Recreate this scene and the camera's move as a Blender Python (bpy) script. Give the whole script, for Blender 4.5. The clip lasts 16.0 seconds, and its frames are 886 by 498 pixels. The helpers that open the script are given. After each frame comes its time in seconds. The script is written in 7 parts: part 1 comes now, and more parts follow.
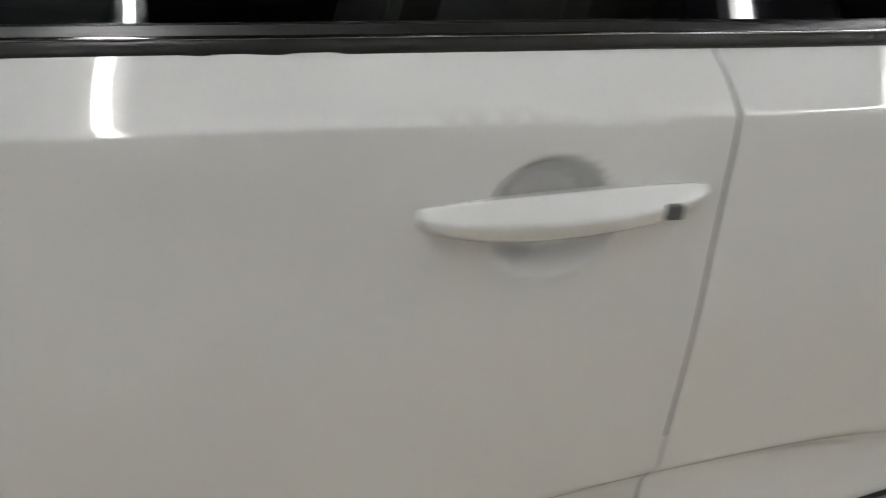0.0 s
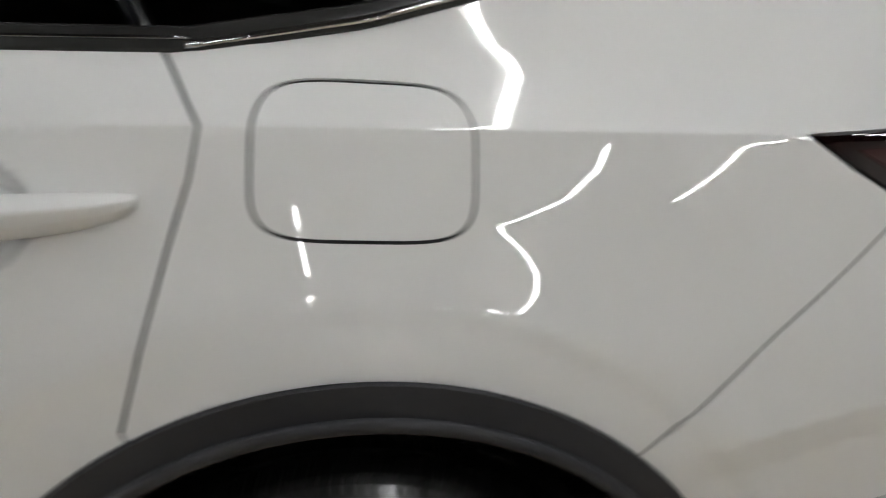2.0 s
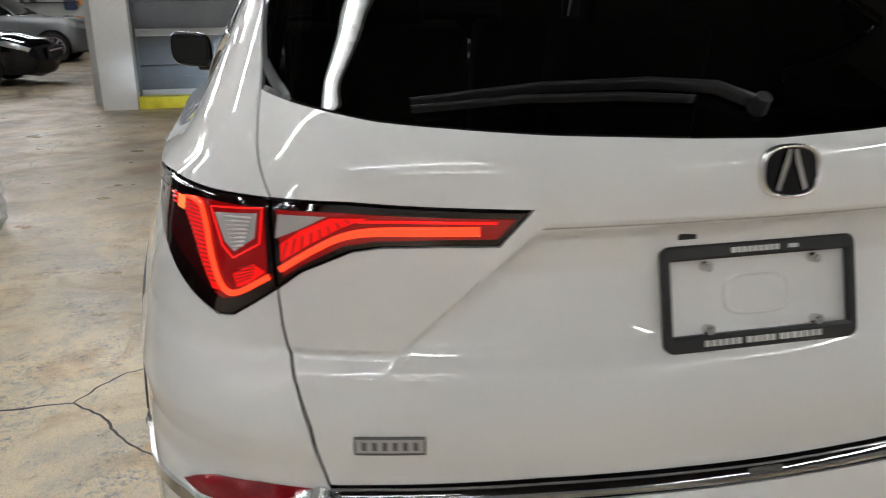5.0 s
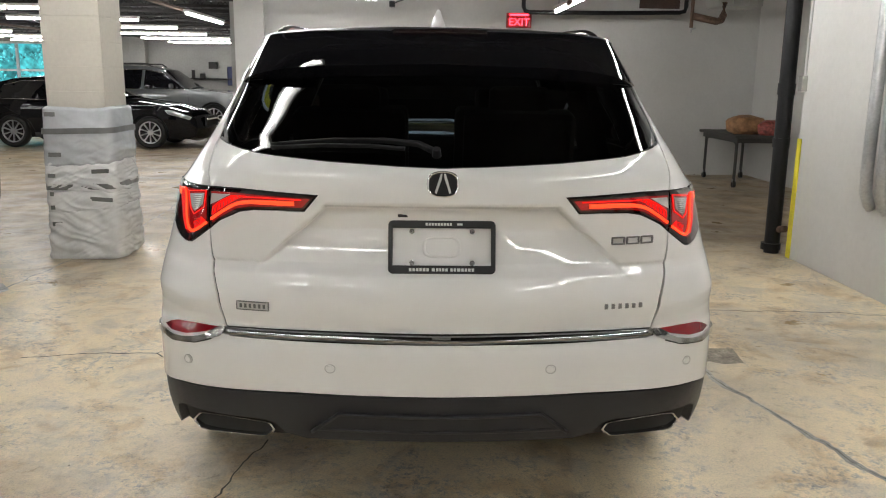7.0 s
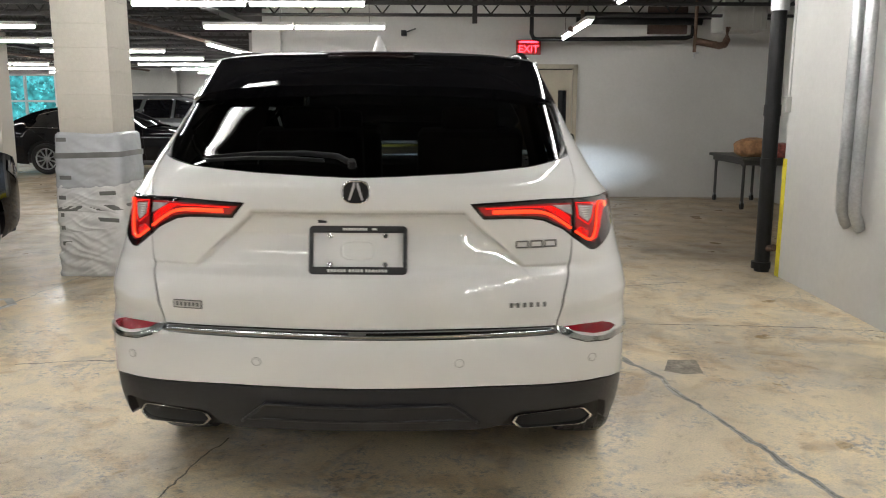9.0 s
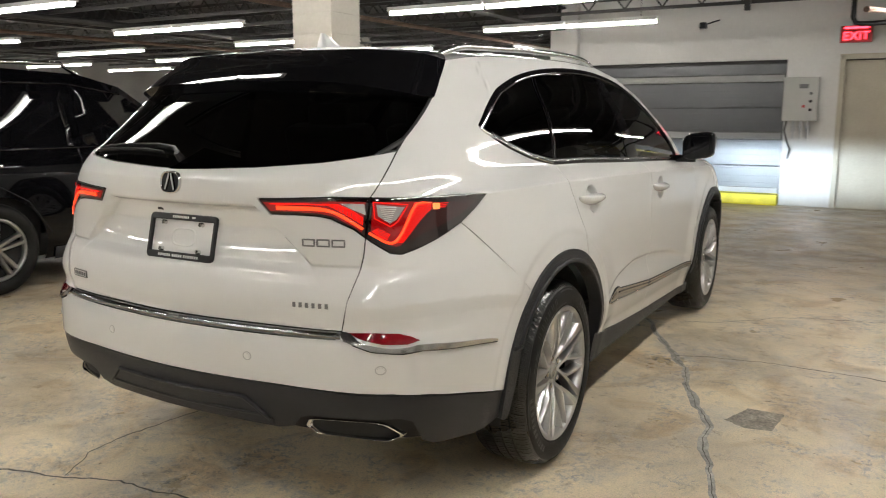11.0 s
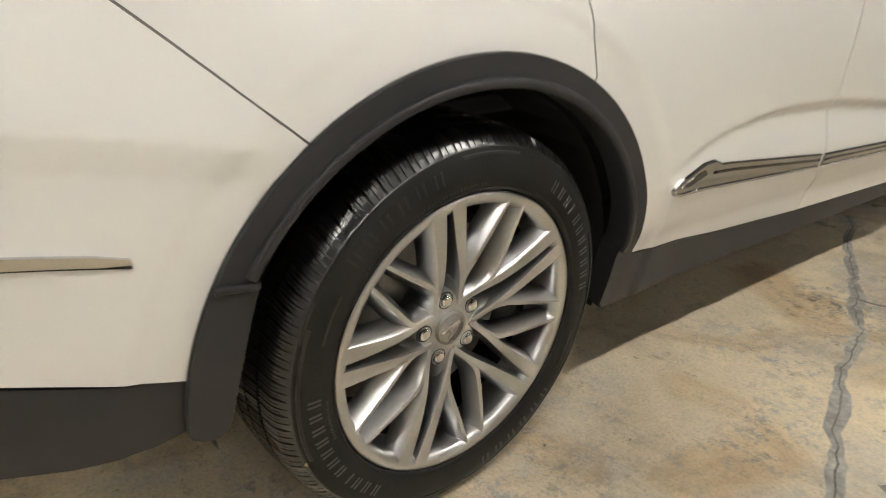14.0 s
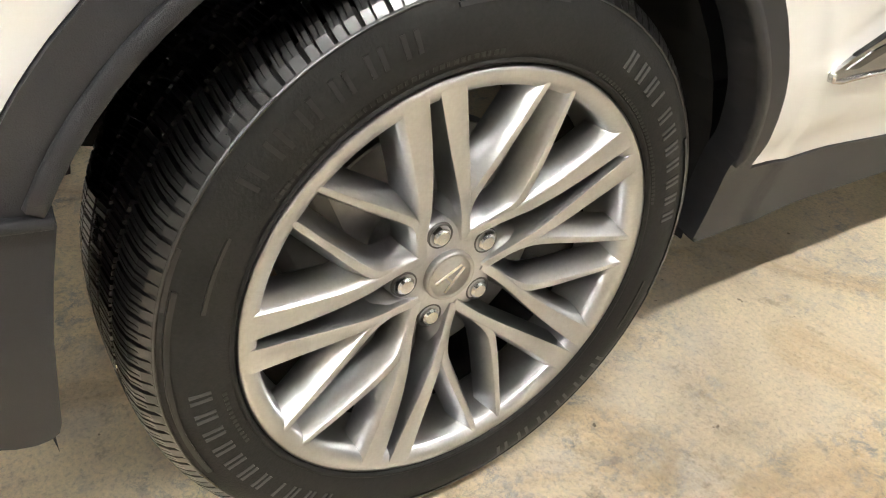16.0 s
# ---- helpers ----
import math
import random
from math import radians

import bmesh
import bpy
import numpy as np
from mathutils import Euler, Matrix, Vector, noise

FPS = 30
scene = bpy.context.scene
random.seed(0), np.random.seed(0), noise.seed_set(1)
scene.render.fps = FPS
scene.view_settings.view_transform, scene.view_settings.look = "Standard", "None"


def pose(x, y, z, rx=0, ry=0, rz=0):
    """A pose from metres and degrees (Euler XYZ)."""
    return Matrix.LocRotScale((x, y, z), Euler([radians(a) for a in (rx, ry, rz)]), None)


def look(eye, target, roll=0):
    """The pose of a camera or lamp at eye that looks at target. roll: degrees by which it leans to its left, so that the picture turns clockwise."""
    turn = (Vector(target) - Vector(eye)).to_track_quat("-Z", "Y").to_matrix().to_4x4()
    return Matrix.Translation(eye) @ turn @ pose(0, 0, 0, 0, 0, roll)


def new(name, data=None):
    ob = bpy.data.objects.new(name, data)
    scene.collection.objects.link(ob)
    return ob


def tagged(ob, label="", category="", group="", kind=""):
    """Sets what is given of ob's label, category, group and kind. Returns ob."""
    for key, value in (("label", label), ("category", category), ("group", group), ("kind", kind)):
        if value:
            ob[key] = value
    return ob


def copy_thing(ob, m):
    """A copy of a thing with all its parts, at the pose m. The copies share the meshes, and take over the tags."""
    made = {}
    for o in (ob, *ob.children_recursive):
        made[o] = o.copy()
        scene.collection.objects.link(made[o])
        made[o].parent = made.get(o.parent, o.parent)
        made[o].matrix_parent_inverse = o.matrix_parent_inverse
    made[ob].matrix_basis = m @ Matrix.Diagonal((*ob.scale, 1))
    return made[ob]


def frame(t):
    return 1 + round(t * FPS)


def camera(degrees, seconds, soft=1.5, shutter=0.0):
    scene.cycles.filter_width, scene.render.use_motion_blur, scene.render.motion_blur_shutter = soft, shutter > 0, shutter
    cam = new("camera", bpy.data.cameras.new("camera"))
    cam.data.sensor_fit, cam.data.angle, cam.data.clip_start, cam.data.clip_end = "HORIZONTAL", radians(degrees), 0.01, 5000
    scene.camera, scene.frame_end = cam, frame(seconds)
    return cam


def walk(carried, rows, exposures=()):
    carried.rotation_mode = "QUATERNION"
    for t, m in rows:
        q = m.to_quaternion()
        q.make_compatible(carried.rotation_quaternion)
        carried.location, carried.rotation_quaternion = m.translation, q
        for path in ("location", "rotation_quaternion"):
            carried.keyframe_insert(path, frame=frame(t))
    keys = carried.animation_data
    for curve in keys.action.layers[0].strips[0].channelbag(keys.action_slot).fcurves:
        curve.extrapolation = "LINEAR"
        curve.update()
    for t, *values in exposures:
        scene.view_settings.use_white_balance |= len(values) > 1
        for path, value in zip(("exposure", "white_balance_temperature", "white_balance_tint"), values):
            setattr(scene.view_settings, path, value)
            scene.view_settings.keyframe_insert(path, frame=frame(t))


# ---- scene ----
cam = camera(58.56, 16.0, soft=1.05, shutter=0.35)
PATH = [
    (0, (-1.589, 1.840, 1.270), (0.110, 1.173, 0.453), 6.20),
    (0.5, (-1.619, 1.307, 1.273), (0.175, 0.895, 0.491), 4.37),
    (1, (-1.630, 0.923, 1.243), (0.196, 0.427, 0.595), 4.11),
    (1.5, (-1.699, 0.453, 1.277), (0.159, 0.165, 0.593), 3.88),
    (2, (-1.746, 0.032, 1.290), (0.134, -0.222, 0.657), 3.86),
    (2.5, (-1.756, -0.453, 1.306), (0.138, -0.434, 0.663), 3.11),
    (3, (-1.681, -0.850, 1.346), (0.169, -0.502, 0.672), 2.76),
    (3.5, (-1.560, -1.228, 1.360), (0.124, -0.371, 0.704), 1.54),
    (4, (-1.333, -1.514, 1.374), (0.018, -0.182, 0.742), 0.65),
    (4.3, (-1.156, -1.687, 1.382), (-0.095, -0.110, 0.761), 0.31),
    (4.5, (-1.012, -1.803, 1.402), (-0.178, -0.095, 0.779), -0.79),
    (5, (-0.680, -2.010, 1.431), (-0.291, -0.145, 0.824), -0.71),
    (7.5, (-0.050, -3.465, 1.493), (0.008, -1.504, 1.101), 0.76),
    (8, (-0.051, -3.490, 1.491), (-0.001, -1.528, 1.107), 0.63),
    (8.5, (-0.006, -3.504, 1.482), (0.012, -1.539, 1.111), 0.46),
    (9, (0.304, -3.520, 1.460), (0.278, -1.551, 1.108), 0.27),
    (11.3, (2.278, -2.761, 1.431), (1.190, -1.121, 1.073), 0.00),
    (11.5, (2.386, -2.658, 1.425), (1.237, -1.062, 1.061), 0.14),
    (12, (2.637, -2.377, 1.409), (1.346, -0.897, 1.035), -0.42),
    (12.5, (2.715, -2.101, 1.396), (1.357, -0.695, 0.975), 0.01),
    (13, (2.505, -1.690, 1.340), (1.131, -0.334, 0.816), 1.23),
    (13.5, (2.193, -1.244, 1.242), (0.824, 0.049, 0.570), 2.85),
    (14, (1.871, -0.857, 1.106), (0.513, 0.356, 0.280), 4.00),
    (14.5, (1.670, -0.559, 0.970), (0.302, 0.556, 0.028), 3.45),
    (15.2, (1.571, -0.429, 0.931), (0.223, 0.562, -0.160), 3.50),
    (16, (1.572, -0.431, 0.942), (0.209, 0.485, -0.199), 3.77),
]
EXPOSURES = [
    (0.0, -0.1, 6000, 10), (2.5, -0.15, 6000, 10), (3.5, -0.2, 6000, 10), (4.2, -0.12, 6000, 10), (5.0, 0.10, 5950, 10), (7.5, 0.37, 6200, 10), (9.0, 0.37, 6200, 10),
    (11.5, 0.38, 6450, 10), (13.0, 0.40, 6550, 10), (13.5, 0.44, 6540, 10), (14.0, 0.72, 6520, 10), (14.5, 1.22, 6450, 10), (15.2, 1.45, 6350, 10), (16.0, 1.50, 6300, 10),
]
walk(cam, [(t, look(eye, target, roll)) for t, eye, target, roll in PATH], EXPOSURES)

# ---- world, lights and exposure ----
world = bpy.data.worlds.new("world")
scene.world = world
world.use_nodes = True
sky = world.node_tree.nodes.new("ShaderNodeTexSky")
sky.sky_type, sky.sun_disc = "NISHITA", False
sky.sun_elevation, sky.sun_rotation = radians(50), radians(200)
world.node_tree.links.new(sky.outputs[0], world.node_tree.nodes["Background"].inputs[0])
world.node_tree.nodes["Background"].inputs[1].default_value = 0.10
TUBE_POWER = 44.0

# ---- materials ----


def material(name, base, rough=0.5, metal=0.0, coat=0.0, grain=0.0, grain_size=40.0, stain=0.0, stain_size=2.0, bump=0.0, bump_size=200.0, glow=None, power=0.0, spec=0.5, rough_var=0.0, lit=False):
    """A surface with fine grain, broad stains and relief, in object space."""
    m = bpy.data.materials.new(name)
    m.use_nodes = True
    nt = m.node_tree
    p = nt.nodes["Principled BSDF"]
    p.inputs["Base Color"].default_value = (*base, 1)
    p.inputs["Roughness"].default_value = rough
    p.inputs["Metallic"].default_value = metal
    p.inputs["Coat Weight"].default_value = coat
    p.inputs["Coat Roughness"].default_value = 0.03
    p.inputs["Specular IOR Level"].default_value = spec
    if glow:
        p.inputs["Emission Color"].default_value = (*glow, 1)
        p.inputs["Emission Strength"].default_value = power
    if grain or stain or bump or rough_var:
        co = nt.nodes.new("ShaderNodeTexCoord")
        colour = None
        for amount, size, detail in ((grain, grain_size, 3.0), (stain, stain_size, 6.0)):
            if not amount:
                continue
            n = nt.nodes.new("ShaderNodeTexNoise")
            n.inputs["Scale"].default_value = size
            n.inputs["Detail"].default_value = detail
            nt.links.new(co.outputs["Object"], n.inputs["Vector"])
            r = nt.nodes.new("ShaderNodeMapRange")
            r.inputs["From Min"].default_value, r.inputs["From Max"].default_value = 0.3, 0.7
            r.inputs["To Min"].default_value, r.inputs["To Max"].default_value = 1 - amount, 1 + amount * 0.6
            nt.links.new(n.outputs["Fac"], r.inputs["Value"])
            mix = nt.nodes.new("ShaderNodeMix")
            mix.data_type, mix.blend_type = "RGBA", "MULTIPLY"
            mix.inputs["Factor"].default_value = 1.0
            if colour is None:
                mix.inputs["A"].default_value = (*base, 1)
            else:
                nt.links.new(colour, mix.inputs["A"])
            nt.links.new(r.outputs["Result"], mix.inputs["B"])
            colour = mix.outputs["Result"]
        if colour is not None:
            nt.links.new(colour, p.inputs["Base Color"])
            if lit:
                nt.links.new(colour, p.inputs["Emission Color"])
        if bump:
            n = nt.nodes.new("ShaderNodeTexNoise")
            n.inputs["Scale"].default_value = bump_size
            n.inputs["Detail"].default_value = 4.0
            nt.links.new(co.outputs["Object"], n.inputs["Vector"])
            b = nt.nodes.new("ShaderNodeBump")
            b.inputs["Strength"].default_value = bump
            b.inputs["Distance"].default_value = 0.004
            nt.links.new(n.outputs["Fac"], b.inputs["Height"])
            nt.links.new(b.outputs["Normal"], p.inputs["Normal"])
        if rough_var:
            n = nt.nodes.new("ShaderNodeTexNoise")
            n.inputs["Scale"].default_value = 6.0
            n.inputs["Detail"].default_value = 8.0
            nt.links.new(co.outputs["Object"], n.inputs["Vector"])
            r = nt.nodes.new("ShaderNodeMapRange")
            r.inputs["From Min"].default_value, r.inputs["From Max"].default_value = 0.3, 0.7
            r.inputs["To Min"].default_value, r.inputs["To Max"].default_value = max(rough - rough_var, 0.02), rough + rough_var
            nt.links.new(n.outputs["Fac"], r.inputs["Value"])
            nt.links.new(r.outputs["Result"], p.inputs["Roughness"])
    return m


def glass_material(name, tint, gloss=0.0):
    """Thin window glass: tinted see-through with a Fresnel gloss."""
    m = bpy.data.materials.new(name)
    m.use_nodes = True
    nt = m.node_tree
    nt.nodes.remove(nt.nodes["Principled BSDF"])
    tr, gl = nt.nodes.new("ShaderNodeBsdfTransparent"), nt.nodes.new("ShaderNodeBsdfGlossy")
    tr.inputs["Color"].default_value = (*tint, 1)
    gl.inputs["Roughness"].default_value = 0.01
    fr, mix = nt.nodes.new("ShaderNodeFresnel"), nt.nodes.new("ShaderNodeMixShader")
    fr.inputs["IOR"].default_value = 1.5
    nt.links.new(fr.outputs[0], mix.inputs[0])
    nt.links.new(tr.outputs[0], mix.inputs[1])
    nt.links.new(gl.outputs[0], mix.inputs[2])
    nt.links.new(mix.outputs[0], nt.nodes["Material Output"].inputs["Surface"])
    return m


def concrete_material(name="worn_concrete"):
    """Worn, half-sealed concrete: tan film over grey, blotches, fine cracks and a patchy sheen."""
    m = bpy.data.materials.new(name)
    m.use_nodes = True
    nt = m.node_tree
    p = nt.nodes["Principled BSDF"]
    co = nt.nodes.new("ShaderNodeTexCoord")

    def noise_node(scale, detail, rough=0.6, warp=0.0):
        n = nt.nodes.new("ShaderNodeTexNoise")
        n.inputs["Scale"].default_value = scale
        n.inputs["Detail"].default_value = detail
        n.inputs["Roughness"].default_value = rough
        n.inputs["Distortion"].default_value = warp
        nt.links.new(co.outputs["Object"], n.inputs["Vector"])
        return n.outputs["Fac"]

    def ramp(src, *stops):
        r = nt.nodes.new("ShaderNodeValToRGB")
        e = r.color_ramp.elements
        while len(e) < len(stops):
            e.new(0.5)
        for k, (pos, c) in enumerate(stops):
            e[k].position, e[k].color = pos, (*c, 1)
        nt.links.new(src, r.inputs[0])
        return r.outputs[0]

    def mixed(kind, fac, a, b):
        x = nt.nodes.new("ShaderNodeMix")
        x.data_type, x.blend_type = "RGBA", kind
        for sock, v in (("Factor", fac), ("A", a), ("B", b)):
            if isinstance(v, (int, float)):
                x.inputs[sock].default_value = v
            else:
                nt.links.new(v, x.inputs[sock])
        return x.outputs["Result"]

    broad = ramp(noise_node(0.35, 5), (0.30, (0.52, 0.445, 0.33)), (0.46, (0.74, 0.635, 0.465)), (0.60, (0.88, 0.755, 0.545)))
    bare = ramp(noise_node(2.0, 12, 0.70, 0.5), (0.405, (1.0, 1.0, 1.0)), (0.45, (0.45, 0.45, 0.45)), (0.50, (0.0, 0.0, 0.0)))
    grey = ramp(noise_node(9.0, 8, 0.7), (0.3, (0.34, 0.335, 0.325)), (0.5, (0.46, 0.452, 0.435)), (0.7, (0.60, 0.58, 0.54)))
    flake = ramp(noise_node(26.0, 12, 0.85, 0.3), (0.44, (1.0, 1.0, 1.0)), (0.475, (0.5, 0.5, 0.5)), (0.50, (0.0, 0.0, 0.0)))
    fine = ramp(noise_node(120.0, 8, 0.8, 0.4), (0.34, (0.50, 0.50, 0.52)), (0.46, (0.93, 0.93, 0.93)), (0.66, (1.25, 1.22, 1.15)))
    spots = ramp(noise_node(7.0, 10, 0.75), (0.35, (0.48, 0.45, 0.41)), (0.42, (1.0, 1.0, 1.0)))
    blotch = ramp(noise_node(0.8, 9, 0.65, 0.5), (0.36, (0.68, 0.665, 0.64)), (0.47, (0.95, 0.95, 0.95)), (0.62, (1.10, 1.09, 1.06)))
    specks = ramp(noise_node(34.0, 3, 0.5), (0.255, (0.30, 0.27, 0.24)), (0.285, (1.0, 1.0, 1.0)))
    worn = mixed("MULTIPLY", 1.0, flake, ramp(noise_node(2.2, 9, 0.7), (0.40, (1.0, 1.0, 1.0)), (0.54, (0.04, 0.04, 0.04))))
    chip = ramp(noise_node(14.0, 8, 0.75), (0.3, (0.22, 0.22, 0.225)), (0.5, (0.36, 0.362, 0.365)), (0.7, (0.50, 0.495, 0.48)))
    c = mixed("MIX", worn, broad, chip)
    c = mixed("MIX", bare, c, mixed("MIX", 0.42, c, grey))
    c = mixed("MULTIPLY", 0.7, c, fine)
    c = mixed("MULTIPLY", 0.6, c, spots)
    c = mixed("MULTIPLY", 1.0, c, blotch)
    rust = ramp(noise_node(2.4, 9, 0.62, 0.8), (0.34, (0.60, 0.47, 0.32)), (0.41, (0.80, 0.71, 0.58)), (0.49, (1.0, 1.0, 1.0)), (0.62, (1.06, 1.05, 1.03)))
    c = mixed("MULTIPLY", 0.65, c, rust)
    c = mixed("MULTIPLY", 0.9, c, specks)
    # weaker light far ahead and far left painted into the floor, with a ragged edge
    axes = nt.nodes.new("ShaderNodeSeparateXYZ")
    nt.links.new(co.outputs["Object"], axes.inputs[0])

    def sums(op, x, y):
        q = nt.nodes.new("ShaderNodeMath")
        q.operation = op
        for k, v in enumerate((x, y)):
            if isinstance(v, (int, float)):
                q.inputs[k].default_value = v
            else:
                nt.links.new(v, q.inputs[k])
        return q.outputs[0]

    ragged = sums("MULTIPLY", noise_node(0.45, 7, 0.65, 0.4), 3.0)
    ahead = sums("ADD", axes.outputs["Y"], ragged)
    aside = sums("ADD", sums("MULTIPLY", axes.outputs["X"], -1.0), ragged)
    dimming = nt.nodes.new("ShaderNodeMapRange")
    dimming.inputs["From Min"].default_value, dimming.inputs["From Max"].default_value = 3.3, 6.7
    nt.links.new(sums("MAXIMUM", ahead, aside), dimming.inputs["Value"])
    c = mixed("MIX", dimming.outputs["Result"], c, mixed("MULTIPLY", 1.0, c, ramp(noise_node(0.9, 7), (0.35, (0.40, 0.375, 0.35)), (0.65, (0.62, 0.585, 0.54)))))
    nt.links.new(c, p.inputs["Base Color"])
    rr = nt.nodes.new("ShaderNodeMapRange")
    rr.inputs["From Min"].default_value, rr.inputs["From Max"].default_value = 0.35, 0.65
    rr.inputs["To Min"].default_value, rr.inputs["To Max"].default_value = 0.27, 0.58
    nt.links.new(noise_node(2.3, 8), rr.inputs["Value"])
    nt.links.new(rr.outputs["Result"], p.inputs["Roughness"])
    b = nt.nodes.new("ShaderNodeBump")
    b.inputs["Strength"].default_value, b.inputs["Distance"].default_value = 0.25, 0.003
    nt.links.new(noise_node(60.0, 6), b.inputs["Height"])
    nt.links.new(b.outputs["Normal"], p.inputs["Normal"])
    return m


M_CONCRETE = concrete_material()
M_CRACK = material("crack_fill", (0.40, 0.385, 0.35), 0.6, grain=0.35, grain_size=45, stain=0.5, stain_size=8, bump=0.5)
M_CRACK_DARK = material("open_crack", (0.13, 0.12, 0.105), 0.9, grain=0.4, grain_size=60)
M_PATCH = material("cement_patch", (0.33, 0.295, 0.24), 0.75, grain=0.4, grain_size=70, stain=0.45, stain_size=14, bump=0.6)
M_WALL = material("painted_wall", (0.60, 0.594, 0.577), 0.75, grain=0.03, grain_size=25, stain=0.07, stain_size=0.9, bump=0.25, bump_size=60)
# missing light on the service side made up by a paler wall colour
M_WALL_BRIGHT = material("brightened_white_wall", (0.78, 0.765, 0.74), 0.7, grain=0.03, grain_size=25, stain=0.06, stain_size=0.9, bump=0.25, bump_size=60)
# dimmer light of the far bays put into a darker copy of the wall paint
M_WALL_DIM = material("dimmed_painted_wall", (0.33, 0.325, 0.31), 0.8, grain=0.08, grain_size=20, stain=0.2, stain_size=0.7, bump=0.3, bump_size=50)
M_BLOCK = material("painted_block", (0.52, 0.49, 0.43), 0.8, grain=0.04, grain_size=30, stain=0.08, stain_size=1.5, bump=0.35, bump_size=80)
M_CEILING = material("dark_deck", (0.032, 0.029, 0.027), 0.9, grain=0.2, grain_size=15, stain=0.3, stain_size=0.8)
M_STEEL_DARK = material("dark_steel", (0.026, 0.024, 0.023), 0.6, 0.3, grain=0.2, stain=0.3)
M_PIPE_BLACK = material("black_pipe", (0.012, 0.012, 0.013), 0.42, spec=0.25, grain=0.2, stain=0.3, stain_size=4)
M_RUST = material("rusty_pipe", (0.16, 0.10, 0.07), 0.75, 0.2, grain=0.35, stain=0.4, stain_size=4)
M_GALV = material("galvanised", (0.50, 0.51, 0.52), 0.38, 0.9, grain=0.12, grain_size=50, stain=0.2, stain_size=3)
M_YELLOW = material("yellow_paint", (0.75, 0.66, 0.03), 0.55, grain=0.1, stain=0.25, stain_size=4)
M_SHUTTER = material("grey_shutter", (0.066, 0.069, 0.075), 0.32, 0.1, grain=0.1, stain=0.2, stain_size=1.5)
M_SHUTTER_LIGHT = material("pale_rail", (0.27, 0.27, 0.265), 0.5, 0.1, grain=0.08, stain=0.15)
M_DOOR = material("beige_door", (0.42, 0.38, 0.30), 0.55, grain=0.05, stain=0.12)
M_STEEL_DOOR = material("scuffed_steel_door", (0.42, 0.41, 0.38), 0.42, 0.5, grain=0.1, stain=0.35, stain_size=1.4)
M_BOX_GREY = material("grey_enamel", (0.40, 0.395, 0.37), 0.45, stain=0.1)
M_BOARD = material("pale_board", (0.60, 0.585, 0.56), 0.6, stain=0.12, stain_size=1.5)
M_ORANGE = material("worn_orange_paint", (0.55, 0.17, 0.06), 0.7, grain=0.45, grain_size=22, stain=0.5, stain_size=6, bump=0.4)
M_PLASTIC_FILM = material("white_plastic_film", (0.74, 0.74, 0.74), 0.2, grain=0.05, grain_size=12, stain=0.15, stain_size=4, bump=0.3, bump_size=25)
M_FILM_GREY = material("grey_plastic_film", (0.50, 0.52, 0.545), 0.2, grain=0.05, grain_size=12, stain=0.12, stain_size=4, bump=0.2, bump_size=25)
M_TAPE = material("grey_tape", (0.15, 0.15, 0.145), 0.4, stain=0.2, stain_size=8)
M_TUBE = material("fluorescent_tube", (0.9, 0.9, 0.9), 0.4, glow=(1.0, 0.955, 0.88), power=TUBE_POWER)
M_FIXTURE = material("white_enamel", (0.72, 0.72, 0.70), 0.4, stain=0.1)
M_EXIT = material("exit_red", (0.6, 0.02, 0.03), 0.5, glow=(1.0, 0.03, 0.05), power=6.0)
M_EXIT_BODY = material("exit_body", (0.35, 0.03, 0.03), 0.4, stain=0.2)
M_TABLE = material("dark_table", (0.05, 0.048, 0.045), 0.55, stain=0.3)
M_BAG = material("tan_bag", (0.38, 0.20, 0.09), 0.6, grain=0.25, grain_size=25, stain=0.4, stain_size=8, bump=0.6, bump_size=25)
M_BAG_RED = material("red_pack", (0.40, 0.10, 0.08), 0.4, grain=0.4, grain_size=30, stain=0.5, stain_size=14)
# daylight on the leaves is given as a glow of their own
M_FOLIAGE = material("glowing_leaves", (0.11, 0.47, 0.48), 0.7, grain=0.8, grain_size=9, stain=0.7, stain_size=1.2, glow=(0.06, 0.42, 0.28), power=0.8, lit=True)
M_FRAME_WHITE = material("window_frame", (0.65, 0.66, 0.66), 0.4, stain=0.1)

M_PAINT = material("white_pearl_paint", (0.765, 0.763, 0.750), 0.5, 0.0, coat=1.0, grain=0.015, grain_size=900, spec=0.25)
M_PAINT.node_tree.nodes["Principled BSDF"].inputs["Coat IOR"].default_value = 1.62
M_PAINT.node_tree.nodes["Principled BSDF"].inputs["Coat Roughness"].default_value = 0.008
M_GAP = material("dark_gap", (0.012, 0.012, 0.012), 0.8, stain=0.2)
M_CLAD = material("grey_black_plastic", (0.025, 0.0255, 0.029), 0.42, spec=0.34, grain=0.12, grain_size=600, stain=0.15, stain_size=5, bump=0.25, bump_size=900)
M_GLOSS_BLACK = material("gloss_black", (0.004, 0.004, 0.005), 0.3, spec=0.0, coat=1.0)
M_SEAM = material("grey_seam_fill", (0.17, 0.167, 0.16), 0.5)
M_BELT = material("satin_black_trim", (0.022, 0.0215, 0.021), 0.26, grain=0.1, grain_size=300, stain=0.15, stain_size=6)
M_LINER = material("wheel_well_liner", (0.008, 0.008, 0.008), 0.85, grain=0.2)
M_CHROME = material("chrome", (0.78, 0.78, 0.78), 0.07, 1.0)
M_SATIN = material("satin_chrome", (0.66, 0.655, 0.64), 0.20, 1.0)
M_ALLOY = material("silver_alloy", (0.535, 0.54, 0.548), 0.275, 1.0, coat=0.3, grain=0.05, grain_size=220, stain=0.06, stain_size=14)
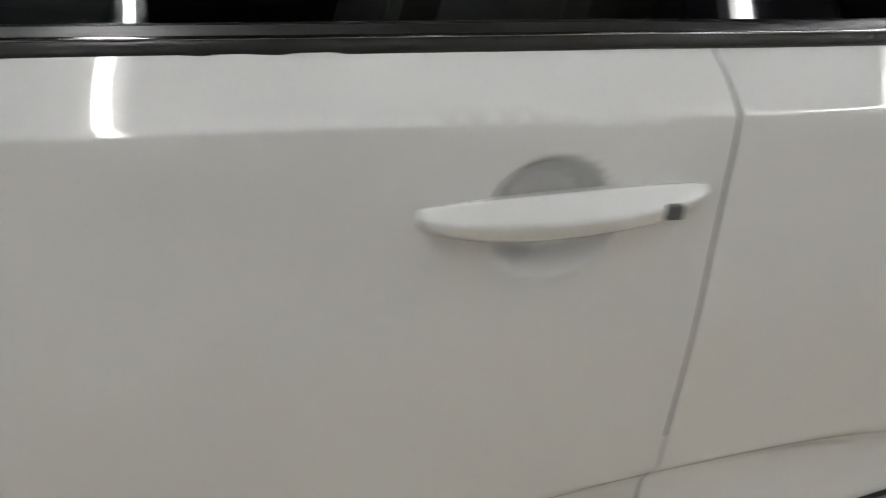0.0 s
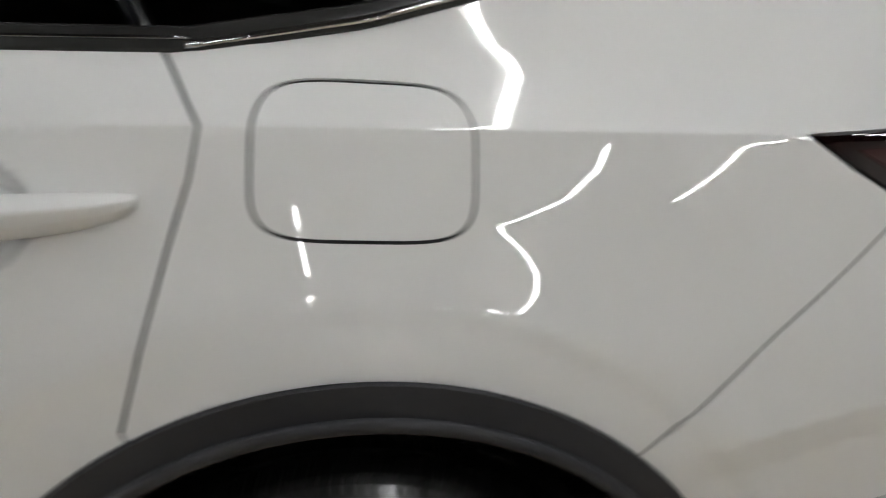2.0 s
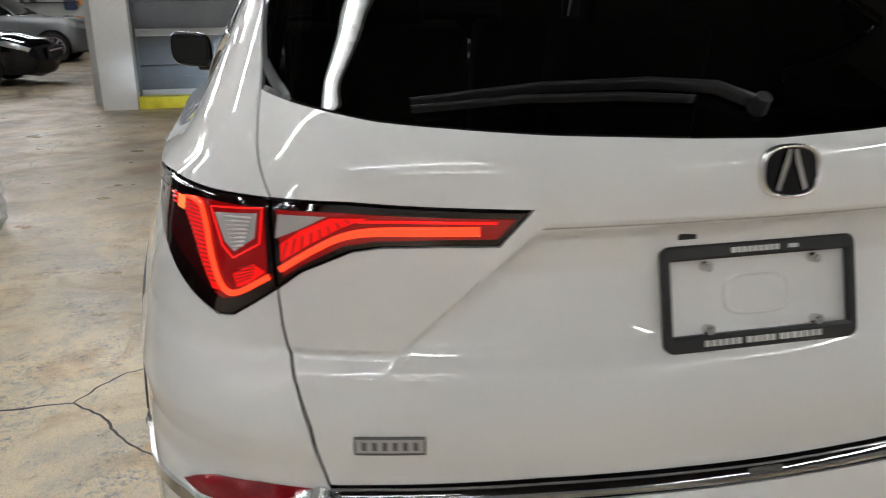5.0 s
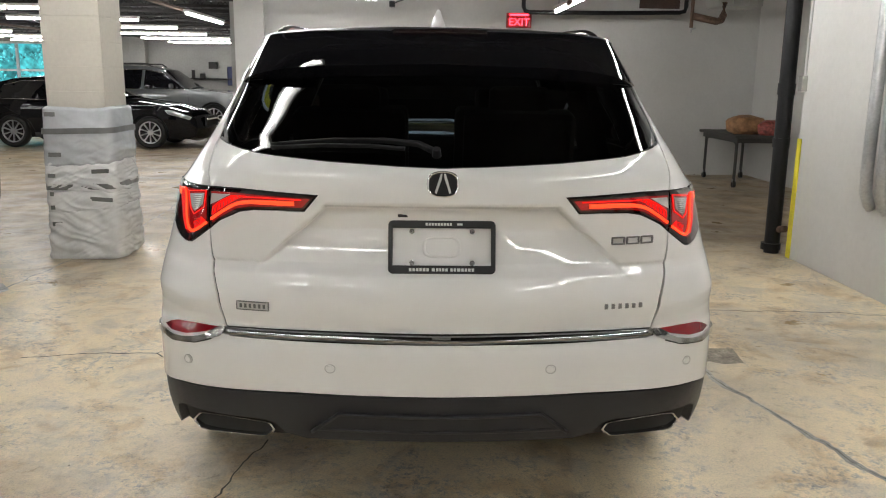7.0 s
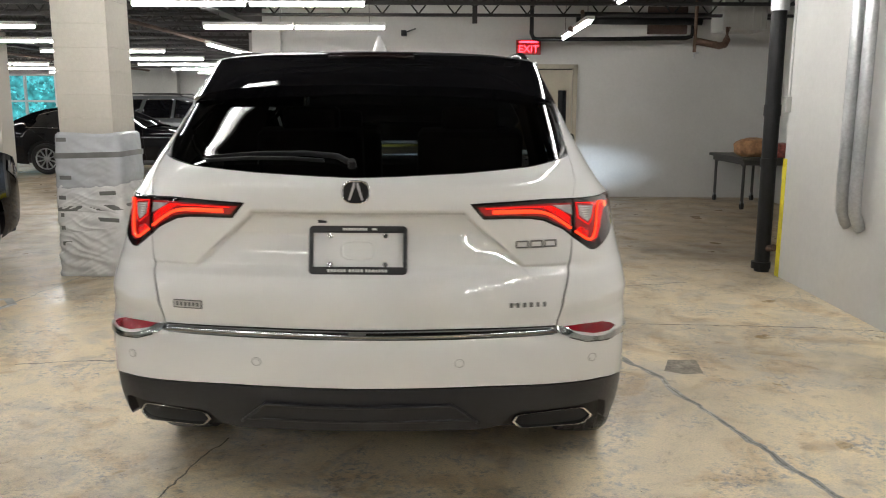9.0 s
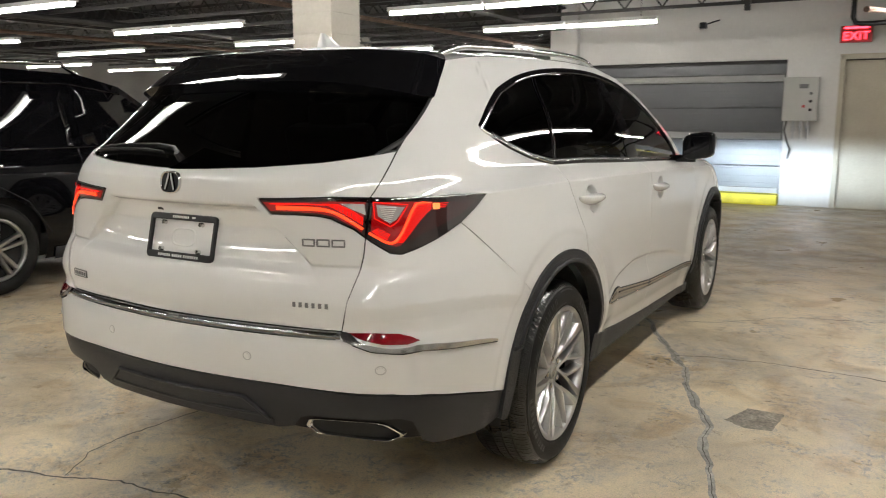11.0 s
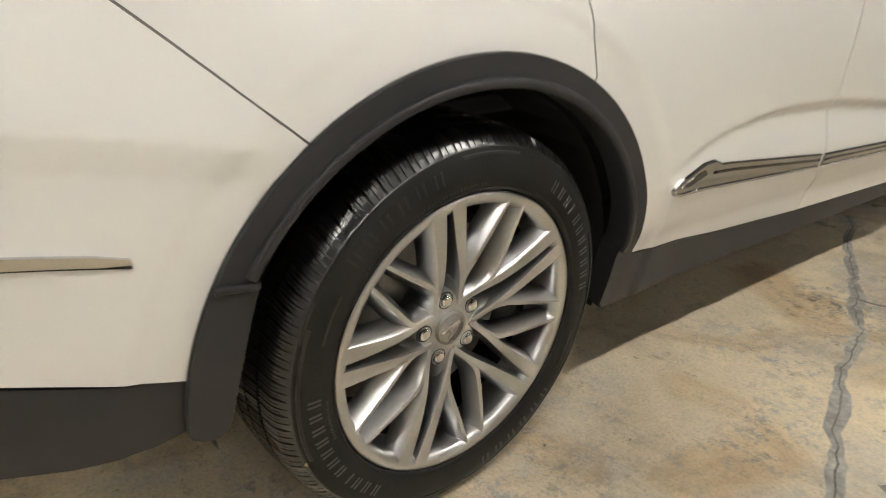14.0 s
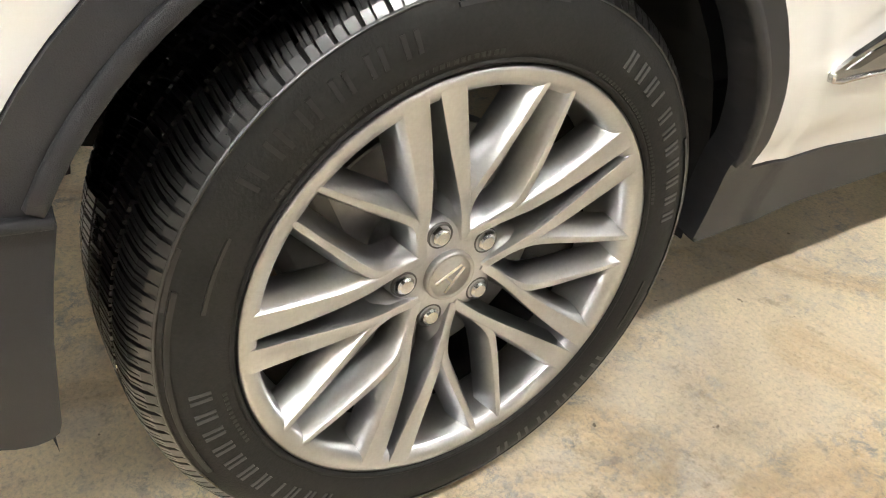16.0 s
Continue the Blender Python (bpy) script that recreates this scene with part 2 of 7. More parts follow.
# copy of the alloy with the shade of recessed wheel parts in its colour
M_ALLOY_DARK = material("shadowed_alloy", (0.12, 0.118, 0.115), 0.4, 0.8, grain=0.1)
M_TYRE = material("tyre_rubber", (0.017, 0.0168, 0.016), 0.48, grain=0.2, grain_size=200, stain=0.25, stain_size=10, bump=0.12, bump_size=350, spec=0.18)
M_TREAD = material("tread_rubber", (0.012, 0.0118, 0.0115), 0.30, coat=0.6, rough_var=0.08, grain=0.25, grain_size=200, stain=0.4, stain_size=25, bump=0.12, bump_size=60)
M_TREAD.node_tree.nodes["Principled BSDF"].inputs["Coat Roughness"].default_value = 0.13
M_BRAKE = material("unlit_brake_lens", (0.016, 0.010, 0.010), 0.08, grain=0.1)
M_LETTER = material("tyre_letters", (0.055, 0.055, 0.057), 0.42, grain=0.1)
M_LETTER_DARK = material("tyre_dark_letters", (0.009, 0.009, 0.009), 0.3)
M_DISC = material("brake_disc", (0.30, 0.29, 0.28), 0.42, 0.8, grain=0.15, stain=0.3, stain_size=9)
M_LAMP_BLACK = material("smoked_lens", (0.006, 0.0015, 0.0015), 0.06, coat=1.0)
M_LAMP_RED = material("deep_red_lens", (0.045, 0.001, 0.0015), 0.08, coat=1.0, grain=0.3, grain_size=14, glow=(1.0, 0.006, 0.008), power=0.19)
M_LAMP_DEEP = material("unlit_deep_red_lens", (0.010, 0.0004, 0.0005), 0.07, coat=1.0, grain=0.3, grain_size=14, glow=(1.0, 0.004, 0.006), power=0.013)
M_LAMP_BED = material("lit_red_bed", (0.12, 0.002, 0.002), 0.2, spec=0.2, coat=0.3, glow=(1.0, 0.010, 0.006), power=0.80)
M_LAMP_LINE = material("dark_red_line", (0.05, 0.001, 0.001), 0.5, glow=(1.0, 0.004, 0.004), power=0.20)
M_LAMP_RIB = material("lit_red_ribs", (0.2, 0.004, 0.003), 0.15, spec=0.2, coat=0.3, glow=(1.0, 0.014, 0.010), power=0.85)
M_LAMP_BAND = material("lit_red_band", (0.2, 0.004, 0.002), 0.2, spec=0.2, coat=0.3, glow=(1.0, 0.058, 0.014), power=1.5)
M_LAMP_AMBER = material("lit_amber", (0.3, 0.05, 0.01), 0.2, coat=1.0, glow=(1.0, 0.20, 0.05), power=1.6)
M_LAMP_CLEAR = material("clear_ribbed_lens", (0.34, 0.32, 0.31), 0.18, coat=1.0, glow=(1.0, 0.85, 0.8), power=0.05)
M_LENS_RIB = material("bright_lens_rib", (0.75, 0.72, 0.70), 0.12, coat=1.0)
M_REFLECTOR = material("red_reflector", (0.22, 0.004, 0.010), 0.12, coat=1.0, grain=0.2, grain_size=300)
M_GLASS_DARK = glass_material("privacy_glass", (0.075, 0.085, 0.085))
M_GLASS = glass_material("front_glass", (0.62, 0.66, 0.65))
M_HEADLAMP = material("headlamp_lens", (0.7, 0.72, 0.75), 0.08, coat=1.0, glow=(0.9, 0.95, 1.0), power=1.0)
M_TURN = material("lit_turn_lamp", (0.9, 0.3, 0.05), 0.2, glow=(1.0, 0.30, 0.05), power=2.5)
M_SEAT = material("seat_leather", (0.05, 0.045, 0.04), 0.5, grain=0.2, stain=0.2)
M_TRIM_DARK = material("cabin_trim", (0.03, 0.03, 0.032), 0.6, stain=0.2)
M_BLACK_PAINT = material("black_car_paint", (0.004, 0.004, 0.005), 0.3, spec=0.0, coat=0.6, stain=0.2)
M_GREY_PAINT = material("grey_car_paint", (0.10, 0.105, 0.11), 0.28, 0.5, coat=1.0, stain=0.1)
M_PLATE = material("plate_frame_black", (0.012, 0.012, 0.013), 0.4, stain=0.2)
M_LETTER_WHITE = material("pale_lettering", (0.62, 0.62, 0.60), 0.5)
M_BADGE = material("badge_silver", (0.45, 0.45, 0.44), 0.3, 0.5)
M_BADGE_GREY = material("badge_grey", (0.20, 0.20, 0.198), 0.3, 0.7)
M_BADGE_DARK = material("badge_dark", (0.10, 0.10, 0.10), 0.4)
M_BRIGHT_STRIP = material("bright_strip", (0.62, 0.62, 0.615), 0.16, 1.0)
M_STRIP = material("grey_chrome", (0.33, 0.33, 0.335), 0.09, 1.0)

# ---- mesh helpers ----
from mathutils.geometry import delaunay_2d_cdt


def solid(name, verts, faces, mat, parent=None, label="", smooth=False, normals=None):
    me = bpy.data.meshes.new(name)
    me.from_pydata([tuple(v) for v in verts], [], [tuple(f) for f in faces])
    me.materials.append(mat)
    if smooth or normals is not None:
        me.polygons.foreach_set("use_smooth", [True] * len(me.polygons))
    me.update()
    if normals is not None:
        me.normals_split_custom_set([tuple(n) for n in normals])
    ob = new(name, me)
    if parent is not None:
        ob.parent = parent
    if label:
        tagged(ob, label)
    return ob


def crisp(ob, degrees=32.0):
    """Smooth shading that breaks at edges sharper than the angle."""
    ob.data.polygons.foreach_set("use_smooth", [True] * len(ob.data.polygons))
    ob.data.set_sharp_from_angle(angle=radians(degrees))
    return ob


def part(name, bm, mat, parent=None, label="", smooth=False):
    me = bpy.data.meshes.new(name)
    bm.to_mesh(me)
    bm.free()
    me.materials.append(mat)
    if smooth:
        me.polygons.foreach_set("use_smooth", [True] * len(me.polygons))
    ob = new(name, me)
    if parent is not None:
        ob.parent = parent
    if label:
        tagged(ob, label)
    return ob


def box_bm(size, at=(0, 0, 0), bevel=0.0, rot=None, segments=2):
    bm = bmesh.new()
    bmesh.ops.create_cube(bm, size=1.0)
    bmesh.ops.scale(bm, vec=size, verts=bm.verts)
    if bevel:
        bmesh.ops.bevel(bm, geom=list(bm.edges), offset=bevel, segments=segments, profile=0.7, affect="EDGES", clamp_overlap=True)
    if rot is not None:
        bmesh.ops.transform(bm, matrix=rot, verts=bm.verts)
    bmesh.ops.translate(bm, vec=at, verts=bm.verts)
    return bm


def joined(*bms):
    """Several bmeshes of one part as one."""
    out = bmesh.new()
    for bm in bms:
        me = bpy.data.meshes.new("tmp")
        bm.to_mesh(me)
        bm.free()
        out.from_mesh(me)
        bpy.data.meshes.remove(me)
    return out


def span(a, b, half):
    """A box between the corners a and b."""
    a, b = Vector(a), Vector(b)
    return box_bm(tuple(abs(b[k] - a[k]) for k in range(3)), (a + b) / 2, half)


def rod_bm(a, b, r, r2=None, sides=12):
    a, b = Vector(a), Vector(b)
    bm = bmesh.new()
    bmesh.ops.create_cone(bm, cap_ends=True, segments=sides, radius1=r, radius2=r if r2 is None else r2, depth=(b - a).length)
    bmesh.ops.transform(bm, matrix=Matrix.Translation((a + b) / 2) @ (b - a).to_track_quat("Z", "Y").to_matrix().to_4x4(), verts=bm.verts)
    return bm


def tube(points, r, sides=10):
    """A bent round pipe through the points, as verts and faces."""
    pts = [Vector(p) for p in points]
    verts, faces = [], []
    up = Vector((0.13, 0.27, 0.95)).normalized()
    for k, p in enumerate(pts):
        t = (pts[min(k + 1, len(pts) - 1)] - pts[max(k - 1, 0)]).normalized()
        a = t.cross(up)
        if a.length < 0.05:
            a = t.cross(Vector((1, 0, 0)))
        a.normalize()
        b = t.cross(a)
        verts += [p + r * (math.cos(q) * a + math.sin(q) * b) for q in (2 * math.pi * j / sides for j in range(sides))]
    for k in range(len(pts) - 1):
        for j in range(sides):
            faces.append((k * sides + j, k * sides + (j + 1) % sides, (k + 1) * sides + (j + 1) % sides, (k + 1) * sides + j))
    faces += [tuple(reversed(range(sides))), tuple((len(pts) - 1) * sides + j for j in range(sides))]
    return verts, faces


def lathe(profile, sides=96, closed=False):
    """Turns (radius, x) pairs round the x axis."""
    verts, faces = [], []
    n = len(profile)
    for j in range(sides):
        a = 2 * math.pi * j / sides
        verts += [(x, r * math.cos(a), r * math.sin(a)) for r, x in profile]
    for j in range(sides):
        k = (j + 1) % sides
        for i in range(n if closed else n - 1):
            i2 = (i + 1) % n
            faces.append((j * n + i, k * n + i, k * n + i2, j * n + i2))
    return verts, faces


def empty(name, at=(0, 0, 0)):
    e = new(name)
    e.location = at
    return e


def chaikin(pts, rounds=2, closed=False):
    for _ in range(rounds):
        out = []
        n = len(pts)
        for k in range(n if closed else n - 1):
            p, q = pts[k], pts[(k + 1) % n]
            out.append(tuple(0.75 * a + 0.25 * b for a, b in zip(p, q)))
            out.append(tuple(0.25 * a + 0.75 * b for a, b in zip(p, q)))
        if not closed:
            out = [pts[0]] + out + [pts[-1]]
        pts = out
    return pts


def dense(pts, step, closed=True):
    out = []
    n = len(pts)
    for k in range(n if closed else n - 1):
        p, q = pts[k], pts[(k + 1) % n]
        d = math.hypot(q[0] - p[0], q[1] - p[1])
        m = max(1, int(math.ceil(d / step)))
        out += [(p[0] + (q[0] - p[0]) * i / m, p[1] + (q[1] - p[1]) * i / m) for i in range(m)]
    if not closed:
        out.append(pts[-1])
    return out


def inset(pts, by):
    """A closed outline drawn in by a small width."""
    area = sum(p[0] * q[1] - q[0] * p[1] for p, q in zip(pts, pts[1:] + pts[:1]))
    s = 1.0 if area > 0 else -1.0
    out, n = [], len(pts)
    for k in range(n):
        a, p, b = pts[k - 1], pts[k], pts[(k + 1) % n]
        d1, d2 = (p[0] - a[0], p[1] - a[1]), (b[0] - p[0], b[1] - p[1])
        l1, l2 = math.hypot(*d1) or 1, math.hypot(*d2) or 1
        nx, nz = -(d1[1] / l1 + d2[1] / l2), d1[0] / l1 + d2[0] / l2
        l = math.hypot(nx, nz)
        if l < 0.3:
            out.append(p)
            continue
        f = s * by * min(2.0 / l, 1.6) / l
        out.append((p[0] + nx * f, p[1] + nz * f))
    return out


def inside(px, pz, pts):
    hit = np.zeros(np.shape(px), bool)
    n = len(pts)
    for k in range(n):
        (x1, z1), (x2, z2) = pts[k], pts[(k + 1) % n]
        if z1 == z2:
            continue
        hit ^= ((z1 > pz) != (z2 > pz)) & (px < (x2 - x1) * (pz - z1) / (z2 - z1) + x1)
    return hit


def fixed_normals(ob):
    bm = bmesh.new()
    bm.from_mesh(ob.data)
    bmesh.ops.recalc_face_normals(bm, faces=bm.faces)
    bm.to_mesh(ob.data)
    bm.free()
    return ob


# ---- the white car's outer surface ----


def spline(xs, ys, x):
    """Smooth curve through (xs, ys), straight beyond the ends; ys may hold an array per knot."""
    x = np.asarray(x, float)
    xs = np.asarray(xs, float)
    ys = np.array([np.broadcast_to(np.asarray(v, float), x.shape) for v in ys])
    d = np.diff(ys, axis=0) / np.diff(xs).reshape(-1, *([1] * x.ndim))
    m = np.empty_like(ys)
    m[0], m[-1] = d[0], d[-1]
    a, b = d[:-1], d[1:]
    ok = a * b > 0
    m[1:-1] = np.where(ok, 2 * a * b / np.where(ok, a + b, 1.0), 0.0)
    i = np.clip(np.searchsorted(xs, x) - 1, 0, len(xs) - 2)
    h = xs[i + 1] - xs[i]
    t = (x - xs[i]) / h
    pick = lambda arr, k: np.take_along_axis(arr, k[None], 0)[0]
    y0, y1, m0, m1 = pick(ys, i), pick(ys, i + 1), pick(m, i) * h, pick(m, i + 1) * h
    tc = np.clip(t, 0, 1)
    v = (2 * tc**3 - 3 * tc**2 + 1) * y0 + (tc**3 - 2 * tc**2 + tc) * m0 + (3 * tc**2 - 2 * tc**3) * y1 + (tc**3 - tc**2) * m1
    return v + np.where(t < 0, t * m0, 0) + np.where(t > 1, (t - 1) * m1, 0)


def step01(t):
    t = np.clip(t, 0.0, 1.0)
    return t * t * (3 - 2 * t)


# half widths by height over the shoulder crease, at four stations along the car
DZ = (-0.90, -0.72, -0.66, -0.55, -0.40, -0.25, -0.10, -0.03, -0.003, 0.001, 0.005, 0.03, 0.053, 0.067, 0.16, 0.27, 0.40, 0.48)
STATION = (-1.1, -0.5, 0.1, 1.2, 2.4, 3.0, 3.85)
WIDTH = (
    (0.8500, 0.9000, 0.9050, 0.9080, 0.9050, 0.8900, 0.8500, 0.8200, 0.8088, 0.8075, 0.8027, 0.7850, 0.7671, 0.7581, 0.7050, 0.6500, 0.5900, 0.5500),
    (0.9100, 0.9450, 0.9520, 0.9560, 0.9580, 0.9460, 0.9180, 0.9040, 0.8983, 0.8972, 0.8932, 0.8682, 0.8487, 0.8382, 0.7820, 0.7220, 0.6620, 0.6250),
    (0.9150, 0.9420, 0.9620, 0.9800, 0.9860, 0.9830, 0.9550, 0.9340, 0.9263, 0.9250, 0.9202, 0.8890, 0.8585, 0.8450, 0.8078, 0.7500, 0.6643, 0.6250),
    (0.9150, 0.9420, 0.9650, 0.9820, 0.9820, 0.9840, 0.9770, 0.9735, 0.9708, 0.9696, 0.9652, 0.9370, 0.9045, 0.8970, 0.8598, 0.8021, 0.7163, 0.6600),
    (0.9150, 0.9400, 0.9620, 0.9780, 0.9800, 0.9820, 0.9760, 0.9720, 0.9668, 0.9655, 0.9607, 0.9280, 0.8875, 0.8800, 0.8428, 0.7851, 0.6993, 0.6500),
    (0.9100, 0.9350, 0.9580, 0.9740, 0.9800, 0.9820, 0.9700, 0.9570, 0.9448, 0.9433, 0.9377, 0.9000, 0.8475, 0.8400, 0.7900, 0.7400, 0.6800, 0.6300),
    (0.8400, 0.8700, 0.8850, 0.8950, 0.8950, 0.8850, 0.8650, 0.8430, 0.8248, 0.8230, 0.8166, 0.7800, 0.7275, 0.7200, 0.6800, 0.6300, 0.5700, 0.5300),
)
TAIL_Z = (0.20, 0.27, 0.36, 0.46, 0.56, 0.68, 0.735, 0.76, 0.83, 0.92, 0.96, 1.10, 1.16, 1.21, 1.26, 1.31, 1.40, 1.50, 1.58, 1.64)
TAIL_Y = (-0.86, -0.97, -1.05, -1.095, -1.115, -1.112, -1.10, -1.084, -1.092, -1.074, -1.052, -1.066, -1.072, -1.066, -1.03, -0.965, -0.85, -0.73, -0.635, -0.565)
NOSE_Z = (0.2, 0.4, 0.7, 0.9, 1.0, 1.1, 1.3)
NOSE_Y = (3.62, 3.84, 3.86, 3.80, 3.70, 3.45, 2.8)


def crease_z(y):
    return spline((-1.1, -0.5, 0.18, 1.3, 2.3, 3.2, 3.85), (1.156, 1.152, 1.139, 1.102, 1.06, 1.02, 0.98), y)


def side_x(y, z):
    d = z - crease_z(y)
    x = spline(STATION, [spline(DZ, row, d) for row in WIDTH], y)
    for hub in (0.0, 2.89):
        r = np.hypot(y - hub, z - 0.372)
        x = x + (0.020 * step01((0.76 - r) / 0.26) - 0.006 * step01((0.604 - r) / 0.036)) * step01((1.08 - z) / 0.2)
    return x


def tail_y(x, z):
    bow = (0.17 + 0.25 * np.maximum(z - 1.2, 0)) * x * x
    pane = step01((z - 1.20) / 0.08)
    y = spline(TAIL_Z, TAIL_Y, z) + bow * (1 - pane * (0.5 - 0.5 * np.minimum(x * x / 0.46, 1.3)))
    half = 0.345 + (1.135 - z) * 1.04
    deep = np.interp(z, (0.90, 0.952, 1.00, 1.06, 1.2), (0.0, 0.004, 0.022, 0.042, 0.044)) * step01((1.140 - z) / 0.022)
    ledge = -0.008 * step01((z - 0.950) / 0.011) * step01((1.12 - z) / 0.16) * step01((np.abs(x) - half + 0.004) / 0.012)
    return y + deep * step01((half - np.abs(x)) / 0.014) + ledge


def nose_y(x, z):
    return spline(NOSE_Z, NOSE_Y, z) - 0.30 * x * x


def shell(u, z):
    """Points of the right body side: u is y between the axles, and turns round the corners past them, in radians."""
    if np.ndim(u) == 0 and np.ndim(z) == 0:
        return shell(np.array([u]), np.array([z]))[0]
    u, z = np.broadcast_arrays(np.asarray(u, float), np.asarray(z, float))
    x, y = side_x(np.clip(u, 0, 2.9), z), np.array(u, float)
    p = spline((0.2, 0.7, 1.0, 1.17, 1.32, 1.6), (9.0, 10.0, 8.0, 7.0, 8.6, 10.5), z)
    for rear in (True, False):
        pick = u < 0 if rear else u > 2.9
        if not pick.any():
            continue
        uu, zz, pp = u[pick], z[pick], p[pick]
        a = 0.5 * math.pi + uu if rear else 0.5 * math.pi - (uu - 2.9)
        half = np.where(a < 0, -1.0, 1.0)
        a = np.abs(a)
        s, c = np.maximum(np.sin(a), 1e-6), np.maximum(np.cos(a), 1e-4)
        way, base, end = (-1.0, 0.0, tail_y) if rear else (1.0, 2.9, nose_y)
        r1, r2 = 0.95 / s, 1.1 / c
        for _ in range(14):
            r1 = 0.5 * r1 + 0.5 * side_x(base + way * c * np.minimum(r1, 1.8), zz) / s
            r2 = 0.5 * r2 + 0.5 * np.maximum((end(s * np.minimum(r2, 1.6), zz) - base) * way, 0.05) / c
        r1, r2 = np.minimum(r1, 50.0), np.minimum(r2, 50.0)
        r = (r1**-pp + r2**-pp) ** (-1.0 / pp)
        x[pick], y[pick] = half * s * r, base + way * c * r
    return np.stack([x, y, z], -1)


def shell_normal(u, z, e=0.0025):
    du = shell(u + e, z) - shell(u - e, z)
    dz = shell(u, z + e) - shell(u, z - e)
    n = np.cross(du, dz)
    return n / np.linalg.norm(n, axis=-1, keepdims=True)


def raised(u, z, off=0.0):
    """Points off metres outside the shell, and their normals; off may be a function of u and z."""
    u, z = np.asarray(u, float), np.asarray(z, float)
    if not callable(off):
        n = shell_normal(u, z)
        return shell(u, z) + off * n, n
    def place(a, b):
        return shell(a, b) + np.asarray(off(a, b))[..., None] * shell_normal(a, b)
    e = 0.0025
    n = np.cross(place(u + e, z) - place(u - e, z), place(u, z + e) - place(u, z - e))
    return place(u, z), n / np.linalg.norm(n, axis=-1, keepdims=True)


def station(x, y):
    """The u of shell() at a place (x, y)."""
    if y < 0:
        return math.atan2(abs(x), -y) - 0.5 * math.pi
    return y if y <= 2.9 else 2.9 + 0.5 * math.pi - math.atan2(abs(x), y - 2.9)


def sheet(outline, off=0.0, depth=0.008, grid=0.03, gap=0.0018, fine=(), holes=()):
    """A curved panel within an outline of (u, z): points, faces and a normal for each face corner. fine: (u0, u1, z0, z1, step) patches."""
    edge = dense(outline, 0.02)
    mid = [abs(q[0] + 0.5 * math.pi) < 1e-6 for q in edge]
    edge = inset(edge, gap) if gap else edge
    edge = [(-0.5 * math.pi, q[1]) if m else q for q, m in zip(edge, mid)]
    rings = [edge] + [inset(dense(h, 0.012), -gap) for h in holes]
    u0, u1 = min(p[0] for p in edge), max(p[0] for p in edge)
    z0, z1 = min(p[1] for p in edge), max(p[1] for p in edge)
    us, ws = np.arange(u0 - 0.01, u1 + 0.01, grid), np.concatenate([np.arange(-1.0, 0.6, grid), (-0.014, -0.007, -0.003, -0.001, 0.001, 0.003, 0.006, 0.014, 0.022)])
    gu, gw = np.meshgrid(us, np.sort(ws))
    gz = gw + crease_z(np.clip(gu, -0.5, 3.2))
    pu, pz = [gu.ravel()], [gz.ravel()]
    for a, b, c, d, st in fine:
        fu, fz = np.meshgrid(np.arange(a, b, st), np.arange(c, d, st))
        keep = ~((pu[0] > a) & (pu[0] < b) & (pz[0] > c) & (pz[0] < d))
        pu[0], pz[0] = pu[0][keep], pz[0][keep]
        pu.append(fu.ravel())
        pz.append(fz.ravel())
    pu, pz = np.concatenate(pu), np.concatenate(pz)
    keep = inside(pu, pz, edge)
    for h in rings[1:]:
        keep &= ~inside(pu, pz, h)
    pu, pz = pu[keep], pz[keep]
    border = np.array([p for ring in rings for p in ring])
    near = np.full(len(pu), 9.0)
    for k in range(0, len(pu), 4000):
        d = np.hypot(pu[k:k + 4000, None] - border[None, :, 0], pz[k:k + 4000, None] - border[None, :, 1])
        near[k:k + 4000] = d.min(1)
    pu, pz = pu[near > 0.007], pz[near > 0.007]
    flat = [Vector(p) for p in border] + [Vector(p) for p in zip(pu, pz)]
    edges, base = [], 0
    for ring in rings:
        edges += [(base + k, base + (k + 1) % len(ring)) for k in range(len(ring))]
        base += len(ring)
    got = delaunay_2d_cdt(flat, edges, [], 0, 1e-6)
    vu = np.array([v[0] for v in got[0]])
    vz = np.array([v[1] for v in got[0]])
    tri = np.array([f for f in got[2] if len(f) == 3])
    cu, cz = vu[tri].mean(1), vz[tri].mean(1)
    ok = inside(cu, cz, edge)
    for h in rings[1:]:
        ok &= ~inside(cu, cz, h)
    tri = tri[ok]
    a, b, c = (np.stack([vu[tri[:, k]], vz[tri[:, k]]], -1) for k in range(3))
    cr = (b - a)[:, 0] * (c - a)[:, 1] - (b - a)[:, 1] * (c - a)[:, 0]
    tri = tri[np.abs(cr) > 1e-9]
    cr = cr[np.abs(cr) > 1e-9]
    tri[cr < 0] = tri[cr < 0][:, ::-1]
    place, norm = raised(vu, vz, off)
    verts, faces = [tuple(p) for p in place], [tuple(int(i) for i in t) for t in tri]
    normals = [tuple(norm[i]) for t in tri for i in t]
    if depth:
        count = {}
        for t in faces:
            for i, j in ((t[0], t[1]), (t[1], t[2]), (t[2], t[0])):
                count[(i, j)] = 1
        deep = {}
        for i, j in [e for e in count if (e[1], e[0]) not in count]:
            if abs(vu[i] + 0.5 * math.pi) < 0.004 and abs(vu[j] + 0.5 * math.pi) < 0.004:
                continue
            for k in (i, j):
                if k not in deep:
                    deep[k] = len(verts)
                    verts.append(tuple(place[k] - depth * norm[k]))
            q = (j, i, deep[i], deep[j])
            n = (Vector(verts[i]) - Vector(verts[j])).cross(Vector(verts[deep[i]]) - Vector(verts[i]))
            if n.length < 1e-9:
                continue
            n.normalize()
            faces.append(q)
            normals += [tuple(n)] * 4
    return verts, faces, normals


